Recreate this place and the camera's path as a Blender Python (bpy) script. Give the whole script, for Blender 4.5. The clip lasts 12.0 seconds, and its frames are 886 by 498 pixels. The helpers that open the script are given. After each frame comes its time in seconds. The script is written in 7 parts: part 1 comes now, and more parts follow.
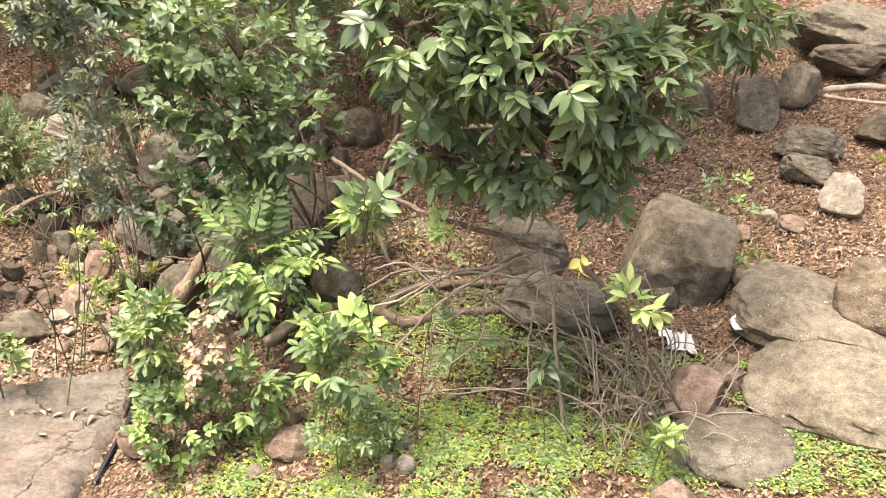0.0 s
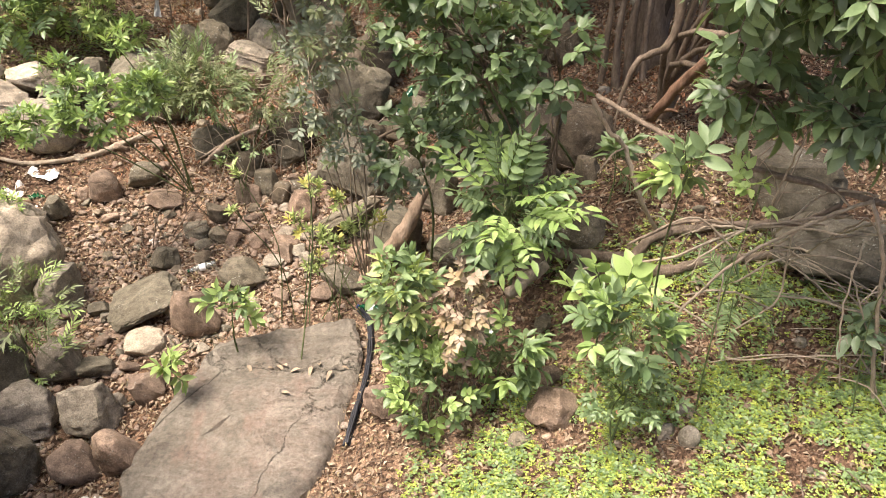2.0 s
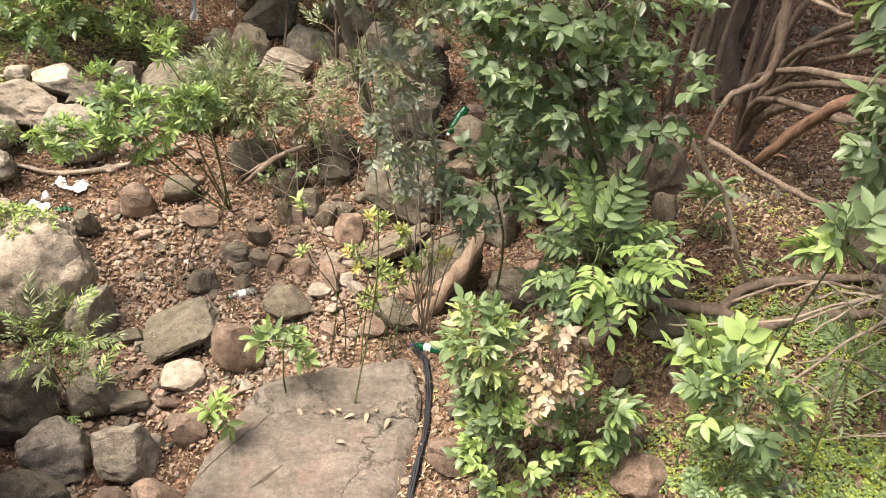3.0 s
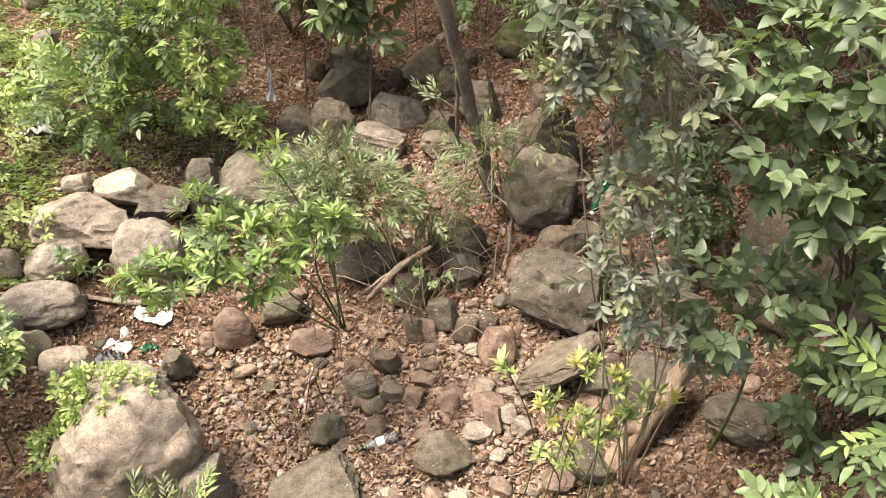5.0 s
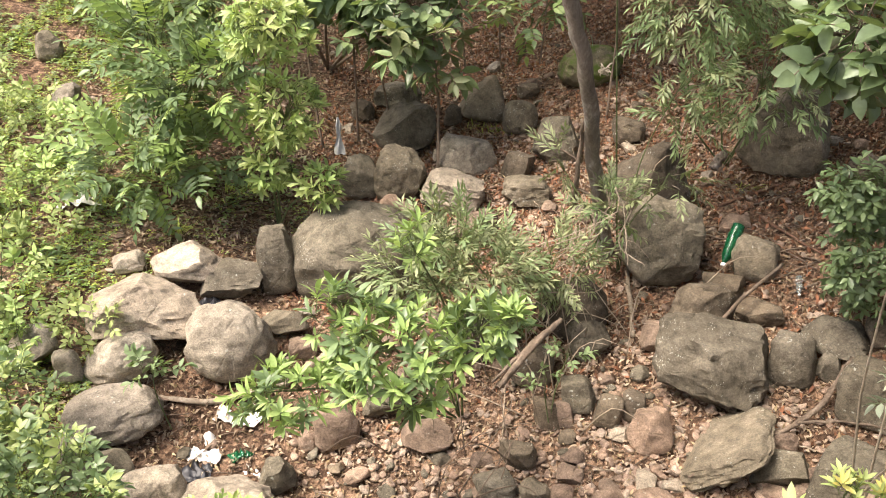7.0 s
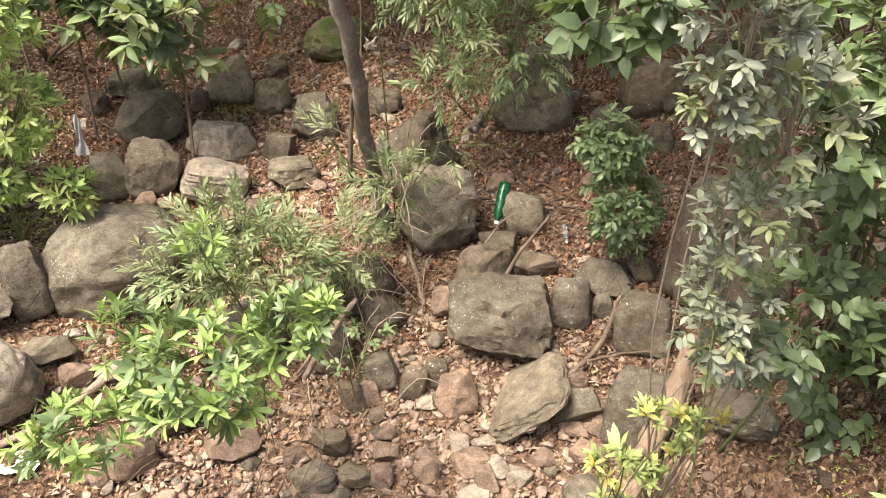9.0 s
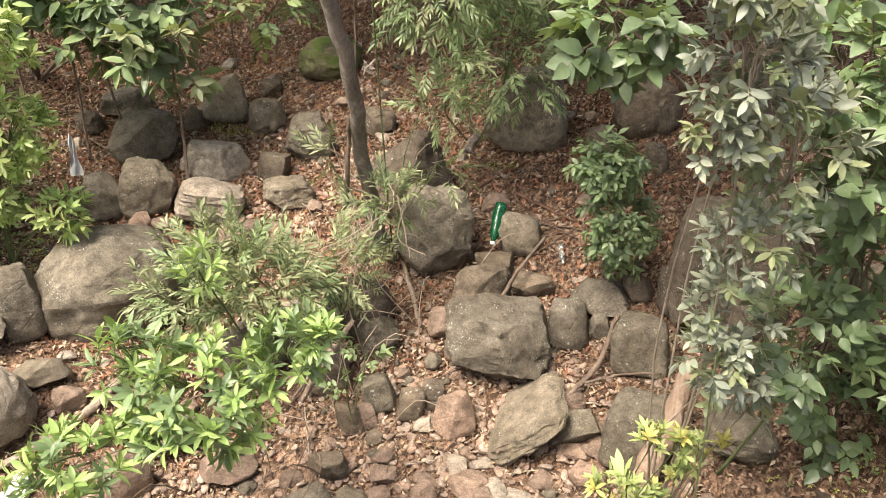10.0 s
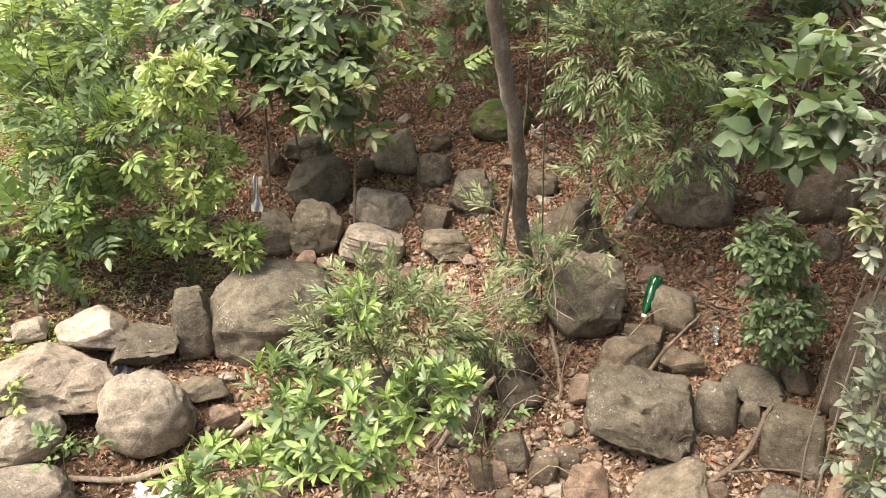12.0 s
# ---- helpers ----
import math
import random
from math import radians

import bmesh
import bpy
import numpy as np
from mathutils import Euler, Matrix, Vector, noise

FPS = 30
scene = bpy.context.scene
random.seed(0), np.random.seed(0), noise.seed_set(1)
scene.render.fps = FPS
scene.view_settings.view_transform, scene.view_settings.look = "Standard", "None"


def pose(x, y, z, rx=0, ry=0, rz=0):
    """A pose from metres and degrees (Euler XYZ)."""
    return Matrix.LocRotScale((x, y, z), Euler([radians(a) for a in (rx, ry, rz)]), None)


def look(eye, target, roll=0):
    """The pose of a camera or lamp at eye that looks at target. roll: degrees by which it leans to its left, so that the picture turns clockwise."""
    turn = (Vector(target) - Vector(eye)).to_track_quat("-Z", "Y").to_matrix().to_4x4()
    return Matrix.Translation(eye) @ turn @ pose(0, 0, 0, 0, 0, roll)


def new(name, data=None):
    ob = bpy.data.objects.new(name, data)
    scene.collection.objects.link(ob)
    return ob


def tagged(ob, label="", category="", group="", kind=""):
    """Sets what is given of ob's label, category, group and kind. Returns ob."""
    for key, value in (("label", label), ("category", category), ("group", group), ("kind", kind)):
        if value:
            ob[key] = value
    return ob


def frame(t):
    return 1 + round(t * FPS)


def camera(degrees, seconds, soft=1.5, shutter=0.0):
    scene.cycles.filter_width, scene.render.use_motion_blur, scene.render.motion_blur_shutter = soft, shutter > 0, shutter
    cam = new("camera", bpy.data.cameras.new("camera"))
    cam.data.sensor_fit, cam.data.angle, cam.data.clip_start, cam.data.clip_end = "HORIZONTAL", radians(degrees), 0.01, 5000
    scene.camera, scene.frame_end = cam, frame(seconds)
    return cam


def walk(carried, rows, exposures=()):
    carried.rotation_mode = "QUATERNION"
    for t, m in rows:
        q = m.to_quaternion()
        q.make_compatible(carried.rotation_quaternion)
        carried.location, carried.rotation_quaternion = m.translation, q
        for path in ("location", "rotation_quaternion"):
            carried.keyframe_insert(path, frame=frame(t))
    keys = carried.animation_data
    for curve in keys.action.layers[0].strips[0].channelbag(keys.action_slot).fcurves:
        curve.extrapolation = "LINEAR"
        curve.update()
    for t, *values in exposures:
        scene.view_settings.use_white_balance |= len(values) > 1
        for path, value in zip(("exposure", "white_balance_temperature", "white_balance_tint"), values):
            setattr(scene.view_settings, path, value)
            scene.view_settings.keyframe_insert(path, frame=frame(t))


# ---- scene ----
cam = camera(56.5, 12.0, soft=0.5)
PATH = [
    (0, (-0.657, -1.255, 1.59), (-0.455, 0.642, 0.988), 9.0),
    (0.5, (-0.85, -1.12, 1.578), (-0.742, 0.764, 0.917), 9.6),
    (1, (-1.115, -0.879, 1.577), (-1.157, 0.973, 0.824), 9.5),
    (1.5, (-1.398, -0.744, 1.577), (-1.484, 1.074, 0.746), 8.2),
    (2, (-1.648, -0.592, 1.597), (-1.679, 1.212, 0.734), 5.1),
    (2.5, (-1.935, -0.341, 1.628), (-1.949, 1.455, 0.747), 6.3),
    (2.7, (-2.053, -0.281, 1.624), (-2.066, 1.524, 0.761), 7.7),
    (4.3, (-2.943, 1.056, 1.516), (-2.955, 2.854, 0.641), 4.0),
    (4.5, (-3.061, 1.125, 1.514), (-3.095, 2.93, 0.652), 3.8),
    (5, (-3.288, 1.279, 1.559), (-3.357, 3.106, 0.748), 1.7),
    (5.5, (-3.566, 1.521, 1.601), (-3.71, 3.354, 0.814), 0.5),
    (6, (-3.871, 1.701, 1.615), (-4.039, 3.555, 0.884), 0.8),
    (6.5, (-4.103, 1.892, 1.621), (-4.18, 3.75, 0.884), 0.2),
    (6.7, (-4.204, 2.003, 1.609), (-4.25, 3.851, 0.846), -0.3),
    (8.3, (-4.61, 2.253, 1.645), (-4.179, 4.025, 0.825), -0.6),
    (8.5, (-4.592, 2.258, 1.634), (-4.082, 4.002, 0.799), -0.9),
    (9, (-4.545, 2.273, 1.638), (-3.952, 3.98, 0.781), -0.6),
    (9.5, (-4.573, 2.311, 1.666), (-3.956, 4.015, 0.821), 0.0),
    (10, (-4.587, 2.312, 1.671), (-3.963, 4.024, 0.847), -0.3),
    (10.5, (-4.594, 2.297, 1.664), (-4.117, 4.062, 0.853), 0.0),
    (11, (-4.601, 2.273, 1.674), (-4.282, 4.084, 0.889), 0.8),
    (11.5, (-4.597, 2.244, 1.687), (-4.325, 4.085, 0.956), 1.1),
    (12, (-4.593, 2.236, 1.689), (-4.316, 4.093, 0.999), 1.2),
]
EXPOSURE, KELVIN, TINT = 1.6, 6800, 14
SKY, SUN = 0.095, 2.5
walk(cam, [(t, look(eye, target, roll)) for t, eye, target, roll in PATH], [(0.0, EXPOSURE + .42, KELVIN, TINT), (1.0, EXPOSURE + .25, KELVIN, TINT), (2.5, EXPOSURE + .08, KELVIN, TINT), (5.5, EXPOSURE + .1, KELVIN, TINT), (6.0, EXPOSURE - .12, KELVIN, TINT), (6.5, EXPOSURE, KELVIN, TINT), (8.5, EXPOSURE + .25, KELVIN, TINT), (10.5, EXPOSURE + .2, KELVIN, TINT), (12.0, EXPOSURE + .08, KELVIN, TINT)])

# ---- world and sun ----
SUN_EL, SUN_AZ = radians(60), radians(-122)
world = bpy.data.worlds.new("sky")
scene.world = world
world.use_nodes = True
sky = world.node_tree.nodes.new("ShaderNodeTexSky")
sky.sky_type, sky.sun_disc = "NISHITA", False
sky.sun_elevation, sky.sun_rotation = SUN_EL, SUN_AZ
sky.dust_density, sky.air_density = 5.0, 1.0
world.node_tree.links.new(sky.outputs[0], world.node_tree.nodes["Background"].inputs[0])
world.node_tree.nodes["Background"].inputs[1].default_value = SKY
sun = new("sun", bpy.data.lights.new("sun", "SUN"))
sun.data.energy, sun.data.angle, sun.data.color = SUN, radians(28), (1.0, .95, .86)
sun_dir = Vector((math.sin(SUN_AZ) * math.cos(SUN_EL), math.cos(SUN_AZ) * math.cos(SUN_EL), math.sin(SUN_EL)))
sun.matrix_world = look(sun_dir * 40, (0, 0, 0))


# ---- materials ----
def material(name, rough=.8, spec=.3):
    m = bpy.data.materials.new(name)
    m.use_nodes = True
    b = m.node_tree.nodes["Principled BSDF"]
    b.inputs["Roughness"].default_value = rough
    b.inputs["Specular IOR Level"].default_value = spec
    return m, m.node_tree, b


def node(tree, kind, **values):
    n = tree.nodes.new(kind)
    for k, v in values.items():
        n.inputs[k.replace("_", " ")].default_value = v
    return n


def ramp(tree, source, stops):
    r = tree.nodes.new("ShaderNodeValToRGB")
    while len(r.color_ramp.elements) < len(stops):
        r.color_ramp.elements.new(.5)
    for e, (p, c) in zip(r.color_ramp.elements, stops):
        e.position, e.color = p, (*c, 1) if len(c) == 3 else (c[0], c[0], c[0], 1)
    tree.links.new(source, r.inputs[0])
    return r.outputs[0]


def mix(tree, fac, a, b, how="MIX"):
    m = tree.nodes.new("ShaderNodeMix")
    m.data_type, m.blend_type = "RGBA", how
    for s, v in ((m.inputs[0], fac), (m.inputs[6], a), (m.inputs[7], b)):
        if isinstance(v, (int, float)):
            s.default_value = v
        elif isinstance(v, tuple):
            s.default_value = (*v, 1)
        else:
            tree.links.new(v, s)
    return m.outputs[2]


def noise_of(tree, scale, detail=6, space="Object", rough=.6, stretch=None):
    c = tree.nodes.new("ShaderNodeTexCoord")
    n = node(tree, "ShaderNodeTexNoise", Scale=scale, Detail=detail, Roughness=rough)
    out = c.outputs[space]
    if stretch:
        mp = tree.nodes.new("ShaderNodeMapping")
        mp.inputs["Scale"].default_value = stretch
        tree.links.new(out, mp.inputs[0])
        out = mp.outputs[0]
    tree.links.new(out, n.inputs["Vector"])
    return n.outputs[0]


def bump(tree, b, sources, strength=.5, dist=.02):
    last = None
    for s, d in sources:
        n = node(tree, "ShaderNodeBump", Strength=strength, Distance=d)
        tree.links.new(s, n.inputs["Height"])
        if last:
            tree.links.new(last, n.inputs["Normal"])
        last = n.outputs[0]
    tree.links.new(last, b.inputs["Normal"])


def world_place(tree):
    g = tree.nodes.new("ShaderNodeNewGeometry")
    return g.outputs["Position"], g


def rock_material(name, low, mid, high, lichen=.5, moss=0.0, pieces=False):
    m, t, b = material(name, .9, .2)
    pos, g = world_place(t)

    def nz(scale, detail=6, rough=.62, vec=None):
        n = node(t, "ShaderNodeTexNoise", Scale=scale, Detail=detail, Roughness=rough)
        t.links.new(vec or pos, n.inputs["Vector"])
        return n.outputs[0]
    big, fine, grain = nz(2.6), nz(14, 8, .7), nz(90, 4, .7)
    col = ramp(t, big, ((.28, low), (.5, mid), (.72, high)))
    col = mix(t, .9, col, ramp(t, fine, ((.3, (.42,)), (.7, (1.4,)))), "MULTIPLY")
    col = mix(t, .75, col, ramp(t, grain, ((.3, (.5,)), (.7, (1.4,)))), "MULTIPLY")
    vary = g.outputs["Random Per Island"] if pieces else t.nodes.new("ShaderNodeObjectInfo").outputs["Random"]
    col = mix(t, .8, col, ramp(t, vary, ((0, (.84, .82, .82)), (.5, (1.02, 1.01, .98)), (1, (1.28, 1.2, 1.13)))), "MULTIPLY")
    ragged = mix(t, .03, pos, nz(38, 4), "ADD")
    for scale, edge, lo in ((27.0, .19, .575), (60.0, .2, .55)):  # two sizes of lichen specks
        v = node(t, "ShaderNodeTexVoronoi", Scale=scale, Randomness=1.0)
        t.links.new(ragged, v.inputs["Vector"])
        spots = ramp(t, v.outputs["Distance"], ((edge, (1,)), (edge + .08, (0,))))
        where = ramp(t, nz(4.1 + scale * .03, 8, .7), ((lo, (0,)), (lo + .07, (1,))))
        amount = mix(t, 1.0, spots, where, "MULTIPLY")
        col = mix(t, mix(t, min(1, lichen * 1.5), (0., 0., 0.), amount), col, (.50, .50, .43))
    blotch = ramp(t, nz(7.5, 9, .75), ((.6, (0,)), (.66, (.75,))))
    col = mix(t, mix(t, lichen * .6, (0., 0., 0.), blotch), col, (.27, .265, .215))
    if moss:
        where = ramp(t, nz(4.5, 7, .7), ((.62 - moss * .3, (0,)), (.75 - moss * .3, (1,))))
        col = mix(t, where, col, (.09, .13, .03))
    t.links.new(col, b.inputs["Base Color"])
    crack = node(t, "ShaderNodeTexVoronoi", Scale=3.2, Randomness=1.0)
    crack.feature = "DISTANCE_TO_EDGE"
    warp = mix(t, .12, pos, nz(6, 3), "ADD")
    t.links.new(warp, crack.inputs["Vector"])
    line = ramp(t, crack.outputs["Distance"], ((0, (0,)), (.025, (1,))))
    strata = node(t, "ShaderNodeTexNoise", Scale=9.0, Detail=5.0)
    mp = t.nodes.new("ShaderNodeMapping")
    mp.inputs["Scale"].default_value, mp.inputs["Rotation"].default_value = (.35, .35, 3.2), (.3, .25, 0)
    t.links.new(pos, mp.inputs[0])
    t.links.new(mp.outputs[0], strata.inputs["Vector"])
    bump(t, b, ((line, .003), (strata.outputs[0], .008), (fine, .022), (grain, .007)), .85)
    return m


ROCK = {
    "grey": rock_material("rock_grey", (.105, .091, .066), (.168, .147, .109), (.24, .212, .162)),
    # pale: light grey, with the bank's open light partly in the colour
    "pale": rock_material("rock_pale_lit", (.225, .195, .152), (.32, .28, .222), (.42, .37, .30), .55),
    # dark: brown-grey with some of the shrubs' shade put into the colour
    "dark": rock_material("rock_dark_shaded", (.09, .073, .053), (.14, .114, .083), (.20, .164, .12), .45),
    "red": rock_material("rock_red", (.165, .12, .088), (.25, .184, .138), (.35, .264, .20), .25),
    "gravel_red": rock_material("gravel_red", (.22, .155, .115), (.31, .225, .17), (.42, .315, .24), .1, 0.0, True),
    "gravel_pale": rock_material("gravel_pale", (.28, .215, .165), (.39, .31, .245), (.5, .41, .33), .2, 0.0, True),
    "moss": rock_material("rock_moss", (.10, .09, .058), (.15, .135, .09), (.21, .188, .13), .4, .6),
}


def slab_material():
    m, t, b = material("rock_slab", .88, .22)
    big, patch = noise_of(t, 1.3, 8, rough=.65), noise_of(t, 4.5, 8, rough=.7)
    lay = noise_of(t, 1.5, 9, rough=.66, stretch=(.9, 2.6, 2.0))
    fine = noise_of(t, 26, 8, rough=.75)
    col = ramp(t, big, ((.3, (.18, .157, .125)), (.47, (.25, .218, .175)), (.55, (.285, .235, .19)), (.64, (.26, .228, .185)), (.78, (.31, .272, .22))))
    col = mix(t, .7, col, ramp(t, patch, ((.3, (.6,)), (.55, (1.0,)), (.72, (1.3,)))), "MULTIPLY")
    col = mix(t, .75, col, ramp(t, lay, ((.34, (.55,)), (.42, (1.0,)), (.47, (.78, .74, .72)), (.53, (1.08,)), (.7, (1.12,)))), "MULTIPLY")
    col = mix(t, ramp(t, noise_of(t, 2.1, 6, rough=.7, stretch=(1.6, .7, 1)), ((.54, (0,)), (.66, (.55,)))), col, (.30, .20, .155))
    col = mix(t, .8, col, ramp(t, fine, ((.3, (.5,)), (.7, (1.4,)))), "MULTIPLY")
    c = t.nodes.new("ShaderNodeTexCoord")
    crack = node(t, "ShaderNodeTexVoronoi", Scale=1.15, Randomness=1.0)
    crack.feature = "DISTANCE_TO_EDGE"
    t.links.new(mix(t, .35, c.outputs["Object"], patch, "ADD"), crack.inputs["Vector"])
    line = ramp(t, crack.outputs["Distance"], ((0, (0,)), (.007, (1,))))
    col = mix(t, .75, col, ramp(t, line, ((0, (.3,)), (1, (1,)))), "MULTIPLY")
    t.links.new(col, b.inputs["Base Color"])
    bump(t, b, ((line, .02), (lay, .09), (patch, .04), (fine, .02)), .95)
    return m


def ground_material():
    """Dark earth under a felt of leaf fragments, each with its own tone."""
    m, t, b = material("leafy_soil", .95, .15)
    pos, _ = world_place(t)

    def nz(scale, detail=7, rough=.65):
        n = node(t, "ShaderNodeTexNoise", Scale=scale, Detail=detail, Roughness=rough)
        t.links.new(pos, n.inputs["Vector"])
        return n.outputs[0]

    def chips(scale, stretch):
        mp = t.nodes.new("ShaderNodeMapping")
        mp.inputs["Scale"].default_value = stretch
        t.links.new(mix(t, .05, pos, nz(9, 4), "ADD"), mp.inputs[0])
        v = node(t, "ShaderNodeTexVoronoi", Scale=scale, Randomness=1.0)
        t.links.new(mp.outputs[0], v.inputs["Vector"])
        return v.outputs["Color"], v.outputs["Distance"]
    big, mid, fine = nz(.9), nz(6), nz(48, 8, .75)
    col = ramp(t, big, ((.3, (.14, .092, .064)), (.5, (.215, .15, .107)), (.7, (.32, .235, .172))))
    tone, d1 = chips(26, (1.0, 1.7, 1.0))
    tone2, d2 = chips(55, (1.6, 1.0, 1.0))
    col = mix(t, .85, col, ramp(t, tone, ((.12, (.35, .30, .28)), (.45, (.95, .85, .8)), (.7, (1.5, 1.4, 1.3)), (.95, (2.3, 2.15, 1.95)))), "MULTIPLY")
    col = mix(t, .6, col, ramp(t, tone2, ((.15, (.45, .40, .36)), (.8, (1.5, 1.45, 1.4)))), "MULTIPLY")
    col = mix(t, .7, col, ramp(t, mid, ((.28, (.6,)), (.7, (1.3,)))), "MULTIPLY")
    col = mix(t, .8, col, ramp(t, fine, ((.3, (.5,)), (.7, (1.45,)))), "MULTIPLY")
    t.links.new(col, b.inputs["Base Color"])
    bump(t, b, ((mid, .05), (tone, .025), (d2, .02), (fine, .02)), .9)
    return m


def leaf_material(name, dark, light, rough=.42, glow=.35):
    """A leaf that lets some light through; each leaf has its own tone."""
    m, t, b = material(name, rough, .45)
    g = t.nodes.new("ShaderNodeNewGeometry")
    info = t.nodes.new("ShaderNodeObjectInfo")
    col = ramp(t, g.outputs["Random Per Island"], ((0, dark), (.85, light), (1, tuple(min(1, c * 1.25) for c in light))))
    col = mix(t, .6, col, ramp(t, info.outputs["Random"], ((0, (.72, .76, .72)), (1, (1.22, 1.18, 1.1)))), "MULTIPLY")
    col = mix(t, .55, col, ramp(t, noise_of(t, 45, 5), ((.3, (.7,)), (.7, (1.25,)))), "MULTIPLY")
    t.links.new(col, b.inputs["Base Color"])
    bump(t, b, ((noise_of(t, 120, 3), .002),), .4)
    tr = t.nodes.new("ShaderNodeBsdfTranslucent")
    t.links.new(mix(t, .5, col, (.32, .42, .05), "MIX"), tr.inputs[0])
    ms = t.nodes.new("ShaderNodeMixShader")
    ms.inputs[0].default_value = glow
    t.links.new(b.outputs[0], ms.inputs[1])
    t.links.new(tr.outputs[0], ms.inputs[2])
    t.links.new(ms.outputs[0], t.nodes["Material Output"].inputs[0])
    return m


LEAF = {
    "deep": leaf_material("leaf_deep", (0.079, 0.117, 0.062), (0.165, 0.220, 0.123), .34, .22),
    "mid": leaf_material("leaf_mid", (0.117, 0.180, 0.083), (0.223, 0.302, 0.147), .38, .3),
    "bright": leaf_material("leaf_bright", (.21, .315, .095), (.41, .54, .195), .42, .35),
    "lime": leaf_material("leaf_lime", (0.255, 0.322, 0.108), (0.464, 0.540, 0.220), .45, .35),
    "yellow": leaf_material("leaf_yellow", (0.439, 0.397, 0.111), (0.663, 0.596, 0.193), .45, .3),
    "silver": leaf_material("leaf_silver", (.14, .165, .115), (.27, .30, .225), .45, .12),
    "olive": leaf_material("leaf_olive", (0.122, 0.147, 0.076), (0.252, 0.286, 0.151), .48, .25),
    "clover": leaf_material("leaf_clover", (.31, .37, .065), (.54, .60, .14), .5, .32),
    "dry": leaf_material("leaf_dry", (.19, .128, .088), (.46, .35, .255), .8, .1),
    "russet": leaf_material("leaf_russet", (.15, .06, .033), (.34, .15, .085), .8, .1),
    "straw": leaf_material("leaf_straw", (.32, .22, .12), (.5, .38, .24), .8, .15),
}


def bark_material(name, a, b_, c):
    m, t, b = material(name, .9, .2)
    n = noise_of(t, 9, 8, rough=.7, stretch=(1, 1, .35))
    f = noise_of(t, 60, 6, rough=.7, stretch=(1, 1, .3))
    col = mix(t, .7, ramp(t, n, ((.3, a), (.52, b_), (.7, c))), ramp(t, f, ((.3, (.55,)), (.7, (1.3,)))), "MULTIPLY")
    t.links.new(col, b.inputs["Base Color"])
    bump(t, b, ((n, .035), (f, .014)), .9)
    return m


BARK = {
    "grey": bark_material("bark_grey", (.15, .122, .096), (.25, .207, .165), (.5, .46, .40)),
    "brown": bark_material("bark_brown", (.125, .093, .067), (.215, .162, .12), (.33, .26, .195)),
    "pale": bark_material("bark_pale", (.27, .21, .15), (.40, .325, .24), (.52, .44, .345)),
    "trunk": bark_material("bark_bare", (.25, .175, .12), (.36, .262, .185), (.47, .37, .28)),
    "red": bark_material("bark_red", (.12, .065, .042), (.20, .115, .076), (.29, .185, .125)),
    "dark": bark_material("bark_dark", (.05, .038, .029), (.095, .072, .054), (.155, .12, .09)),
    "green": bark_material("stem_green", (.09, .12, .045), (.145, .175, .075), (.20, .23, .10)),
}


def plain(name, colour, rough=.5, spec=.5, grain=25, glow=0.0, glass=0.0):
    m, t, b = material(name, rough, spec)
    n = noise_of(t, grain, 5)
    t.links.new(mix(t, .6, colour, ramp(t, n, ((.3, (.7,)), (.7, (1.2,)))), "MULTIPLY"), b.inputs["Base Color"])
    b.inputs["Transmission Weight"].default_value = glass
    bump(t, b, ((n, .003),), .4)
    return m


SOIL = ground_material()
SLAB = slab_material()
WHITE_PLASTIC = plain("white_plastic", (.78, .78, .76), .35)
GREEN_PLASTIC = plain("green_plastic", (.01, .15, .055), .16, .4, 25, 0, .5)
CLEAR_PLASTIC = plain("clear_plastic", (.80, .86, .83), .12, .5, 25, 0, .85)
BLUE_PLASTIC = plain("blue_plastic", (.04, .08, .42), .3)
BLACK_PLASTIC = plain("black_plastic", (.02, .02, .024), .5)
PAPER = plain("paper", (.72, .69, .64), .85, .2, 12)
CONCRETE = plain("concrete", (.16, .155, .15), .9, .2, 6)
ROPE = plain("rope_fibre", (.42, .36, .28), .9, .2, 40)
GREY_PLASTIC = plain("grey_plastic", (.42, .42, .41), .5)
PINK = plain("pink_petal", (.75, .22, .22), .6)


# ---- the lie of the land ----
def ground_z(x, y):
    """Height of the hillside gully: a stony bed between two banks, climbing towards the back."""
    x, y = np.asarray(x, float), np.asarray(y, float)
    xa = (-300, -40, -10, -8, -7, -6, -5, -4.2, -2.5, -1, 0, 2, 4, 8, 40, 300)
    za = (20, 6, .77, .45, .22, -.04, -.22, -.17, .13, .62, 1.0, 1.63, 2.43, 3.9, 10, 20)
    ya = (-300, 0, 2, 3, 5, 6, 7, 8, 10, 12, 14, 18, 30, 60, 300)
    zb = (-2.8, -2.75, -2.67, -2.42, -1.94, -1.65, -1.24, -.87, -.35, .4, 1.45, 3.7, 10, 22, 60)
    z = np.interp(x, xa, za) + np.interp(y, ya, zb)
    z = z + .5 * np.exp(-((x + .35) / 1.0) ** 2 - ((y - 5.2) / 1.0) ** 2)
    z = z + .045 * np.sin(2.1 * x + 1.3 * y) * np.sin(1.7 * y - .8 * x + 1) + .02 * np.sin(5.3 * x - 2.2 * y) * np.sin(4.1 * y + 3.1 * x)
    return z + .008 * np.sin(13 * x + 5 * y) * np.sin(11 * y - 7 * x)


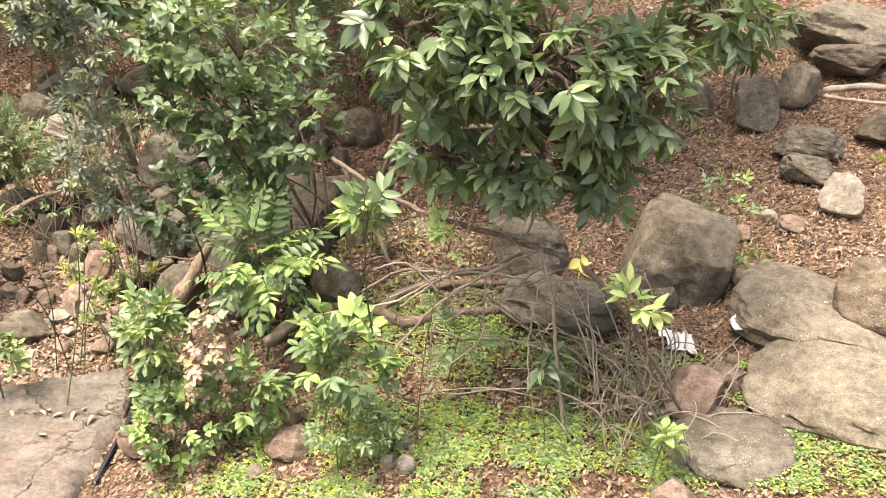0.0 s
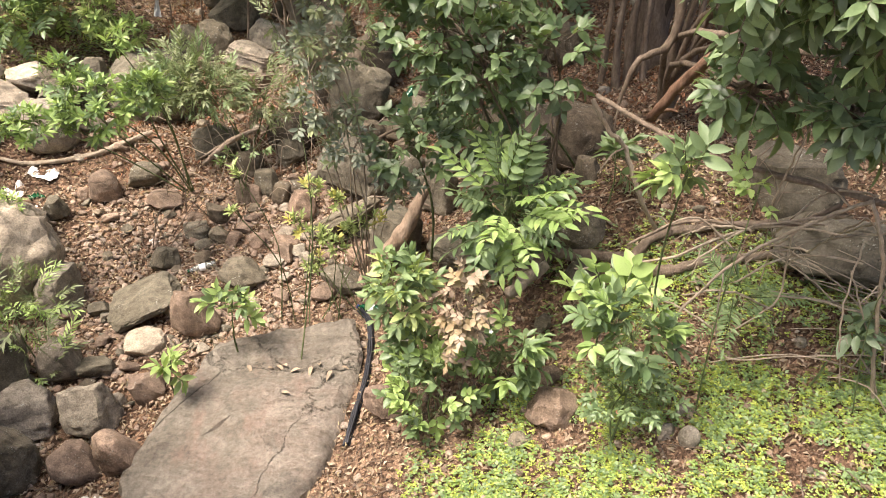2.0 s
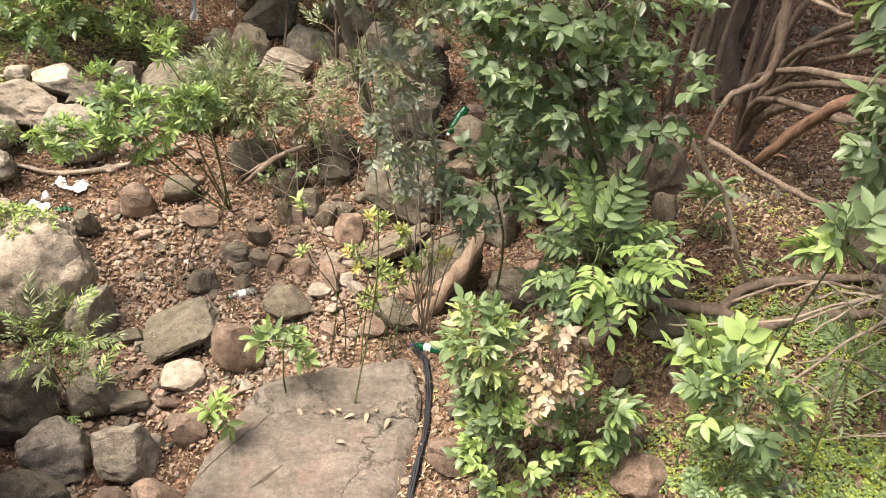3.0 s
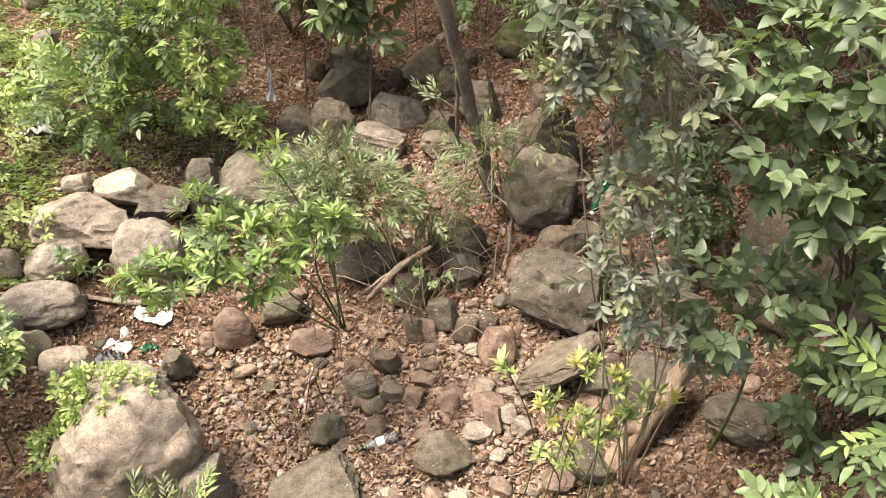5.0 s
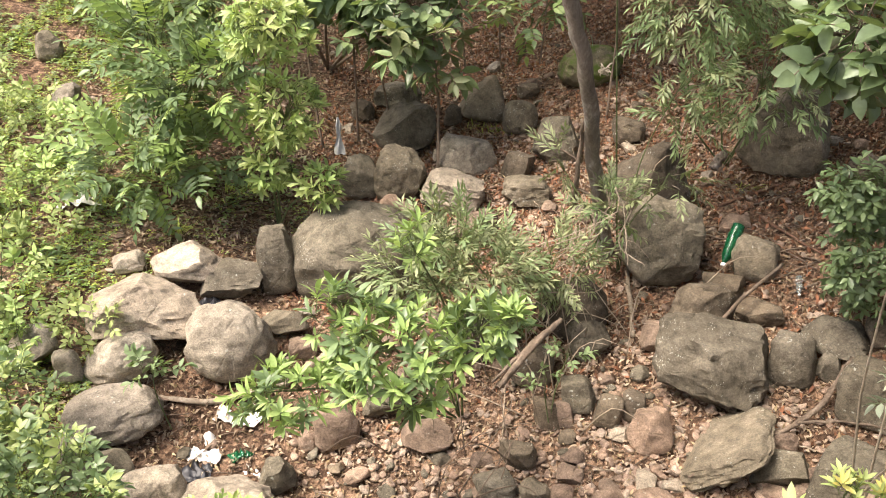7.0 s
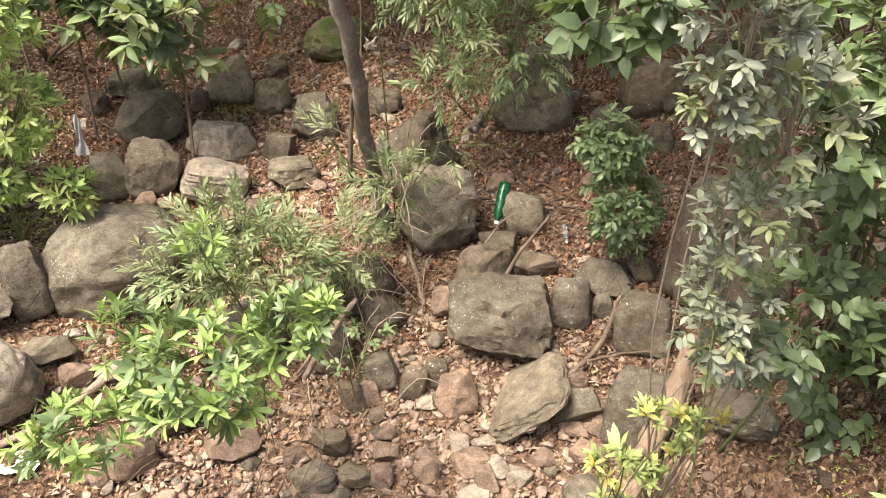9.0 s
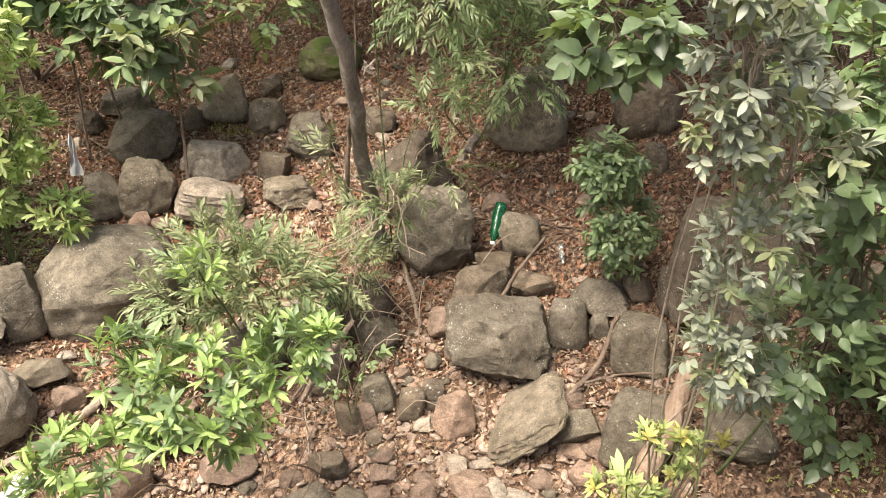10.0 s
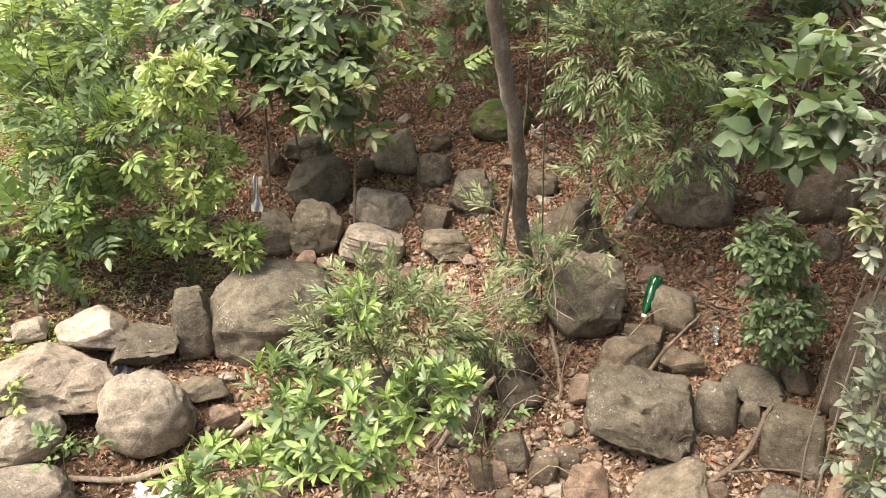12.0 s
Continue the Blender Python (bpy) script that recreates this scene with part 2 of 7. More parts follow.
# ---- mesh helpers ----
def mesh_of(name, verts, faces, mats, index=None, smooth=True):
    me = bpy.data.meshes.new(name)
    me.from_pydata([tuple(v) for v in verts], [], [tuple(f) for f in faces])
    for mt in mats:
        me.materials.append(mt)
    if index is not None:
        me.polygons.foreach_set("material_index", np.asarray(index, np.int32))
    me.polygons.foreach_set("use_smooth", np.full(len(me.polygons), smooth))
    me.update()
    return me


def part(name, data, parent, label=""):
    ob = new(name, data)
    ob.parent = parent
    return tagged(ob, label)


def empty(name, x, y, z):
    ob = new(name)
    ob.empty_display_size = .1
    ob.location = (x, y, z)
    return ob


def tube(points, radii, sides=7, steps=5, wobble=0.0, rng=random):
    """Vertices and faces of a tapering, slightly crooked tube through the points."""
    pts = [Vector(p) for p in points]
    if len(pts) == 2:
        pts.insert(1, (pts[0] + pts[1]) / 2)
        radii = (radii[0], (radii[0] + radii[-1]) / 2, radii[-1])
    line, rad = [], []
    for i in range(len(pts) - 1):
        p0, p1, p2, p3 = pts[max(i - 1, 0)], pts[i], pts[i + 1], pts[min(i + 2, len(pts) - 1)]
        for k in range(steps):
            s = k / steps
            q = .5 * (2 * p1 + (p2 - p0) * s + (2 * p0 - 5 * p1 + 4 * p2 - p3) * s * s + (3 * p1 - p0 - 3 * p2 + p3) * s ** 3)
            line.append(q + Vector((rng.uniform(-1, 1), rng.uniform(-1, 1), rng.uniform(-1, 1))) * wobble)
            rad.append(radii[i] * (1 - s) + radii[i + 1] * s)
    line.append(pts[-1])
    rad.append(radii[-1])
    verts, faces = [], []
    side = Vector((.31, .17, .93)).cross(line[1] - line[0])
    if side.length < 1e-6:
        side = Vector((1, 0, 0))
    for i, q in enumerate(line):
        d = (line[min(i + 1, len(line) - 1)] - line[max(i - 1, 0)]).normalized()
        side = (side - d * side.dot(d)).normalized()
        up = d.cross(side)
        for k in range(sides):
            a = 2 * math.pi * k / sides
            r = rad[i] * (1 + (.16 * math.sin(3 * a + i) if sides > 5 else 0))
            verts.append(q + (side * math.cos(a) + up * math.sin(a)) * r)
    for i in range(len(line) - 1):
        for k in range(sides):
            a, b = i * sides + k, i * sides + (k + 1) % sides
            faces.append((a, b, b + sides, a + sides))
    faces.append(tuple(range(sides))[::-1])
    faces.append(tuple(range(len(verts) - sides, len(verts))))
    return verts, faces


class Soup:
    """Gathers vertices and faces of many small pieces into one mesh."""

    def __init__(self):
        self.v, self.f, self.m = [], [], []

    def add(self, verts, faces, slot=0):
        n = len(self.v)
        self.v.extend(verts)
        self.f.extend(tuple(i + n for i in f) for f in faces)
        self.m.extend([slot] * len(faces))
        return self

    def mesh(self, name, mats):
        return mesh_of(name, self.v, self.f, mats, self.m)


def leaf_shape(length, ratio, fold, curl, rng, segs=4, tip=.75):
    """A pointed leaf along +x with a folded midrib and a drooping tip."""
    verts, faces = [], []
    bend = rng.uniform(.6, 1.4) * curl
    for i in range(segs + 1):
        s = i / segs
        w = length * ratio * .5 * (math.sin(math.pi * s ** tip) ** .85 if 0 < i < segs else .04)
        x, z = length * s * (1 - .12 * bend * s), -bend * length * s * s * .45
        for k, side in ((-1, -1), (0, 0), (1, 1)):
            verts.append(Vector((x, side * w * math.cos(fold), z + abs(k) * w * math.sin(fold))))
    for i in range(segs):
        a = 3 * i
        faces += [(a, a + 3, a + 4, a + 1), (a + 1, a + 4, a + 5, a + 2)]
    return verts, faces


def placed(verts, m):
    return [m @ v for v in verts]


LEAVES = {}


def leaf_mesh(form, variant, mat):
    """One of six slightly different leaves of unit length."""
    key = (form, variant, mat)
    if key not in LEAVES:
        rng = random.Random(f"{form}{variant}")
        ratio, tip, segs = {"lance": (.40, .82, 4), "oval": (.45, .95, 4), "whorl": (.31, 1.05, 4), "broad": (.6, .7, 4), "herb": (.52, .8, 3), "leaflet": (.4, .8, 3), "fine": (.27, .85, 2)}[form]
        v, f = leaf_shape(1.0, ratio * rng.uniform(.85, 1.1), .3, rng.uniform(.15, .7), rng, segs, tip)
        LEAVES[key] = (v, f, mesh_of("leaf", v, f, [LEAF[mat]]))
    return LEAVES[key]


SPRIGS = {}


def sprig(kind, size, variant):
    """One twig along +x, up +z: its stalk, and the poses of its leaves. kinds: lance, oval, broad, herb, willow, rosette, pinnate, feather, fern."""
    key = (kind, size, variant)
    if key in SPRIGS:
        return SPRIGS[key]
    rng = random.Random(f"{key}")
    leaves, L = [], size
    if kind == "willow":
        reach = L * 2.6
        stalk = tube([(0, 0, 0), (reach * .5, rng.uniform(-.1, .1) * L, .05 * L), (reach, 0, -.05 * L)], (L * .03, L * .022, L * .012), 4, 2)
        for i in range(14):
            f = .12 + .88 * i / 13
            ang = (1 if i % 2 else -1) * rng.uniform(30, 70) * (1 - .5 * f) if i < 13 else 0
            leaves.append(("fine", pose(reach * f, 0, .03 * L, rng.uniform(-35, 35), rng.uniform(-25, 25), ang) @ Matrix.Scale(L * rng.uniform(.7, 1.1), 4)))
    elif kind in ("lance", "oval", "broad", "herb"):
        n, reach, sag = {"lance": (8, 1.0, .3), "oval": (9, 1.15, .12), "broad": (7, 1.3, .1), "herb": (8, 1.6, 0.0)}[kind]
        reach *= L
        stalk = tube([(0, 0, 0), (reach * .5, rng.uniform(-.1, .1) * L, .05 * L), (reach, 0, 0)], (L * .03, L * .022, L * .012), 4, 2)
        for i in range(n):  # leaves set spirally, crowding towards the tip
            f = (i + .6) / n
            turn, open_by = 2.4 * i + rng.uniform(-.4, .4), radians(rng.uniform(62, 88) * (1 - .55 * f ** 2))
            way = Vector((math.cos(open_by), math.sin(open_by) * math.cos(turn), .55 * math.sin(open_by) * math.sin(turn) - sag * rng.uniform(.3, 1.4)))
            up = Vector((rng.uniform(.1, .6), rng.uniform(-.35, .35), 1))
            leaves.append((kind, aim(Vector((reach * (.25 + .75 * f), 0, .03 * L)), way, up, L * rng.uniform(.7, 1.12) * (1 - .2 * f), rng.uniform(-20, 20))))
    elif kind == "rosette":
        stalk = tube([(-L * .8, 0, 0), (0, 0, 0)], (L * .03, L * .02), 4, 2)
        for i in range(9):
            turn = Matrix.Rotation(i * 2.4 + rng.uniform(-.3, .3), 4, "X") @ pose(0, 0, 0, 0, rng.uniform(38, 88) - 4 * i, 0)
            leaves.append(("whorl", Matrix.Translation((L * .05 * i - L * .35, 0, 0)) @ turn @ Matrix.Scale(L * rng.uniform(.7, 1.15), 4)))
    else:
        pairs = {"pinnate": 6, "feather": 9, "fern": 13}[kind]
        leafl = L * {"pinnate": .42, "feather": .32, "fern": .26}[kind]
        form = "leaflet" if kind == "pinnate" else "fine"
        bend = rng.uniform(.1, .45)
        stalk = tube([(0, 0, 0), (L * .6, 0, -.1 * bend * L), (L * 1.3, 0, -.6 * bend * L)], (L * .014, L * .01, L * .006), 3, 2)
        for i in range(pairs):
            f = .2 + .8 * i / pairs
            taper = .45 + .6 * math.sin(math.pi * (.25 + .68 * f))
            for side in (-1, 1):
                leaves.append((form, pose(L * 1.3 * f, 0, -.6 * bend * L * f * f, side * rng.uniform(-5, 25), rng.uniform(-10, 15), side * rng.uniform(50, 68)) @ Matrix.Scale(leafl * rng.uniform(.85, 1.1) * taper, 4)))
        leaves.append((form, pose(L * 1.28, 0, -.58 * bend * L, 0, 15, 0) @ Matrix.Scale(leafl, 4)))
    SPRIGS[key] = (stalk, leaves)
    return SPRIGS[key]


def aim(at, direction, up, scale, roll=0.0):
    """A pose whose +x looks along direction with +z near up."""
    x = direction.normalized()
    z = (up - x * up.dot(x))
    z = z.normalized() if z.length > 1e-4 else Vector((0, 0, 1)).cross(x).normalized()
    y = z.cross(x)
    m = Matrix((x, y, z)).transposed().to_4x4()
    return Matrix.Translation(at) @ m @ pose(0, 0, 0, roll) @ Matrix.Scale(scale, 4)


def plant(name, label, category, base, blobs, kind, size, leaf, stem="green", trunk=.012, lift=.35, seed=1, extra=None, group="", trunk_part="stem", skirt=.45, bole=None):
    """A plant rooted at base. blobs: (x, y, z, rx, ry, rz, count): leafy masses. lift: how far twigs turn up (or, below 0, hang down)."""
    rng = random.Random(seed)
    bx, by = base
    bz = float(ground_z(bx, by)) - .03
    root = tagged(empty(name, bx, by, bz), label, category, group)
    wood, twigs, leaves = Soup(), Soup(), []
    for x, y, z, rx, ry, rz, count in blobs:
        c = Vector((x - bx, y - by, z - bz))
        mid = c * .5 + Vector((rng.uniform(-.12, .12), rng.uniform(-.12, .12), .1)) * c.length * .6
        if trunk >= .03:
            mid = Vector((c.x * .22 + rng.uniform(-.15, .15), c.y * .22, c.z * .62))
        wood.add(*tube([(rng.uniform(-.03, .03), rng.uniform(-.03, .03), 0), mid, c], (trunk, trunk * .75, trunk * .45), 6, 5, trunk * .25, rng))
        limbs = [c + Vector((rng.gauss(0, .45) * rx, rng.gauss(0, .45) * ry, rng.gauss(0, .4) * rz)) for _ in range(max(3, count // 7))]
        for q in limbs:
            wood.add(*tube([c * .82 + mid * .18, (c + q) / 2 + Vector((0, 0, .04)), q], (trunk * .5, trunk * .35, trunk * .2), 4, 3, trunk * .15, rng))
        for i in range(count):
            d = Vector((rng.gauss(0, 1), rng.gauss(0, 1), rng.gauss(0, 1))).normalized()
            r = rng.uniform(skirt, 1) ** .6
            at = c + Vector((d.x * rx, d.y * ry, d.z * rz)) * r
            way = d * .7 + Vector((rng.uniform(-.5, .5), rng.uniform(-.5, .5), lift + rng.uniform(-.3, .3)))
            lf = leaf
            if extra and rng.random() < extra[1]:
                lf = extra[0]
            q = min(limbs, key=lambda p: (p - at).length)
            if (q - at).length > size * .5:
                wood.add(*tube([q, at], (trunk * .22, trunk * .14), 3, 1))
            m = aim(at, way, Vector((rng.uniform(-.4, .4), rng.uniform(-.6, .2), 1)), rng.uniform(.75, 1.2), rng.uniform(-30, 30))
            stalk, grown = sprig(kind, size, rng.randrange(5))
            twigs.add(placed(stalk[0], m), stalk[1])
            leaves += [(form, rng.randrange(6), lf, m @ q) for form, q in grown]
    stems = part(trunk_part, wood.mesh(trunk_part, [BARK["brown" if stem == "green" and trunk > .014 else stem]]), root)
    if name == "herb_clump":
        tagged(stems, kind="stuff")
    if bole:
        s = Soup().add(*tube([Vector(p) - Vector((bx, by, bz)) for p in bole[0]], bole[1], 14, 8, .006, rng))
        part("trunk", s.mesh("trunk", [BARK[bole[2]]]), root)
    tagged(part("twig_spray", twigs.mesh("twig_spray", [BARK[stem]]), root), kind="stuff")
    if len(leaves) <= 200:
        for form, k, lf, m in leaves:
            part("leaf", leaf_mesh(form, k, lf)[2], root).matrix_basis = m
    else:
        mats = sorted({lf for _, _, lf, _ in leaves})
        crown = Soup()
        for form, k, lf, m in leaves:
            v, f, _ = leaf_mesh(form, k, lf)
            crown.add(placed(v, m), f, mats.index(lf))
        tagged(part("crown", crown.mesh("crown", [LEAF[k] for k in mats]), root), kind="stuff")
    return root


# squareness, broken faces, how deep they cut, roughness, narrowing towards the top, layers
SHAPES = {
    "round": (2.2, 7, (.88, .97), .9, .08, 0), "egg": (2.0, 2, (.93, .98), .5, .15, 0),
    "worn": (3.6, 12, (.68, .91), 1.0, .16, 0), "angular": (3.2, 11, (.60, .86), .8, .22, 0),
    "wedge": (3.0, 12, (.64, .9), 1.1, .25, .4), "block": (6.0, 6, (.78, .94), .8, .12, 0),
    "slab": (5.0, 8, (.74, .93), .8, .08, .3), "pillar": (3.6, 8, (.74, .93), .8, .15, 0),
    "ridged": (5.5, 6, (.78, .93), .7, .2, 1.0), "tri": (3.5, 6, (.74, .92), .8, .8, 0),
}


def hull_rock(seed, shape, detail):
    """A boulder of about unit half-size: a rounded block broken along random planes, then chipped and worn."""
    rng = random.Random(seed)
    power, cuts, depth, rough, taper, layers = SHAPES[shape]
    bm = bmesh.new()
    bmesh.ops.create_icosphere(bm, subdivisions=detail, radius=1.0)
    shear = Vector((rng.uniform(-.22, .22), rng.uniform(-.18, .18)))
    for v in bm.verts:
        p = v.co
        p /= (abs(p.x) ** power + abs(p.y) ** power + abs(p.z) ** power) ** (1 / power)
        k = 1 - taper * (p.z + 1) * .5
        v.co = Vector((p.x * k + shear.x * p.z, p.y * k + shear.y * p.z, p.z))
    for _ in range(cuts):
        n = Vector((rng.gauss(0, 1), rng.gauss(0, 1), rng.gauss(.25, .8))).normalized()
        d = rng.uniform(*depth) * max(v.co.dot(n) for v in bm.verts)
        for v in bm.verts:
            e = v.co.dot(n) - d
            if e > 0:
                v.co -= n * e * .96
    off = Vector((rng.uniform(0, 50), rng.uniform(0, 50), rng.uniform(0, 50)))
    tilt = Vector((rng.uniform(-.4, .4), rng.uniform(-.3, .3), 1)).normalized()
    for v in bm.verts:
        p = v.co.copy()
        r = .075 * noise.noise(p * 1.6 + off) + .05 * noise.noise(p * 3.6 + off) + .035 * noise.noise(p * 8 + off) + .022 * noise.noise(p * 17 + off)
        chip = max(0, noise.noise(p * 2.6 + off * 2) - .25)
        ridge = .05 * layers * (noise.noise(Vector((0, 3, p.dot(tilt) * 9)) + off) + .5 * noise.noise(p * 2 + off))
        v.co *= 1 + rough * (r - .22 * chip) + ridge
    return bm


def rock(x, y, z, a, b, c, yaw=0, lean=0, roll=0, shape="worn", tone="grey", seed=0, label="", name="boulder"):
    """One stone of half-sizes a, b, c, its middle at x, y, z."""
    bm = hull_rock(seed * 7 + 3, shape, 5 if max(a, b) > .2 else 4)
    lo = [min(v.co[i] for v in bm.verts) for i in range(3)]
    hi = [max(v.co[i] for v in bm.verts) for i in range(3)]
    for v in bm.verts:
        v.co = Vector([((v.co[i] - lo[i]) / (hi[i] - lo[i]) * 2 - 1) * (a, b, c)[i] for i in range(3)])
    me = bpy.data.meshes.new(name)
    bm.to_mesh(me)
    bm.free()
    me.materials.append(ROCK[tone])
    me.polygons.foreach_set("use_smooth", np.full(len(me.polygons), True))
    me.set_sharp_from_angle(angle=radians(32))
    ob = new(name, me)
    ob.matrix_basis = pose(x, y, z, lean, roll, yaw)
    return tagged(ob, label, "rock", "stones of the stream bed")


# ---- ground and the road from which one looks down ----
def grid_line(lo, hi, step, far):
    inner = np.arange(lo, hi + 1e-6, step)
    grow, out, s = [], 0.0, step
    while out < far:
        s *= 1.35
        out += s
        grow.append(out)
    grow = np.array(grow)
    return np.concatenate([lo - grow[::-1], inner, hi + grow])


def build_ground():
    xs, ys = grid_line(-10.5, 4.5, .07, 290), grid_line(1.5, 15.5, .07, 290)
    X, Y = np.meshgrid(xs, ys)
    Z = ground_z(X, Y)
    rng = np.random.RandomState(4)
    near = (X > -10) & (X < 4.5) & (Y > 2) & (Y < 15.5)
    Z = Z + np.where(near, rng.normal(0, .006, Z.shape), 0)
    V = np.stack([X.ravel(), Y.ravel(), Z.ravel()], 1)
    n, m = len(xs), len(ys)
    i = (np.arange(m - 1)[:, None] * n + np.arange(n - 1)[None, :]).ravel()
    F = np.stack([i, i + 1, i + n + 1, i + n], 1)
    me = mesh_of("ground", V.tolist(), F.tolist(), [SOIL])
    tagged(new("ground", me), "brown earth of a ravine strewn with dead leaves and stones", "ground", kind="structure")


build_ground()


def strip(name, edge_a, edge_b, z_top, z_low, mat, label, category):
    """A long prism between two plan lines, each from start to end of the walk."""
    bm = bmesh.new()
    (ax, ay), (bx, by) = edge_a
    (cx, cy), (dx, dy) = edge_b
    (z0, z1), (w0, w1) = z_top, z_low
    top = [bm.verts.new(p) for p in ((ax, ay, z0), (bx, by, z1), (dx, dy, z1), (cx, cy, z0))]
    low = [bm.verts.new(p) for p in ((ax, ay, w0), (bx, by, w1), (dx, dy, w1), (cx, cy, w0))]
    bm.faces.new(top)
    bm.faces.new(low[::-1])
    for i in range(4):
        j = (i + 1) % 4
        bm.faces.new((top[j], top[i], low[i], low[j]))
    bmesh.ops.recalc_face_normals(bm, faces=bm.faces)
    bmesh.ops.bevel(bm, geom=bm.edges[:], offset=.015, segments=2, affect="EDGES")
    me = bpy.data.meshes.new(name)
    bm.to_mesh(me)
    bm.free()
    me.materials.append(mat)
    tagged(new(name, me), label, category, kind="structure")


# deck and wall are added, unseen ground below the eye; edge clears the view
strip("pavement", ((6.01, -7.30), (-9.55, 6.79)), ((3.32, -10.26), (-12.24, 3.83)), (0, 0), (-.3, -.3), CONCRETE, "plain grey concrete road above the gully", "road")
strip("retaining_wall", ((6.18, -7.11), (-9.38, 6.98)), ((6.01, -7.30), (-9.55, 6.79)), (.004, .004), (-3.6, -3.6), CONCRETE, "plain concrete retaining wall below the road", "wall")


# ---- wood ----
def wooden(name, points, radii, bark, label, category, sides=8, wobble=.004, seed=1):
    rng = random.Random(f"{name}{points[0]}")
    base = Vector(points[0])
    s = Soup().add(*tube([Vector(p) - base for p in points], radii, sides, 6, wobble, rng))
    ob = new(name, s.mesh(name, [BARK[bark]]))
    ob.location = base
    return tagged(ob, label, category)


def branch(points, radii, bark, label, category):
    rng = random.Random(f"b{points[0]}")
    base = Vector(points[0])
    pts = [Vector(p) - base for p in points]
    s = Soup().add(*tube(pts, radii, 6, 7, .006, rng))
    for i in range(len(pts) - 2 if radii[0] < .009 else len(pts)):  # side twigs
        k = rng.randrange(len(pts) - 1)
        p = pts[k].lerp(pts[k + 1], rng.random())
        d = Vector((rng.uniform(-1, 1), rng.uniform(-.5, .5), rng.uniform(-.8, .7))) * rng.uniform(.12, .4)
        s.add(*tube([p, p + d * .5 + Vector((0, 0, .03)), p + d], (radii[k] * .5, radii[k] * .4, radii[k] * .2), 4, 3, .004, rng))
    ob = new("bare_branch", s.mesh("bare_branch", [BARK[bark]]))
    ob.location = base
    return tagged(ob, label, category)


def root(points, radii, bark, label, category):
    return wooden("root", points, radii, bark, label, category, 8, .006)


def log(points, radii, bark, label, category):
    """A broken, knotty log."""
    rng = random.Random(f"l{points[0]}")
    base = Vector(points[0])
    pts = [Vector(p) - base for p in points]
    s = Soup().add(*tube(pts, radii, 14, 6, .004, rng))
    if radii[0] > .06:  # a broken-off side limb
        side = Vector((-.13, -.05, .02))
        s.add(*tube([pts[2], pts[2] + side * .7, pts[2] + side], (.045, .036, .026), 9, 4, .004, rng))
    ob = new("log", s.mesh("log", [BARK[bark]]))
    ob.location = base
    return tagged(ob, label, category)


def stick(points, radii, bark, label, category):
    return wooden("stick", points, radii, bark, label, category, 6, .006)


def hose(points, radii):
    """A bundle of black hose hanging over the edge of the great slab."""
    base = Vector(points[0])
    s = Soup()
    for i in range(4):
        o = Vector(((i - 1.5) * .012, .01 * (i % 2), .012 * (i % 3) + .01))
        s.add(*tube([Vector(p) - base + o for p in points], [.008] * len(points), 8, 6, .003))
    ob = new("hose", s.mesh("hose", [BLACK_PLASTIC]))
    ob.location = base
    tagged(ob, "bundle of black plastic hose beside the great slab", "hose")


# ---- small things ----
def flower(x, y, z, size, mat, label):
    """Five round petals and a yellow heart."""
    s = Soup()
    rng = random.Random(7)
    for k in range(5):
        v, f = leaf_shape(size, .8, .2, .3, rng, 3)
        s.add(placed(v, pose(0, 0, 0, 50, 0, 0) @ pose(0, 0, 0, 0, -20, 72 * k)), f)
    ob = tagged(new("flower", s.mesh("flower", [mat])), label + " among green leaves", "flower")
    ob.location = (x, y, z)


def knot(x, y, z, label):
    rng = random.Random(3)
    s = Soup()
    for _ in range(5):
        p = [Vector((rng.uniform(-.035, .035), rng.uniform(-.06, .0), rng.uniform(-.04, .03))) for _ in range(5)]
        s.add(*tube(p, (.0035,) * 5, 5, 5, .002, rng))
    ob = tagged(new("rope", s.mesh("rope", [ROPE])), label, "rope")
    ob.location = (x, y, z)


def strip_of_plastic(x, y, z, label):
    """A narrow torn sheet hanging in folds."""
    verts, faces, n = [], [], 18
    for back in (0, 1):
        for i in range(n):
            s = i / (n - 1)
            w = .006 + .035 * s + .008 * math.sin(9 * s)
            for k in range(7):
                u = k / 6 * 2 - 1
                verts.append(Vector((u * w, +.015 * math.sin(5 * u + 7 * s) + .003 * back, -.3 * s)))
    for back in (0, 1):
        for i in range(n - 1):
            for k in range(6):
                a = back * n * 7 + i * 7 + k
                faces.append((a, a + 1, a + 8, a + 7))
    ob = tagged(new("plastic_strip", mesh_of("plastic_strip", verts, faces, [GREY_PLASTIC])), label, "litter")
    ob.location = (x, y, z + .15)


def dead_leaf(x, y, z, turn):
    v, f = leaf_shape(.085, .45, .5, 1.2, random.Random(turn), 4)
    ob = new("dead_leaf", mesh_of("dead_leaf", v, f, [LEAF["dry"]]))
    top = scene.ray_cast(bpy.context.evaluated_depsgraph_get(), (x, y, z + .5), (0, 0, -1))[1]
    ob.matrix_basis = pose(x, y, (top.z if top else z) + .03, 0, 0, turn)
    tagged(ob, "curled dead brown leaf lying on the slab", "leaf", "dead leaves on the slab")


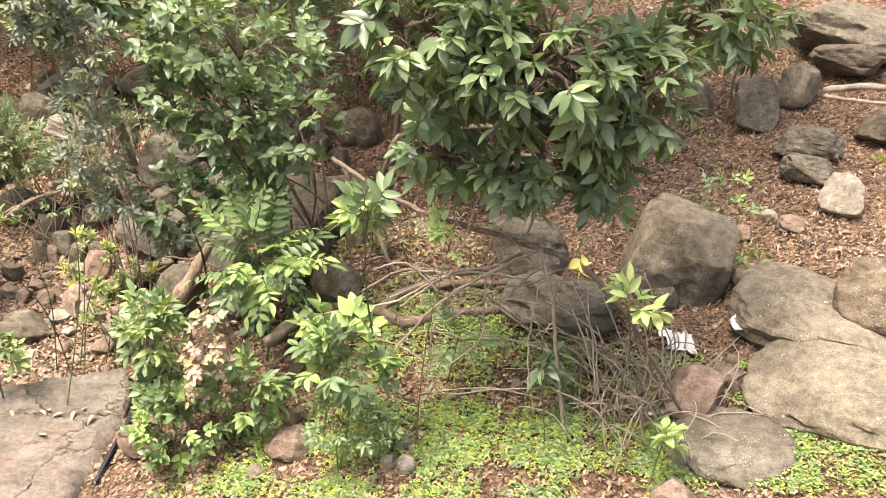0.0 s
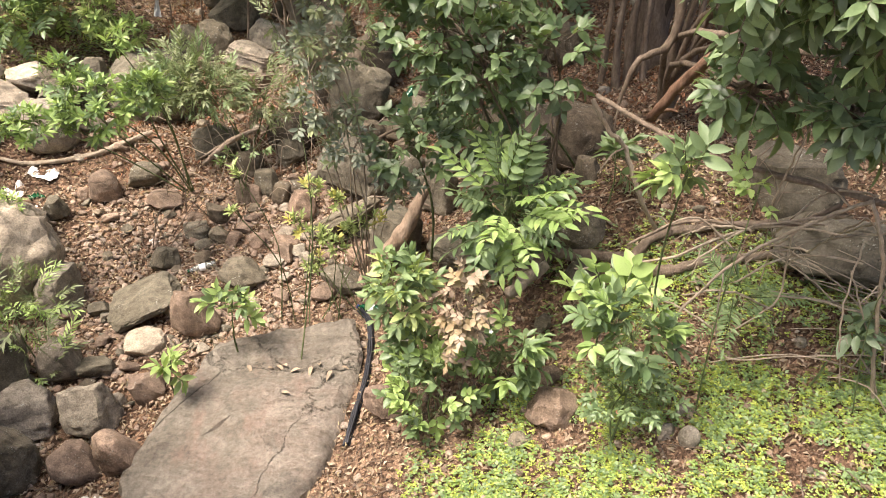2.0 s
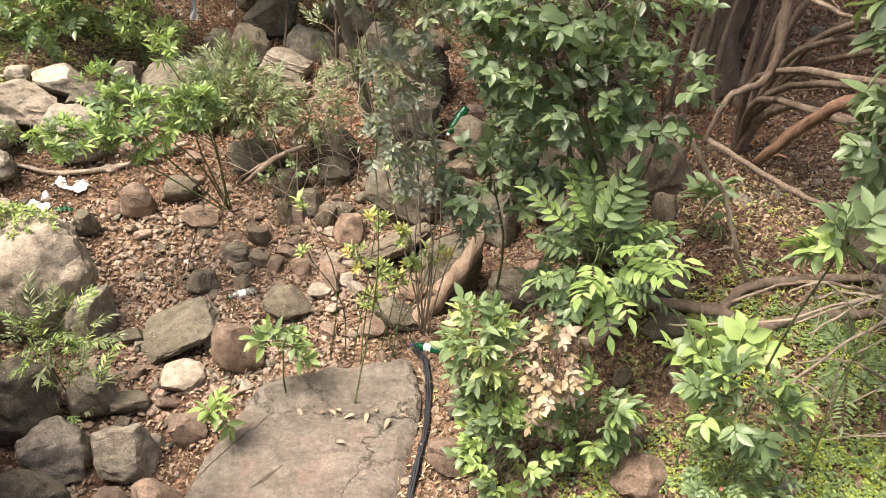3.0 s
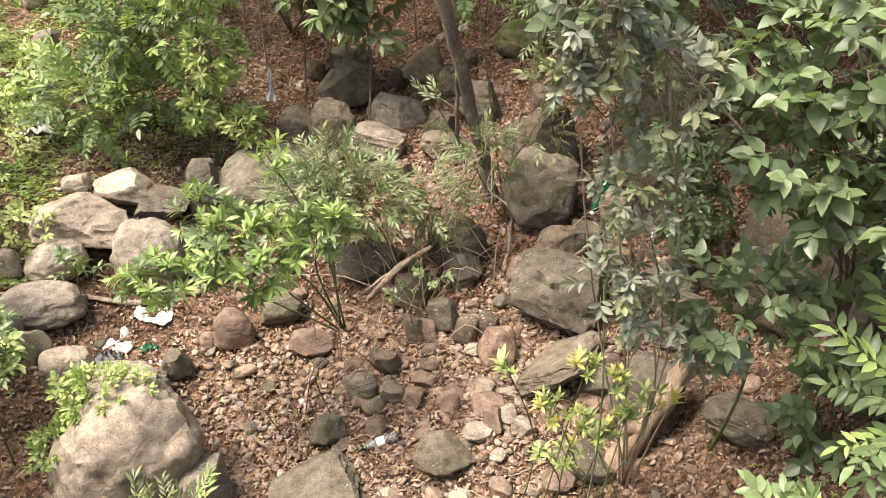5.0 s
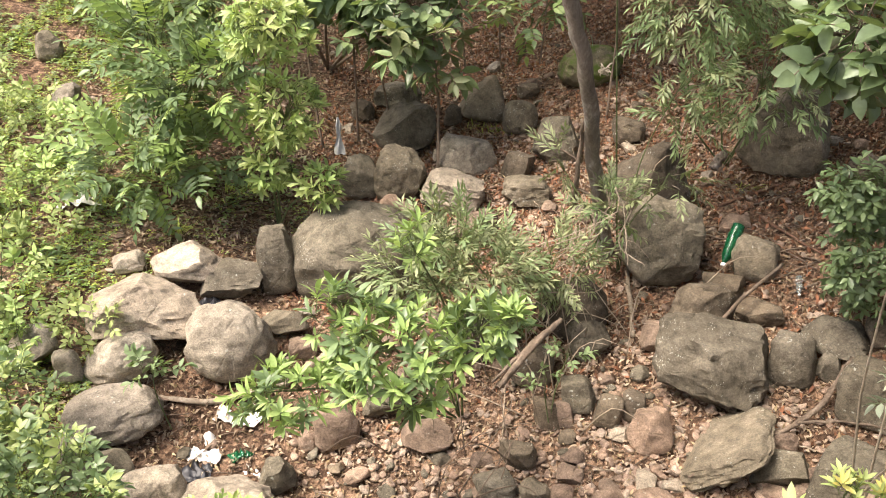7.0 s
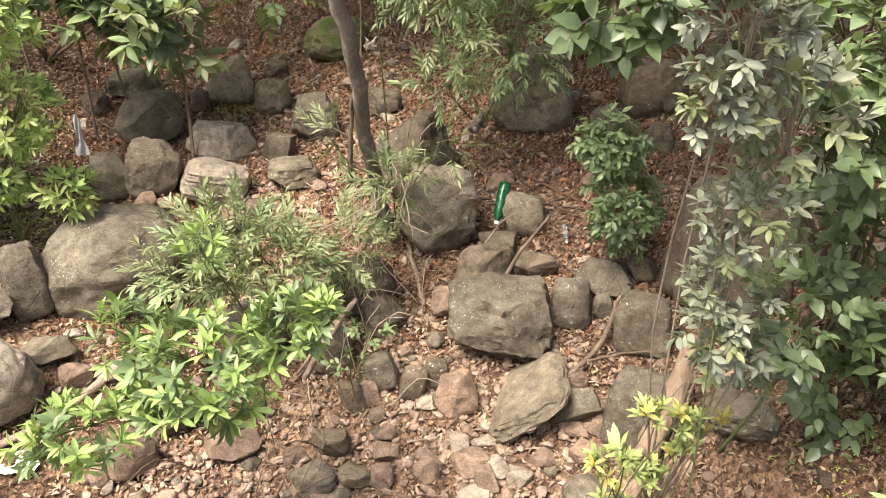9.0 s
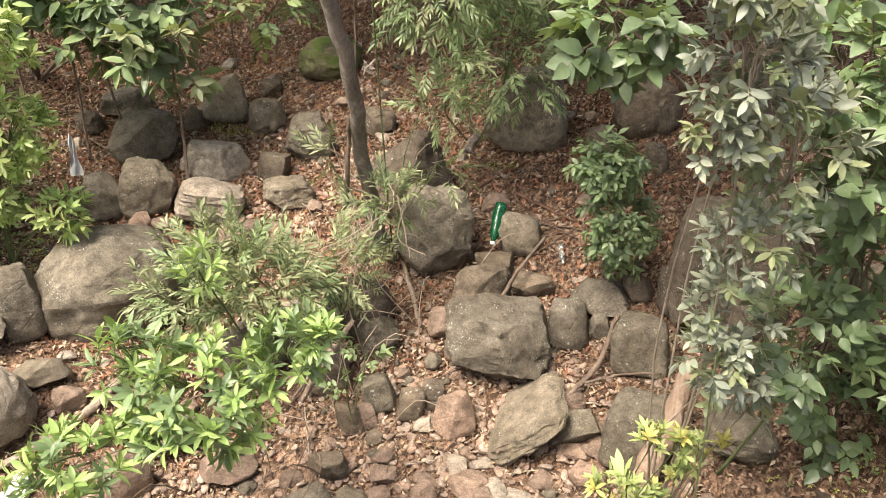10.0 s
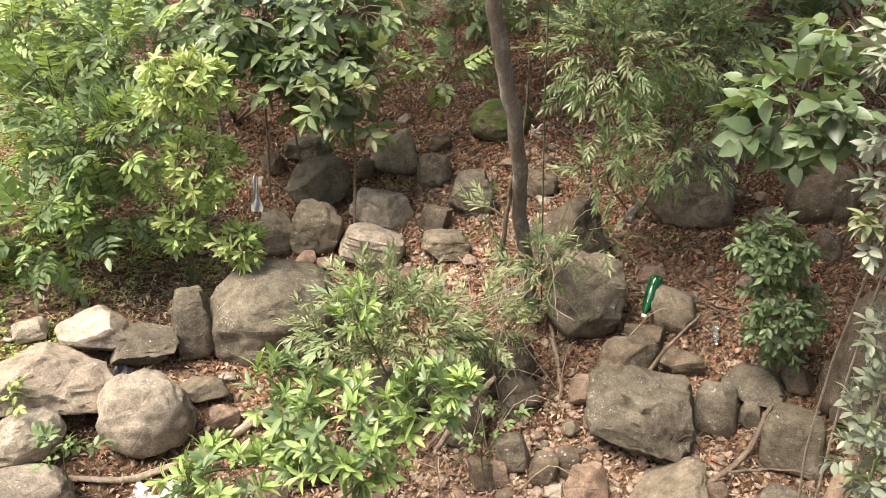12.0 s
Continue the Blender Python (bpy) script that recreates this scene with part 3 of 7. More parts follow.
def grass_tuft(x, y, z, blades, seed):
    rng = random.Random(seed)
    s = Soup()
    for _ in range(blades):
        v, f = leaf_shape(rng.uniform(.06, .16), .1, .3, rng.uniform(.5, 1.6), rng, 3, .6)
        s.add(placed(v, pose(rng.gauss(0, .05), rng.gauss(0, .05), 0, 0, -rng.uniform(30, 80), rng.uniform(0, 360))), f)
    ob = tagged(new("grass_tuft", s.mesh("grass_tuft", [LEAF["clover"]])), "tuft of yellow-green grass between stones", "grass", "grass tufts", "stuff")
    ob.location = (x, y, z - .01)


# ---- boulders ----
rock(-5.00, 7.90, -0.89, 0.499, 0.409, 0.407, 4, 0, 0, "round", "grey", 1, "large rounded grey boulder speckled with pale lichen", "boulder")
rock(-5.56, 7.72, -0.85, 0.150, 0.120, 0.268, 10, 0, 0, "pillar", "grey", 2, "upright grey stone standing between other stones", "stone")
rock(-5.88, 7.63, -0.95, 0.230, 0.189, 0.123, 13, 0, 0, "angular", "grey", 3, "angular broken grey boulder speckled with pale lichen", "boulder")
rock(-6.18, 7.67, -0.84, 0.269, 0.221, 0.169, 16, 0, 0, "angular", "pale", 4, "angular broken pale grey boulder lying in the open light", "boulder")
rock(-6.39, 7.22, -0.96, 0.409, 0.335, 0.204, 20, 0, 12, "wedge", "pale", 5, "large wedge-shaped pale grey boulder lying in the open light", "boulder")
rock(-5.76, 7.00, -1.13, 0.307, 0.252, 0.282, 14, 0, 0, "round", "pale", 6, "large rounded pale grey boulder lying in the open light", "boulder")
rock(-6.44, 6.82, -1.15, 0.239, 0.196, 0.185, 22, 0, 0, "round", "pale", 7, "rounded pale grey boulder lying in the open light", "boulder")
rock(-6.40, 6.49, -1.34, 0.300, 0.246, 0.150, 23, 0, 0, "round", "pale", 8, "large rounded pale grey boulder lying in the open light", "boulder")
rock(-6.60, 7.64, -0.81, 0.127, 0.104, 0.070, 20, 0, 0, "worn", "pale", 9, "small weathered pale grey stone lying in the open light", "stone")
rock(-5.45, 7.33, -1.15, 0.167, 0.137, 0.096, 10, 0, 0, "angular", "grey", 10, "angular broken grey stone speckled with pale lichen", "stone")
rock(-5.30, 7.13, -1.27, 0.099, 0.081, 0.077, 8, 0, 0, "angular", "red", 11, "small angular broken reddish brown stone of the dry stream bed", "stone")
rock(-5.03, 9.01, -0.64, 0.186, 0.152, 0.205, 4, 0, 0, "worn", "grey", 12, "weathered grey stone speckled with pale lichen", "stone")
rock(-4.68, 9.01, -0.58, 0.237, 0.194, 0.236, 1, 0, 0, "worn", "grey", 13, "weathered grey boulder speckled with pale lichen", "boulder")
rock(-4.22, 8.79, -0.69, 0.268, 0.201, 0.166, -3, 0, 14, "ridged", "pale", 14, "ridged layered pale grey boulder lying in the open light", "boulder")
rock(-4.09, 9.40, -0.54, 0.302, 0.248, 0.151, -4, 0, 8, "angular", "pale", 15, "large angular broken pale grey boulder lying in the open light", "boulder")
rock(-4.66, 9.79, -0.39, 0.304, 0.250, 0.236, 1, 0, 0, "angular", "grey", 16, "large angular broken grey boulder speckled with pale lichen", "boulder")
rock(-4.75, 10.51, -0.25, 0.251, 0.206, 0.132, 1, 0, 0, "worn", "grey", 17, "weathered grey boulder speckled with pale lichen", "boulder")
rock(-3.87, 10.24, -0.22, 0.241, 0.198, 0.232, -5, 0, 10, "tri", "grey", 18, "pointed triangular grey boulder speckled with pale lichen", "boulder")
rock(-3.55, 9.88, -0.34, 0.174, 0.143, 0.165, -8, 0, 0, "worn", "grey", 19, "weathered grey stone speckled with pale lichen", "stone")
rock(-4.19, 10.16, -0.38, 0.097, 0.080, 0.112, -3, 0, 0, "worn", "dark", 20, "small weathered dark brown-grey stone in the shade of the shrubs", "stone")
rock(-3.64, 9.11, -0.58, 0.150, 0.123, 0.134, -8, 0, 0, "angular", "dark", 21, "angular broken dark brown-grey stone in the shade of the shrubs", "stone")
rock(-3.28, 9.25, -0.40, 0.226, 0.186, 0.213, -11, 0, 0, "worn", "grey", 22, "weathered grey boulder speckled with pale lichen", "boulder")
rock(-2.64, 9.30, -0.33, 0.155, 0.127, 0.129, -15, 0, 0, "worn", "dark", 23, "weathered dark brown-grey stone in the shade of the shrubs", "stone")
rock(-2.82, 10.38, 0.04, 0.322, 0.264, 0.219, -12, 0, 0, "round", "moss", 24, "large rounded mossy green-brown boulder between other stones", "boulder")
rock(-4.78, 8.73, -0.80, 0.094, 0.077, 0.088, 2, 0, 0, "worn", "red", 25, "small weathered reddish brown stone of the dry stream bed", "stone")
rock(-4.06, 8.37, -0.85, 0.205, 0.168, 0.102, -5, 0, 0, "angular", "red", 26, "angular broken reddish brown boulder of the dry stream bed", "boulder")
rock(-3.59, 8.67, -0.66, 0.225, 0.185, 0.113, -9, 0, 0, "worn", "grey", 27, "weathered grey boulder speckled with pale lichen", "boulder")
rock(-3.43, 10.36, -0.19, 0.114, 0.094, 0.079, -8, 0, 0, "worn", "dark", 28, "small weathered dark brown-grey stone in the shade of the shrubs", "stone")
rock(-5.10, 10.29, -0.35, 0.125, 0.103, 0.112, 4, 0, 0, "worn", "dark", 29, "small weathered dark brown-grey stone in the shade of the shrubs", "stone")
rock(-4.61, 8.71, -0.81, 0.085, 0.070, 0.042, 0, 0, 0, "angular", "red", 30, "small angular broken reddish brown stone of the dry stream bed", "stone")
rock(-2.75, 7.58, -0.66, 0.306, 0.251, 0.343, -19, 0, 0, "worn", "grey", 31, "large weathered grey boulder speckled with pale lichen", "boulder")
rock(-2.14, 7.39, -0.74, 0.167, 0.137, 0.151, -26, 0, 0, "worn", "grey", 32, "weathered grey stone speckled with pale lichen", "stone")
rock(-2.14, 7.81, -0.65, 0.119, 0.098, 0.060, -24, 0, 0, "worn", "red", 33, "small weathered reddish brown stone of the dry stream bed", "stone")
rock(-2.37, 7.29, -0.91, 0.151, 0.124, 0.092, -24, 0, 0, "angular", "dark", 34, "angular broken dark brown-grey stone in the shade of the shrubs", "stone")
rock(-2.19, 7.03, -0.97, 0.162, 0.133, 0.081, -27, 0, 0, "angular", "dark", 35, "angular broken dark brown-grey stone in the shade of the shrubs", "stone")
rock(-2.64, 6.61, -1.09, 0.369, 0.303, 0.264, -24, 0, 6, "wedge", "grey", 36, "large wedge-shaped grey boulder speckled with pale lichen", "boulder")
rock(-2.14, 6.57, -1.07, 0.142, 0.107, 0.164, -30, 0, 0, "block", "grey", 37, "squared grey stone speckled with pale lichen", "stone")
rock(-1.83, 6.70, -0.96, 0.209, 0.171, 0.104, -32, 0, 0, "angular", "grey", 38, "angular broken grey boulder speckled with pale lichen", "boulder")
rock(-1.84, 6.16, -1.06, 0.191, 0.143, 0.206, -35, 0, 0, "block", "grey", 39, "squared grey stone speckled with pale lichen", "stone")
rock(-1.94, 6.50, -1.09, 0.080, 0.065, 0.092, -32, 0, 0, "worn", "grey", 40, "small weathered grey stone speckled with pale lichen", "stone")
rock(-2.26, 6.61, -1.20, 0.059, 0.048, 0.068, -28, 0, 0, "worn", "grey", 41, "small weathered grey stone speckled with pale lichen", "stone")
rock(-3.35, 7.00, -1.15, 0.140, 0.115, 0.137, -15, 0, -25, "worn", "grey", 42, "weathered grey stone speckled with pale lichen", "stone")
rock(-2.91, 6.74, -1.22, 0.059, 0.049, 0.068, -20, 0, 0, "worn", "red", 43, "small weathered reddish brown stone of the dry stream bed", "stone")
rock(-1.63, 8.39, -0.09, 0.346, 0.284, 0.350, -26, 0, 0, "worn", "grey", 44, "large weathered grey boulder speckled with pale lichen", "boulder")
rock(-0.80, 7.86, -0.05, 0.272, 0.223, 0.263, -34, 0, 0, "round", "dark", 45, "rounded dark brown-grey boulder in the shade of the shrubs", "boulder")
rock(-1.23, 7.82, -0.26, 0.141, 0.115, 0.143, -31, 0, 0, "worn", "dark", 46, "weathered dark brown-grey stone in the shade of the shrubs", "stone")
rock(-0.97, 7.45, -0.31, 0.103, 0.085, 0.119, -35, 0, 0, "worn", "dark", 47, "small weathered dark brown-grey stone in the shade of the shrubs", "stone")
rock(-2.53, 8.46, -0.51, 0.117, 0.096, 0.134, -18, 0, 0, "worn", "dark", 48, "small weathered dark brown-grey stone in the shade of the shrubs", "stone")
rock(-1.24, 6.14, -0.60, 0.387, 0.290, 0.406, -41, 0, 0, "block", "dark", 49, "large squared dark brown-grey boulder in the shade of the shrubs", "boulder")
rock(-3.47, 6.58, -1.31, 0.106, 0.080, 0.122, -15, 0, -8, "block", "grey", 50, "small squared grey stone speckled with pale lichen", "stone")
rock(-3.30, 6.45, -1.35, 0.093, 0.069, 0.107, -17, 0, 0, "block", "dark", 51, "small squared dark brown-grey stone in the shade of the shrubs", "stone")
rock(-3.14, 6.45, -1.33, 0.086, 0.064, 0.099, -19, 0, 6, "block", "dark", 52, "small squared dark brown-grey stone in the shade of the shrubs", "stone")
rock(-2.66, 6.11, -1.39, 0.285, 0.313, 0.085, -27, 0, -32, "slab", "grey", 53, "flat tilted grey boulder speckled with pale lichen", "boulder")
rock(-2.40, 5.98, -1.42, 0.166, 0.136, 0.083, -31, 0, -14, "angular", "grey", 54, "angular broken grey stone speckled with pale lichen", "stone")
rock(-2.16, 5.66, -1.30, 0.209, 0.157, 0.241, -36, 0, 0, "block", "grey", 55, "squared grey boulder speckled with pale lichen", "boulder")
rock(-2.46, 5.67, -1.54, 0.112, 0.092, 0.083, -32, 0, 0, "worn", "red", 56, "small weathered reddish brown stone of the dry stream bed", "stone")
rock(-2.46, 5.85, -1.51, 0.081, 0.066, 0.040, -31, 0, 0, "angular", "red", 57, "small angular broken reddish brown stone of the dry stream bed", "stone")
rock(-4.03, 6.17, -1.68, 0.140, 0.115, 0.077, -8, 0, 0, "worn", "grey", 58, "weathered grey stone speckled with pale lichen", "stone")
rock(-3.88, 6.30, -1.56, 0.123, 0.101, 0.090, -10, 0, 0, "angular", "dark", 59, "small angular broken dark brown-grey stone in the shade of the shrubs", "stone")
rock(-3.73, 6.88, -1.28, 0.144, 0.118, 0.149, -11, 0, 0, "worn", "dark", 60, "weathered dark brown-grey stone in the shade of the shrubs", "stone")
rock(-1.67, 5.36, -1.25, 0.214, 0.175, 0.107, -44, 0, 0, "worn", "grey", 61, "weathered grey boulder speckled with pale lichen", "boulder")
rock(-0.95, 5.63, -0.68, 0.122, 0.100, 0.140, -47, 0, 0, "worn", "dark", 62, "small weathered dark brown-grey stone in the shade of the shrubs", "stone")
rock(-2.35, 6.15, -1.35, 0.116, 0.095, 0.058, -30, 0, 0, "angular", "red", 63, "small angular broken reddish brown stone of the dry stream bed", "stone")
rock(-3.67, 6.53, -1.42, 0.098, 0.080, 0.112, -12, 0, 0, "worn", "dark", 64, "small weathered dark brown-grey stone in the shade of the shrubs", "stone")
rock(-3.09, 5.73, -1.60, 0.075, 0.061, 0.081, -23, 0, 0, "worn", "red", 65, "small weathered reddish brown stone of the dry stream bed", "stone")
rock(-2.89, 5.70, -1.63, 0.079, 0.065, 0.067, -26, 0, 0, "worn", "pale", 66, "small weathered pale grey stone lying in the open light", "stone")
rock(-3.65, 6.03, -1.67, 0.083, 0.068, 0.065, -14, 0, 0, "worn", "red", 67, "small weathered reddish brown stone of the dry stream bed", "stone")
rock(-1.58, 6.61, -0.92, 0.117, 0.096, 0.098, -35, 0, 0, "worn", "dark", 69, "small weathered dark brown-grey stone in the shade of the shrubs", "stone")
rock(-3.67, 6.51, -1.48, 0.071, 0.058, 0.041, -12, 0, 0, "angular", "red", 70, "small angular broken reddish brown stone of the dry stream bed", "stone")
rock(-3.57, 6.17, -1.61, 0.085, 0.070, 0.043, -15, 0, 0, "angular", "red", 71, "small angular broken reddish brown stone of the dry stream bed", "stone")
rock(-3.40, 5.92, -1.62, 0.083, 0.068, 0.079, -18, 0, 0, "worn", "red", 72, "small weathered reddish brown stone of the dry stream bed", "stone")
rock(-2.72, 5.77, -1.59, 0.076, 0.062, 0.043, -28, 0, 0, "angular", "red", 73, "small angular broken reddish brown stone of the dry stream bed", "stone")
rock(-2.35, 5.78, -1.48, 0.056, 0.046, 0.065, -33, 0, 0, "worn", "red", 74, "small weathered reddish brown stone of the dry stream bed", "stone")
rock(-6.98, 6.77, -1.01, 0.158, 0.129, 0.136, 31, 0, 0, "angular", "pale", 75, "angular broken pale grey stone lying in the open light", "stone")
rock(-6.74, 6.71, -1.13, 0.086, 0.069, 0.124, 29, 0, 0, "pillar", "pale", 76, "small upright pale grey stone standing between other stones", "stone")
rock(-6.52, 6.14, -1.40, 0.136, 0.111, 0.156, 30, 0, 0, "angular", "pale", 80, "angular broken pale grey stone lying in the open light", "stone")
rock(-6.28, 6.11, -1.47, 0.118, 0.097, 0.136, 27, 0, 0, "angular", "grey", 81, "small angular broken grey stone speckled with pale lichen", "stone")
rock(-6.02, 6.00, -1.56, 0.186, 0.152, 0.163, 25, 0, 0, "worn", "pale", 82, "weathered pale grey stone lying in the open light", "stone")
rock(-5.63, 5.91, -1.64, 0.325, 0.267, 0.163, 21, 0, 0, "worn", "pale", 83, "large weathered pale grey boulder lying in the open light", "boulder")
rock(-5.02, 6.55, -1.50, 0.149, 0.119, 0.150, 11, 0, 0, "pillar", "red", 84, "upright reddish brown stone standing between other stones", "stone")
rock(-4.71, 6.76, -1.43, 0.165, 0.135, 0.123, 7, 0, 0, "worn", "grey", 85, "weathered grey stone speckled with pale lichen", "stone")
rock(-5.20, 6.50, -1.59, 0.068, 0.056, 0.078, 13, 0, 0, "round", "red", 86, "small rounded reddish brown stone of the dry stream bed", "stone")
rock(-5.35, 6.21, -1.62, 0.117, 0.096, 0.119, 16, 0, 0, "worn", "grey", 89, "small weathered grey stone speckled with pale lichen", "stone")
rock(-3.57, 6.52, -1.42, 0.074, 0.055, 0.085, -7, 0, 0, "block", "red", 90, "small squared reddish brown stone of the dry stream bed", "stone")
rock(-7.73, 9.61, -0.01, 0.135, 0.111, 0.108, 25, 0, 0, "worn", "pale", 92, "weathered pale grey stone lying in the open light", "stone")
rock(-8.10, 10.26, 0.33, 0.130, 0.106, 0.149, 26, 0, 0, "worn", "grey", 93, "small weathered grey stone speckled with pale lichen", "stone")
rock(-6.45, 8.77, -0.51, 0.149, 0.123, 0.138, 19, 0, 0, "worn", "moss", 94, "weathered mossy green-brown stone between other stones", "stone")
rock(-4.44, 6.51, -1.56, 0.169, 0.138, 0.084, 4, 0, 0, "angular", "red", 95, "angular broken reddish brown stone of the dry stream bed", "stone")
rock(-4.21, 5.33, -1.98, 0.307, 0.338, 0.092, 22, 0, -24, "slab", "grey", 96, "large flat tilted grey boulder speckled with pale lichen", "boulder")
rock(-3.66, 4.96, -1.82, 0.187, 0.153, 0.215, 18, 0, -10, "angular", "red", 97, "angular broken reddish brown stone of the dry stream bed", "stone")
rock(-4.00, 4.81, -2.05, 0.176, 0.144, 0.088, 22, 0, 0, "worn", "pale", 98, "weathered pale grey stone lying in the open light", "stone")
rock(-3.41, 5.51, -1.72, 0.208, 0.170, 0.121, 14, 0, 0, "angular", "grey", 99, "angular broken grey boulder speckled with pale lichen", "boulder")
rock(-2.54, 5.41, -1.63, 0.204, 0.167, 0.102, 6, 0, 0, "angular", "grey", 100, "angular broken grey boulder speckled with pale lichen", "boulder")
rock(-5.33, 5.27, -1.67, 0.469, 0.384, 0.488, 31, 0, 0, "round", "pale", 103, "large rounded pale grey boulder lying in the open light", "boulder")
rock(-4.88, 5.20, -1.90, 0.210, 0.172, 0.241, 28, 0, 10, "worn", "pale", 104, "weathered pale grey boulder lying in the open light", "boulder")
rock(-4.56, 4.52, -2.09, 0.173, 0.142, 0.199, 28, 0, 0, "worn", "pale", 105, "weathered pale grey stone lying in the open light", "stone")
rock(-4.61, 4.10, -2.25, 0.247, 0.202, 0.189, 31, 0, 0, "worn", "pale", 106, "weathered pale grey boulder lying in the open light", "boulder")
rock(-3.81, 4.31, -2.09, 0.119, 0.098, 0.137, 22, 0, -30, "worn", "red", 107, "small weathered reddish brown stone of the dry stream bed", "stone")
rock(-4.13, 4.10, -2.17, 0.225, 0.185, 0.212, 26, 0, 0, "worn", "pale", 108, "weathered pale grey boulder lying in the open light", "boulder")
rock(-4.08, 3.69, -2.32, 0.177, 0.145, 0.118, 28, 0, 0, "angular", "red", 109, "angular broken reddish brown stone of the dry stream bed", "stone")
rock(-3.77, 3.70, -2.20, 0.155, 0.127, 0.179, 24, 0, -20, "angular", "red", 110, "angular broken reddish brown stone of the dry stream bed", "stone")
rock(-4.01, 4.27, -2.22, 0.060, 0.049, 0.069, 24, 0, 0, "round", "pale", 111, "small rounded pale grey stone lying in the open light", "stone")
rock(-4.54, 3.65, -2.31, 0.223, 0.183, 0.256, 33, 0, 0, "worn", "grey", 112, "weathered grey boulder speckled with pale lichen", "boulder")
rock(-4.98, 4.34, -2.08, 0.261, 0.214, 0.300, 33, 0, 0, "worn", "grey", 113, "weathered grey boulder speckled with pale lichen", "boulder")
rock(-3.40, 7.26, -1.06, 0.239, 0.196, 0.214, 11, 0, 0, "round", "dark", 115, "rounded dark brown-grey boulder in the shade of the shrubs", "boulder")
rock(-2.62, 6.96, -0.96, 0.203, 0.167, 0.234, 5, 0, 0, "worn", "dark", 116, "weathered dark brown-grey boulder in the shade of the shrubs", "boulder")
rock(-2.89, 6.95, -1.09, 0.127, 0.105, 0.112, 7, 0, 0, "angular", "red", 117, "small angular broken reddish brown stone of the dry stream bed", "stone")
rock(-0.79, 4.91, -0.75, 0.211, 0.173, 0.176, -12, 0, 0, "round", "grey", 119, "rounded grey boulder speckled with pale lichen", "boulder")
rock(-1.97, 4.45, -1.67, 0.105, 0.078, 0.120, 0, 0, 0, "block", "grey", 120, "small squared grey stone speckled with pale lichen", "stone")
rock(-2.01, 4.04, -1.77, 0.173, 0.142, 0.123, 1, 0, 0, "angular", "red", 121, "angular broken reddish brown stone of the dry stream bed", "stone")
rock(-0.95, 3.71, -1.49, 0.161, 0.132, 0.104, -14, 0, 0, "worn", "red", 122, "weathered reddish brown stone of the dry stream bed", "stone")
rock(-0.18, 3.37, -1.36, 0.066, 0.054, 0.076, -25, 0, 20, "egg", "pale", 123, "small egg-shaped pale grey stone lying in the open light", "stone")
rock(-1.00, 4.38, -1.27, 0.055, 0.045, 0.064, -11, 0, 15, "worn", "grey", 124, "small weathered grey stone speckled with pale lichen", "stone")
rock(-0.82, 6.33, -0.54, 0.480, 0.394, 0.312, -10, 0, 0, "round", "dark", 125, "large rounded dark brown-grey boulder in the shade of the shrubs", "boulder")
rock(-4.20, 5.82, -1.83, 0.133, 0.109, 0.112, 20, 0, 0, "angular", "grey", 126, "angular broken grey stone speckled with pale lichen", "stone")
rock(-4.54, 5.21, -2.03, 0.102, 0.084, 0.065, 25, 0, 0, "angular", "grey", 127, "small angular broken grey stone speckled with pale lichen", "stone")
rock(-3.20, 5.68, -1.67, 0.094, 0.077, 0.047, 12, 0, 0, "angular", "pale", 128, "small angular broken pale grey stone lying in the open light", "stone")
rock(-3.12, 5.88, -1.58, 0.125, 0.102, 0.062, 11, 0, 0, "worn", "red", 129, "small weathered reddish brown stone of the dry stream bed", "stone")
rock(-3.79, 6.09, -1.67, 0.099, 0.081, 0.073, 16, 0, 0, "worn", "grey", 130, "small weathered grey stone speckled with pale lichen", "stone")
rock(-2.69, 5.32, -1.72, 0.112, 0.092, 0.073, 8, 0, 0, "angular", "red", 132, "small angular broken reddish brown stone of the dry stream bed", "stone")
rock(-4.31, 4.57, -2.15, 0.146, 0.120, 0.073, 26, 0, 0, "worn", "grey", 133, "weathered grey stone speckled with pale lichen", "stone")
rock(-3.07, 6.28, -1.38, 0.137, 0.112, 0.142, 10, 0, 0, "worn", "red", 134, "weathered reddish brown stone of the dry stream bed", "stone")
rock(0.70, 5.02, -0.31, 0.348, 0.286, 0.269, -26, 0, 0, "worn", "grey", 136, "large weathered grey boulder speckled with pale lichen", "boulder")
rock(-1.42, 6.33, -0.86, 0.170, 0.139, 0.195, -4, 0, 0, "worn", "dark", 137, "weathered dark brown-grey stone in the shade of the shrubs", "stone")
rock(-0.68, 5.53, -0.53, 0.106, 0.087, 0.109, -12, 0, 0, "worn", "dark", 138, "small weathered dark brown-grey stone in the shade of the shrubs", "stone")
rock(-0.76, 4.57, -0.98, 0.133, 0.109, 0.091, -13, 0, 0, "worn", "grey", 139, "weathered grey stone speckled with pale lichen", "stone")
rock(1.84, 4.81, -0.12, 0.427, 0.350, 0.403, -22, 0, 0, "worn", "grey", 140, "large weathered grey boulder speckled with pale lichen", "boulder")
rock(1.72, 4.57, -0.42, 0.113, 0.093, 0.091, -22, 0, 0, "worn", "grey", 141, "small weathered grey stone speckled with pale lichen", "stone")
rock(2.33, 4.63, -0.21, 0.086, 0.070, 0.095, -27, 0, 0, "angular", "dark", 142, "small angular broken dark brown-grey stone in the shade of the shrubs", "stone")
rock(2.42, 4.58, -0.22, 0.057, 0.047, 0.060, -28, 0, 0, "worn", "pale", 143, "small weathered pale grey stone lying in the open light", "stone")
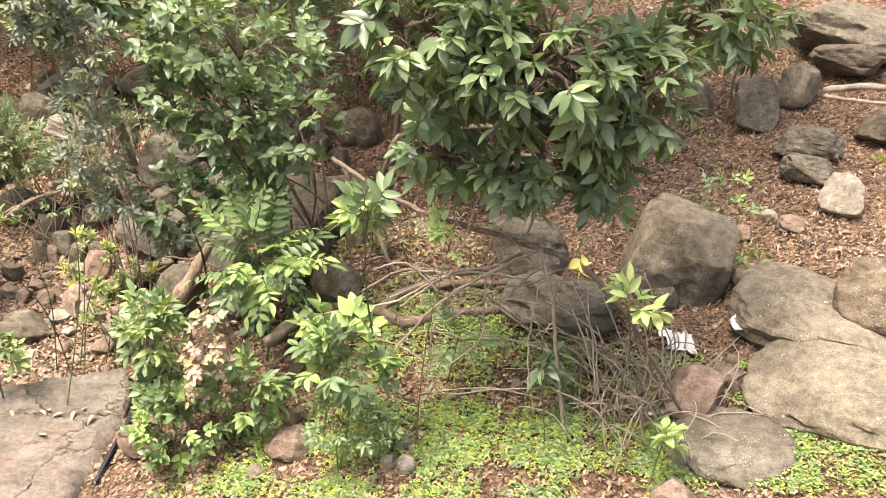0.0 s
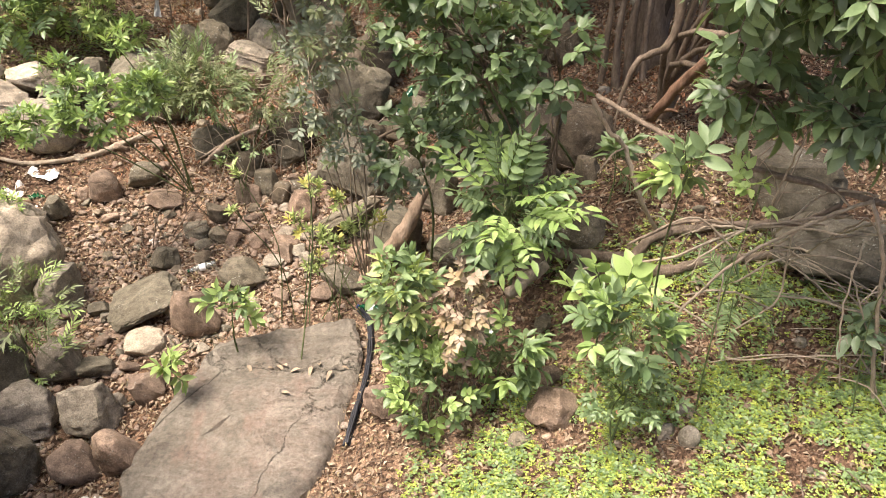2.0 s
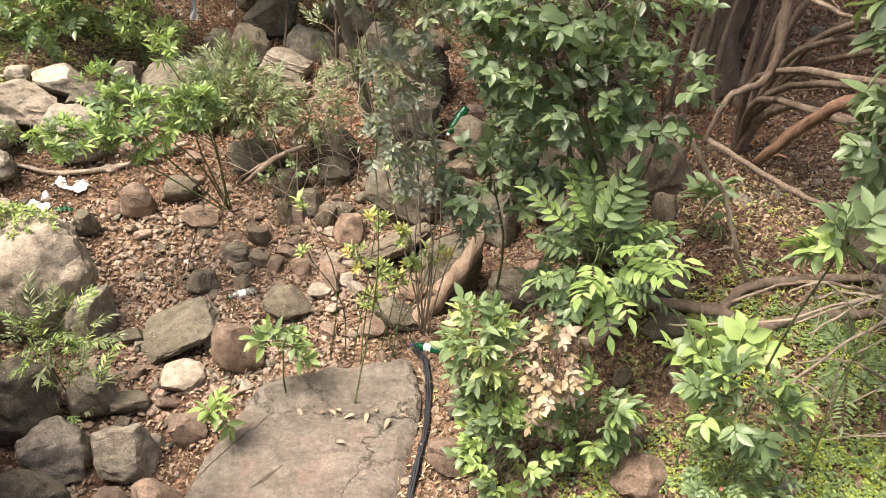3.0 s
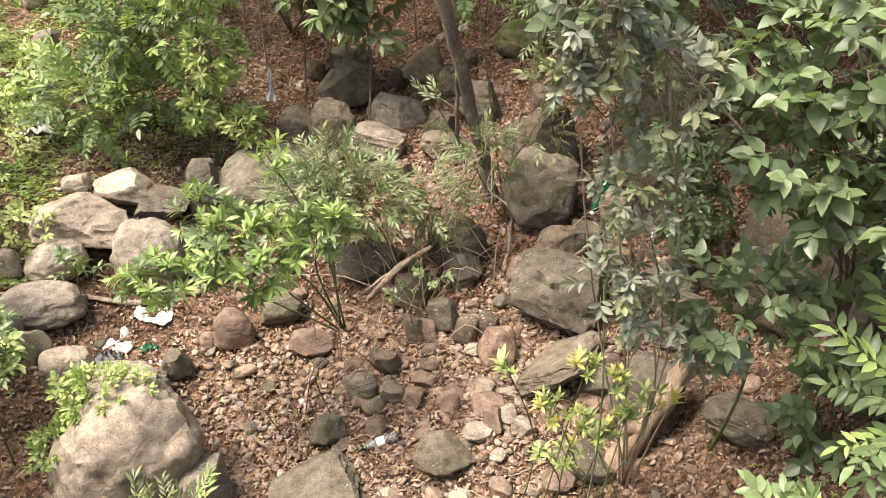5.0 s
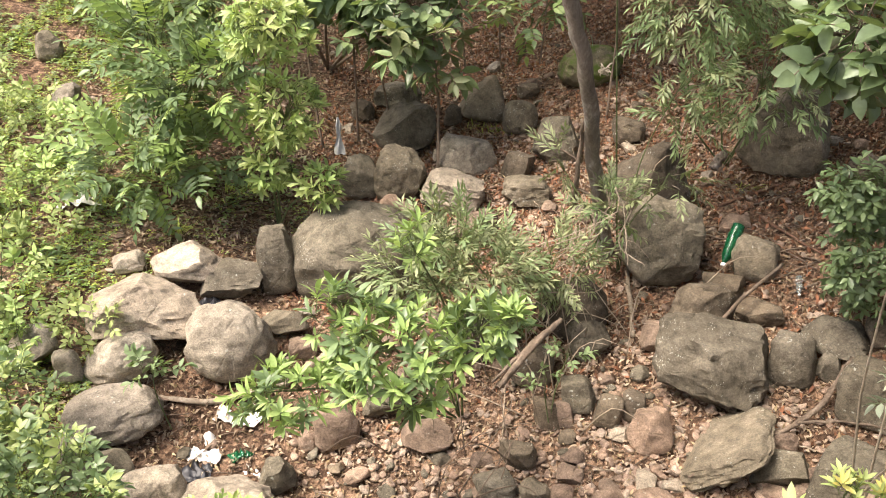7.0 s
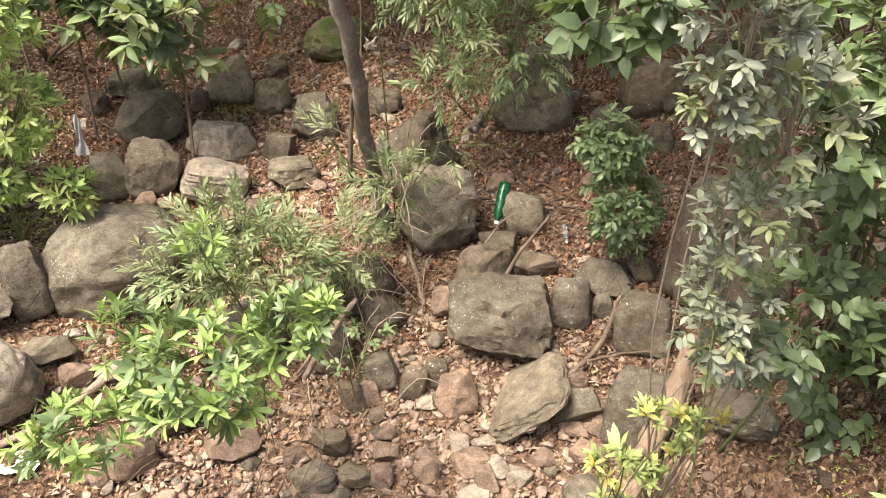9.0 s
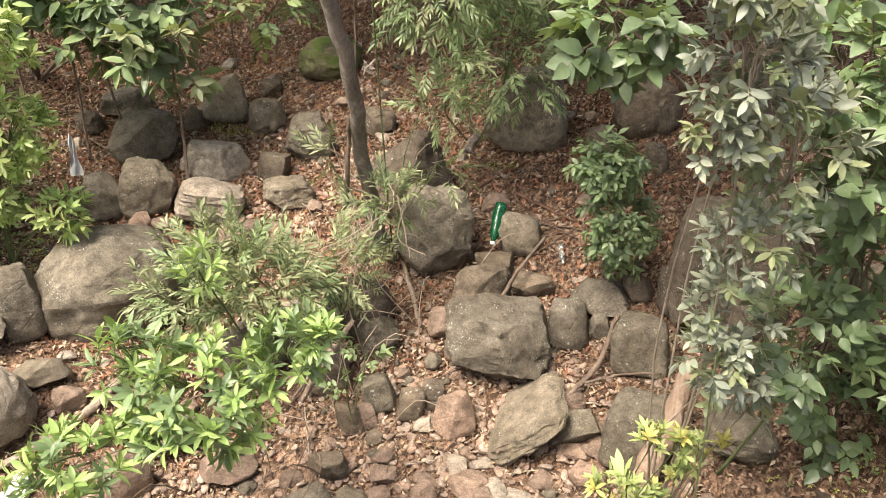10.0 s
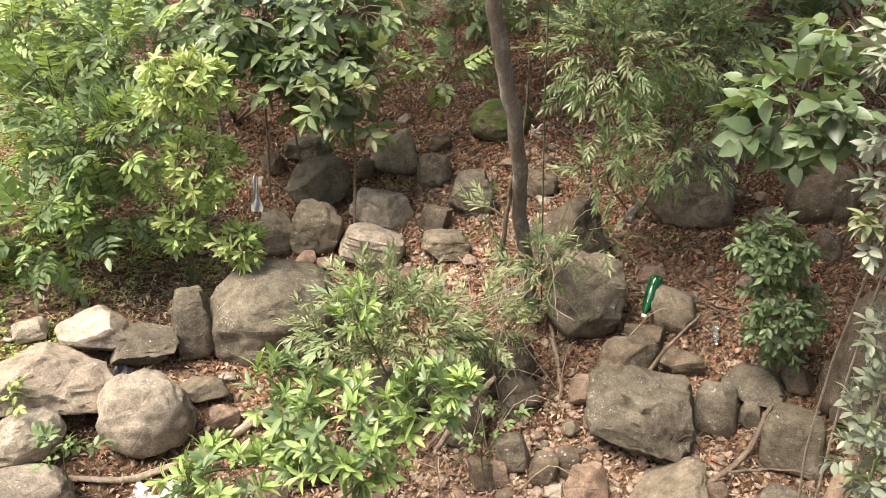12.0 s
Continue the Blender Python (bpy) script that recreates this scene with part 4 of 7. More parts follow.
rock(2.65, 4.04, -0.24, 0.603, 0.482, 0.181, -32, 20, 4, "slab", "grey", 144, "large flat tilted grey boulder speckled with pale lichen", "boulder")
rock(2.94, 3.85, 0.04, 0.301, 0.247, 0.274, -35, 0, 0, "worn", "dark", 145, "large weathered dark brown-grey boulder in the shade of the shrubs", "boulder")
rock(2.54, 3.34, -0.48, 0.592, 0.474, 0.178, -35, 20, -6, "slab", "grey", 146, "large flat tilted grey boulder speckled with pale lichen", "boulder")
rock(1.82, 3.11, -0.87, 0.401, 0.321, 0.120, -30, 20, -4, "slab", "grey", 147, "large flat tilted grey boulder speckled with pale lichen", "boulder")
rock(1.33, 2.77, -1.00, 0.126, 0.104, 0.095, -26, 0, 0, "worn", "red", 148, "small weathered reddish brown stone of the dry stream bed", "stone")
rock(3.28, 5.22, 0.45, 0.181, 0.149, 0.177, -31, 0, 0, "angular", "pale", 149, "angular broken pale grey stone lying in the open light", "stone")
rock(3.36, 6.12, 0.73, 0.307, 0.252, 0.161, -29, 0, 0, "worn", "grey", 150, "large weathered grey boulder speckled with pale lichen", "boulder")
rock(3.08, 6.80, 0.96, 0.236, 0.194, 0.272, -25, 0, 0, "angular", "grey", 151, "angular broken grey boulder speckled with pale lichen", "boulder")
rock(2.70, 7.28, 0.87, 0.154, 0.126, 0.177, -21, 0, 0, "worn", "dark", 152, "weathered dark brown-grey stone in the shade of the shrubs", "stone")
rock(3.52, 6.91, 1.16, 0.199, 0.163, 0.229, -27, 0, 0, "angular", "grey", 153, "angular broken grey stone speckled with pale lichen", "stone")
rock(4.11, 7.24, 1.48, 0.364, 0.298, 0.182, -29, 0, 0, "worn", "dark", 154, "large weathered dark brown-grey boulder in the shade of the shrubs", "boulder")
rock(4.26, 7.68, 1.77, 0.626, 0.514, 0.313, -29, 0, 0, "worn", "grey", 155, "large weathered grey boulder speckled with pale lichen", "boulder")
rock(3.24, 5.79, 0.54, 0.253, 0.208, 0.127, -29, 0, 0, "worn", "grey", 156, "weathered grey boulder speckled with pale lichen", "boulder")
rock(0.90, 4.48, -0.49, 0.444, 0.364, 0.222, -15, 0, 0, "worn", "grey", 157, "large weathered grey boulder speckled with pale lichen", "boulder")
rock(1.61, 3.48, -0.68, 0.200, 0.164, 0.176, -26, 0, 0, "worn", "red", 158, "weathered reddish brown stone of the dry stream bed", "stone")
rock(2.52, 5.28, 0.00, 0.096, 0.079, 0.063, -26, 0, 0, "angular", "red", 159, "small angular broken reddish brown stone of the dry stream bed", "stone")
rock(2.88, 5.15, 0.16, 0.106, 0.087, 0.070, -29, 0, 0, "worn", "red", 160, "small weathered reddish brown stone of the dry stream bed", "stone")
rock(4.00, 6.14, 0.96, 0.210, 0.172, 0.184, -32, 0, 0, "worn", "dark", 161, "weathered dark brown-grey boulder in the shade of the shrubs", "boulder")
rock(1.91, 3.65, -0.62, 0.124, 0.102, 0.083, -28, 0, 0, "worn", "red", 162, "small weathered reddish brown stone of the dry stream bed", "stone")
rock(2.53, 4.50, -0.19, 0.119, 0.098, 0.060, -29, 0, 0, "angular", "red", 163, "small angular broken reddish brown stone of the dry stream bed", "stone")
rock(-2.77, 8.11, -0.45, 0.334, 0.274, 0.337, 13, 0, 0, "worn", "dark", 165, "large weathered dark brown-grey boulder in the shade of the shrubs", "boulder")
rock(-4.10, 7.27, -1.18, 0.294, 0.241, 0.169, 22, 0, 0, "worn", "grey", 168, "weathered grey boulder speckled with pale lichen", "boulder")


# ---- the great slab ----
def great_slab():
    """A broad flat-topped rock with broken layered edges."""
    bm = bmesh.new()
    outline = ((-3.39, 4.68), (-2.92, 4.91), (-2.36, 4.93), (-2.25, 4.59), (-2.25, 4.16), (-2.34, 3.67), (-2.55, 3.24), (-3.14, 3.10), (-3.60, 3.23), (-3.72, 3.60), (-3.63, 3.99), (-3.51, 4.37))
    rings = ((1.0, -3.3), (1.03, -3.02), (1.0, -2.93), (.975, -2.86), (.93, -2.825), (.85, -2.81))
    cx = sum(p[0] for p in outline) / len(outline)
    cy = sum(p[1] for p in outline) / len(outline)
    fine = []
    for i, p in enumerate(outline):
        q = outline[(i + 1) % len(outline)]
        for k in range(10):
            fine.append((p[0] + (q[0] - p[0]) * k / 10, p[1] + (q[1] - p[1]) * k / 10))
    loops = []
    inner = [(f, -2.805) for f in (.75, .62, .5, .38, .26, .14)]
    for f, z in (*rings, *inner):
        loop = []
        for x, y in fine:
            n = .05 * noise.noise(Vector((x * 3, y * 3, z * 9))) + .025 * noise.noise(Vector((x * 11, y * 11, z * 5)))
            g = f + (n if f > .8 else 0)
            px, py = cx + (x - cx) * g, cy + (y - cy) * g
            lift = .07 * noise.noise(Vector((px * 1.3, py * 1.3, 4))) + .025 * noise.noise(Vector((px * 4, py * 6, 1))) + .01 * noise.noise(Vector((px * 13, py * 15, 1)))
            step = .035 * math.floor(2.2 * noise.noise(Vector((px * .9, py * 1.7, 9))) + .5)
            loop.append(bm.verts.new((px, py, z + (lift + step if z > -2.9 else .3 * lift) + .28 * (py - 6) + .135 * (px + 3) + 1.35)))
        loops.append(loop)
    for a, b in zip(loops, loops[1:]):
        for i in range(len(a)):
            j = (i + 1) % len(a)
            bm.faces.new((a[i], a[j], b[j], b[i]))
    bm.faces.new(loops[-1])
    bmesh.ops.triangulate(bm, faces=[f for f in bm.faces if len(f.verts) > 4])
    me = bpy.data.meshes.new("great_slab")
    bm.to_mesh(me)
    bm.free()
    me.materials.append(SLAB)
    me.polygons.foreach_set("use_smooth", np.full(len(me.polygons), True))
    me.set_sharp_from_angle(angle=radians(35))
    tagged(new("rock_slab", me), "broad flat pinkish-grey rock slab with cracked layers", "rock", "stones of the stream bed")


great_slab()


# ---- things thrown away ----
def lathe(profile, sides=20):
    verts, faces = [], []
    for x, r in profile:
        for k in range(sides):
            a = 2 * math.pi * k / sides
            verts.append(Vector((x, r * math.cos(a), r * math.sin(a))))
    for i in range(len(profile) - 1):
        for k in range(sides):
            a, b = i * sides + k, i * sides + (k + 1) % sides
            faces.append((a, b, b + sides, a + sides))
    faces.append(tuple(range(sides))[::-1])
    faces.append(tuple(range(len(verts) - sides, len(verts))))
    return verts, faces


def bottle(at, cap_end, radius, plastic, cap, label, band=None, dent=0.0):
    """A lying plastic bottle from its foot to its cap, with body, cap and label band."""
    foot, top = Vector(at), Vector(cap_end)
    L = (top - foot).length
    r = radius
    ob_root = tagged(empty("plastic_bottle", *foot), label, "bottle")
    turn = aim(Vector((0, 0, 0)), top - foot, Vector((0, 0, 1)), 1)
    prof = ((0, .3), (.01, .75), (.03, .98), (.1, .9), (.14, 1), (.2, .93), (.26, 1), (.36, .96), (.5, 1), (.58, .97), (.66, .98), (.74, .9), (.82, .68), (.89, .4), (.93, .36))
    v, f = lathe([(x * L, y * r) for x, y in prof])
    v = [p * (1) + Vector((0, dent * noise.noise(p * 14), dent * noise.noise(p * 11 + Vector((3, 1, 2))))) for p in v]
    part("body", mesh_of("bottle_body", placed(v, turn), f, [plastic]), ob_root)
    v, f = lathe([(.93 * L, r * .42), (.935 * L, r * .45), (.99 * L, r * .45), (L, r * .40)], 14)
    part("cap", mesh_of("bottle_cap", placed(v, turn), f, [cap]), ob_root, "small screw cap")
    if band:
        v, f = lathe([(.36 * L, r * 1.02), (.58 * L, r * 1.02)])
        part("label_band", mesh_of("label_band", placed(v, turn), f[:-2], [band]), ob_root, "pale paper band")


def rag(x, y, z, size, mat, label, name="rag", category="litter", tall=.35, seed=1):
    """A crumpled sheet lying in folds."""
    rng = random.Random(seed)
    n, off = 22, Vector((seed * 3.1, seed * 1.7, 0))
    verts, faces = [], []
    for top in (0, 1):
        for i in range(n):
            for j in range(n):
                u, v = i / (n - 1) * 2 - 1, j / (n - 1) * 2 - 1
                edge = 1 + .35 * noise.noise(Vector((math.atan2(v, u) * 1.2, 3, seed)))
                p = Vector((u * size * .5 * edge, v * size * .38 * edge, 0))
                q = p * (9 / size * .3) + off
                h = abs(noise.noise(q)) * 1.1 + .5 * abs(noise.noise(q * 2.3)) + .2 * noise.noise(q * 5)
                p += Vector((noise.noise(q + Vector((9, 0, 0))), noise.noise(q + Vector((0, 9, 0))), 0)) * size * .12
                fall = max(0, 1 - .5 * (u * u + v * v))
                verts.append(Vector((p.x, p.y, h * size * tall * fall + (.003 if top else 0))))
    for top in (0, 1):
        for i in range(n - 1):
            for j in range(n - 1):
                a = top * n * n + i * n + j
                faces.append((a, a + n, a + n + 1, a + 1) if top else (a, a + 1, a + n + 1, a + n))
    ob = new(name, mesh_of(name, verts, faces, [mat]))
    ob.matrix_basis = pose(x, y, z, 0, 0, rng.uniform(0, 360))
    tagged(ob, label, category)


bottle((-2.22, 7.53, -0.54), (-2.36, 7.37, -0.79), .043, GREEN_PLASTIC, WHITE_PLASTIC, "large crumpled green plastic bottle lying against a stone", None, .007)
bottle((-2.15, 5.04, -1.68), (-2.39, 5.13, -1.72), .034, GREEN_PLASTIC, BLUE_PLASTIC, "small green plastic bottle with a blue cap", WHITE_PLASTIC)
bottle((-3.72, 5.74, -1.78), (-3.95, 5.67, -1.85), .032, CLEAR_PLASTIC, GREEN_PLASTIC, "empty clear plastic bottle with a white band", WHITE_PLASTIC)
bottle((-1.89, 7.20, -0.80), (-1.93, 7.07, -0.88), .022, CLEAR_PLASTIC, WHITE_PLASTIC, "small clear plastic bottle in leaf litter")
rag(-4.41, 6.14, -1.82, .1, PAPER, "scrap of white paper among stones", "paper_scrap", seed=1)
rag(-5.67, 6.71, -1.50, .34, PAPER, "crumpled white plastic sheet by the driftwood", "plastic_sheet", seed=2)
rag(-5.85, 6.47, -1.61, .3, PAPER, "crumpled dirty white plastic bag", "plastic_bag", seed=3)
rag(-5.85, 6.29, -1.65, .26, BLACK_PLASTIC, "crumpled black plastic bag", "plastic_bag", seed=4)
rag(-5.62, 6.40, -1.61, .13, GREEN_PLASTIC, "crumpled green wrapper beside stones", "wrapper", seed=5)
rag(-3.86, 3.41, -2.44, .22, PAPER, "crumpled white cloth on the bank", "cloth", seed=6)
rag(-5.98, 7.37, -1.06, .22, BLACK_PLASTIC, "black plastic bag wedged between boulders", "plastic_bag", seed=7)
rag(1.71, 4.12, -0.60, .32, PAPER, "crumpled dirty plastic bag beside dry stalks", "plastic_bag", seed=8)
rag(1.52, 3.52, -0.86, .26, PAPER, "crumpled white plastic bag in dry stalks", "plastic_bag", seed=9)
rag(-7.17, 8.19, -0.55, .3, PAPER, "pale plastic bag on the sunny bank", "plastic_bag", seed=10)
rag(-5.52, 6.32, -1.67, .16, PAPER, "scrap of white paper beside stones", "paper_scrap", seed=11)
rag(2.12, 3.99, -0.38, .2, WHITE_PLASTIC, "torn white plastic cup with a grey stripe", "plastic_cup", tall=.8, seed=12)


# ---- what covers the ground ----
def scatter(name, template, places, mats, slots=None):
    """Joins copies of a small shape, at rows of x, y, z, size and three angles, into one mesh."""
    tv, tf = np.array(template[0], float), np.array(template[1], int)
    P = np.asarray(places)
    ca, cb, cc = (np.cos(P[:, i]) for i in (4, 5, 6))
    sa, sb, sc = (np.sin(P[:, i]) for i in (4, 5, 6))
    z0, o1 = np.zeros_like(ca), np.ones_like(ca)
    Rx = np.stack([o1, z0, z0, z0, ca, -sa, z0, sa, ca], 1).reshape(-1, 3, 3)
    Ry = np.stack([cb, z0, sb, z0, o1, z0, -sb, z0, cb], 1).reshape(-1, 3, 3)
    Rz = np.stack([cc, -sc, z0, sc, cc, z0, z0, z0, o1], 1).reshape(-1, 3, 3)
    V = np.einsum("nij,kj->nki", Rz @ Ry @ Rx, tv) * P[:, 3, None, None] + P[:, None, :3]
    F = tf[None] + (np.arange(len(P)) * len(tv))[:, None, None]
    return mesh_of(name, V.reshape(-1, 3).tolist(), F.reshape(-1, tf.shape[1]).tolist(), mats)


RNG = np.random.RandomState(11)


def spots(n, x0, x1, y0, y1, keep=None):
    x, y = RNG.uniform(x0, x1, n), RNG.uniform(y0, y1, n)
    if keep is not None:
        k = keep(x, y) > RNG.uniform(0, 1, n)
        x, y = x[k], y[k]
    return x, y


def blotch(x, y, s=1.0, p=0.0):
    return .5 + .5 * np.sin(2.3 * s * x + 1.1 * s * y + p) * np.sin(1.9 * s * y - 1.3 * s * x + 2 * p)


def green(x, y):
    """Where low green herbs cover the earth."""
    slope = np.clip(1.2 - ((x - .2) / 2.0) ** 4 - ((y - 3.4) / .66) ** 2, 0, 1)
    slope2 = np.clip(1 - ((x - 2.6) / .9) ** 2 - ((y - 2.9) / .5) ** 2, 0, 1)
    bank = np.clip((-x - 6.3) / .5, 0, 1) * np.clip((12.5 - y) / 1.5, 0, 1)
    shade = .35 * np.exp(-((x + .3) / 1.0) ** 2 - ((y - 5.4) / .8) ** 2)
    under = .5 * np.exp(-((x + 6.1) / .7) ** 2 - ((y - 8.8) / .5) ** 2)
    roots = .75 * np.exp(-((x - .2) / 1.0) ** 4 - ((y - 4.35) / .5) ** 2)
    return np.maximum.reduce([slope, slope2, bank, shade, under, roots]) * np.clip(-.06 + 1.25 * blotch(x, y, 2.6) * (.25 + blotch(x, y, 6.1, 1.0)) * (.55 + .7 * blotch(x, y, 15.0, 2.0)), 0, 1)


def leaves_at(x, y, lo, hi, lift):
    n = len(x)
    return np.stack([x, y, ground_z(x, y) + RNG.uniform(0, lift, n) + .004, RNG.uniform(lo, hi, n), RNG.normal(0, .45, n), RNG.normal(0, .45, n), RNG.uniform(0, 6.28, n)], 1)


def litter(name, label, n, leaf, lo, hi, keep, ratio=.42, lift=.03, box=(-8.0, 4.2, 2.6, 12.0)):
    rng = random.Random(name + leaf)
    x, y = spots(n, *box, keep)
    P = leaves_at(x, y, lo, hi, lift)
    v, f = leaf_shape(1.0, ratio, .5, 1.1, rng, 2, .9)
    v = [(p.x - .5, p.y, p.z + .15) for p in v]
    ob = new(name, scatter(name, (v, f), P, [LEAF[leaf]]))
    return tagged(ob, label, "leaf litter", kind="stuff")


def dry_place(x, y):
    stony = np.exp(-((x + 3.9) / 1.3) ** 4 - ((y - 5.6) / 1.25) ** 4)
    return np.clip(.55 + .6 * blotch(x, y, 1.1, .7) - .8 * green(x, y) - .15 * stony, .05, 1)


litter("leaf_litter", "dead brown leaves lying thick on the earth", 105000, "dry", .022, .058, dry_place, .46)
litter("leaf_litter", "pale dry leaves lying among the stones", 30000, "straw", .025, .062, lambda x, y: .6 * dry_place(x, y), .36)
litter("leaf_litter", "red-brown dead leaves under the trees", 44000, "russet", .03, .075, lambda x, y: np.clip((y - 6.4) / 1.6 + .4 * (x > -2.6), 0, 1) * dry_place(x, y), .4, .03, (-5.5, 1.5, 5.5, 13))


def pebble_shape(seed, detail=2):
    bm = hull_rock(seed, "angular", detail)
    v, f = [tuple(p.co * .5) for p in bm.verts], [tuple(q.index for q in p.verts) for p in bm.faces]
    bm.free()
    return [(a, b, c * .6) for a, b, c in v], f


def bed(x, y):
    """Where the stream has left bare stones."""
    near = np.exp(-((x + 4.0) / 1.25) ** 4 - ((y - 5.6) / 1.25) ** 4)
    run = np.exp(-((x + 2.9) / 1.0) ** 4 - ((y - 6.2) / .9) ** 4)
    back = .35 * np.exp(-((x + 3.2) / 1.6) ** 4 - ((y - 9.0) / 1.6) ** 4)
    side = .45 * np.exp(-((x + 5.0) / .8) ** 4 - ((y - 4.0) / .9) ** 4)
    return np.maximum.reduce([near, run, back, side, np.full_like(x, .06)])


for k, (n, lo, hi, tone) in enumerate(((4200, .03, .085, "red"), (3000, .03, .085, "pale"), (300, .045, .12, "grey"), (5000, .014, .03, "pale"))):
    x, y = spots(n * 6, -7.6, 3.6, 2.8, 12.5, bed)
    x, y = x[:n], y[:n]
    m = len(x)
    P = np.stack([x, y, ground_z(x, y) + .012, RNG.uniform(lo, hi, m) * RNG.uniform(.7, 1.2, m), RNG.normal(0, .3, m), RNG.normal(0, .3, m), RNG.uniform(0, 6.28, m)], 1)
    shape = pebble_shape(40 + k, 2 if k < 3 else 1)
    ob = new("gravel", scatter("gravel", shape, P, [ROCK[tone if tone == "grey" else "gravel_" + tone]]))
    tagged(ob, "broken " + {"red": "red-brown", "pale": "pale", "grey": "grey"}[tone] + " stones of the dry stream bed", "gravel", kind="stuff")

# loose stones that can be told apart
STONE_SHAPES = []
for k in range(8):
    me = bpy.data.meshes.new("stone")
    bm = hull_rock(300 + k, "angular", 3)
    bm.to_mesh(me)
    bm.free()
    me.materials.append(ROCK[("red", "red", "pale", "red", "grey", "pale", "dark", "red")[k]])
    me.polygons.foreach_set("use_smooth", np.full(len(me.polygons), True))
    me.set_sharp_from_angle(angle=radians(38))
    STONE_SHAPES.append(me)
x, y = spots(1400, -6.8, 3.2, 3.2, 11.5, lambda x, y: np.clip(bed(x, y) * .8 + .05, 0, 1))
for i, (px, py) in enumerate(zip(x[:295], y[:295])):
    r = float(RNG.uniform(.035, .09))
    ob = new("stone", STONE_SHAPES[i % 8])
    ob.matrix_basis = pose(px, py, float(ground_z(px, py)) + r * .3, RNG.uniform(-20, 20), RNG.uniform(-20, 20), RNG.uniform(0, 360)) @ Matrix.Diagonal((r * 1.2, r, r * RNG.uniform(.5, .8), 1))
    tagged(ob, "loose broken stone lying in the dry stream bed", "rock", "loose stones")

# twigs
x, y = spots(5200, -7.5, 3.8, 2.9, 12.5, dry_place)
n = len(x)
P = np.stack([x, y, ground_z(x, y) + RNG.uniform(.005, .03, n), RNG.uniform(.08, .4, n), RNG.normal(0, .1, n), RNG.normal(0, .12, n), RNG.uniform(0, 6.28, n)], 1)
v, f = tube([(-.5, 0, 0), (0, .05, .02), (.5, 0, 0)], (.012, .01, .007), 4, 2)
f = [q for q in f if len(q) == 4]
ob = new("twigs", scatter("twigs", ([tuple(p) for p in v], f), P, [BARK["brown"]]))
tagged(ob, "dead twigs scattered over the leaf litter", "twigs", kind="stuff")

# dry stalks leaning over the herb slope
stalks = Soup()
rng = random.Random(21)
for i in range(110):
    px, py = rng.gauss(1.3, .2), rng.gauss(3.55, .25)
    pz = float(ground_z(px, py))
    d = Vector((rng.gauss(-.1, .35), rng.gauss(.1, .3), rng.uniform(.02, .5)))
    stalks.add(*tube([(px, py, pz), Vector((px, py, pz)) + d * .5 + Vector((rng.uniform(-.1, .1), 0, .1)), Vector((px, py, pz)) + d], (.006, .005, .003), 4, 3, .004, rng))
tagged(new("dry_stalks", stalks.mesh("dry_stalks", [BARK["pale"]])), "tangle of dry brown stalks among the herbs", "stalks", kind="stuff")
for cx, cy, sx, n, nm in ((.2, 4.6, .7, 14, "brown"), (-3.6, 7.0, .7, 40, "pale"), (-3.0, 7.8, .6, 26, "pale"), (-4.3, 6.1, .5, 16, "brown")):
    stalks = Soup()
    for i in range(n):
        px, py = rng.gauss(cx, sx * .5), rng.gauss(cy, .3)
        p = Vector((px, py, float(ground_z(px, py))))
        d = Vector((rng.gauss(0, .4), rng.gauss(0, .3), rng.uniform(.15, .8)))
        stalks.add(*tube([p, p + d * .6 + Vector((0, 0, .08)), p + d + Vector((rng.uniform(-.15, .15), 0, -.1))], (.005, .004, .002), 4, 3, .004, rng))
    tagged(new("dry_stalks", stalks.mesh("dry_stalks", [BARK[nm]])), "thin dry stems and runners between the shrubs", "stalks", kind="stuff")


# low green herbs
def clover_shape(seed):
    """Three small folded leaves on one stem."""
    rng = random.Random(seed)
    v, f = [], []
    for k in range(3):
        q = pose(0, 0, .5, 0, rng.uniform(-20, 5), 120 * k + rng.uniform(-20, 20))
        n = len(v)
        v += placed([Vector((.03, 0, 0)), Vector((.4, .27, .08)), Vector((.75, 0, -.06)), Vector((.4, -.27, .08))], q)
        f += [(n, n + 2, n + 1), (n, n + 3, n + 2)]
    return [tuple(p) for p in v], f


PATCHES = ((-2.2, 4.2, 2.3, 4.9, 132000), (-9.5, -5.4, 5.4, 12.5, 130000), (-1.8, 1.0, 4.2, 6.6, 9000))
for k, (share, lo, hi, leaf) in enumerate(((1.0, .014, .03, "clover"), (.4, .018, .04, "bright"), (.25, .025, .05, "mid"))):
    xs, ys = zip(*(spots(int(n * share), x0, x1, y0, y1, green) for x0, x1, y0, y1, n in PATCHES))
    P = leaves_at(np.concatenate(xs), np.concatenate(ys), lo, hi, .02)
    P[:, 4:6] *= .6
    ob = new("ground_herbs", scatter("ground_herbs", clover_shape(k), P, [LEAF[leaf]]))
    tagged(ob, ("yellow-green clover-like herbs carpeting the earth", "fresh green low herbs on the earth", "darker green low herbs on the earth")[k], "herbs", kind="stuff")


# ---- plants, branches and roots ----

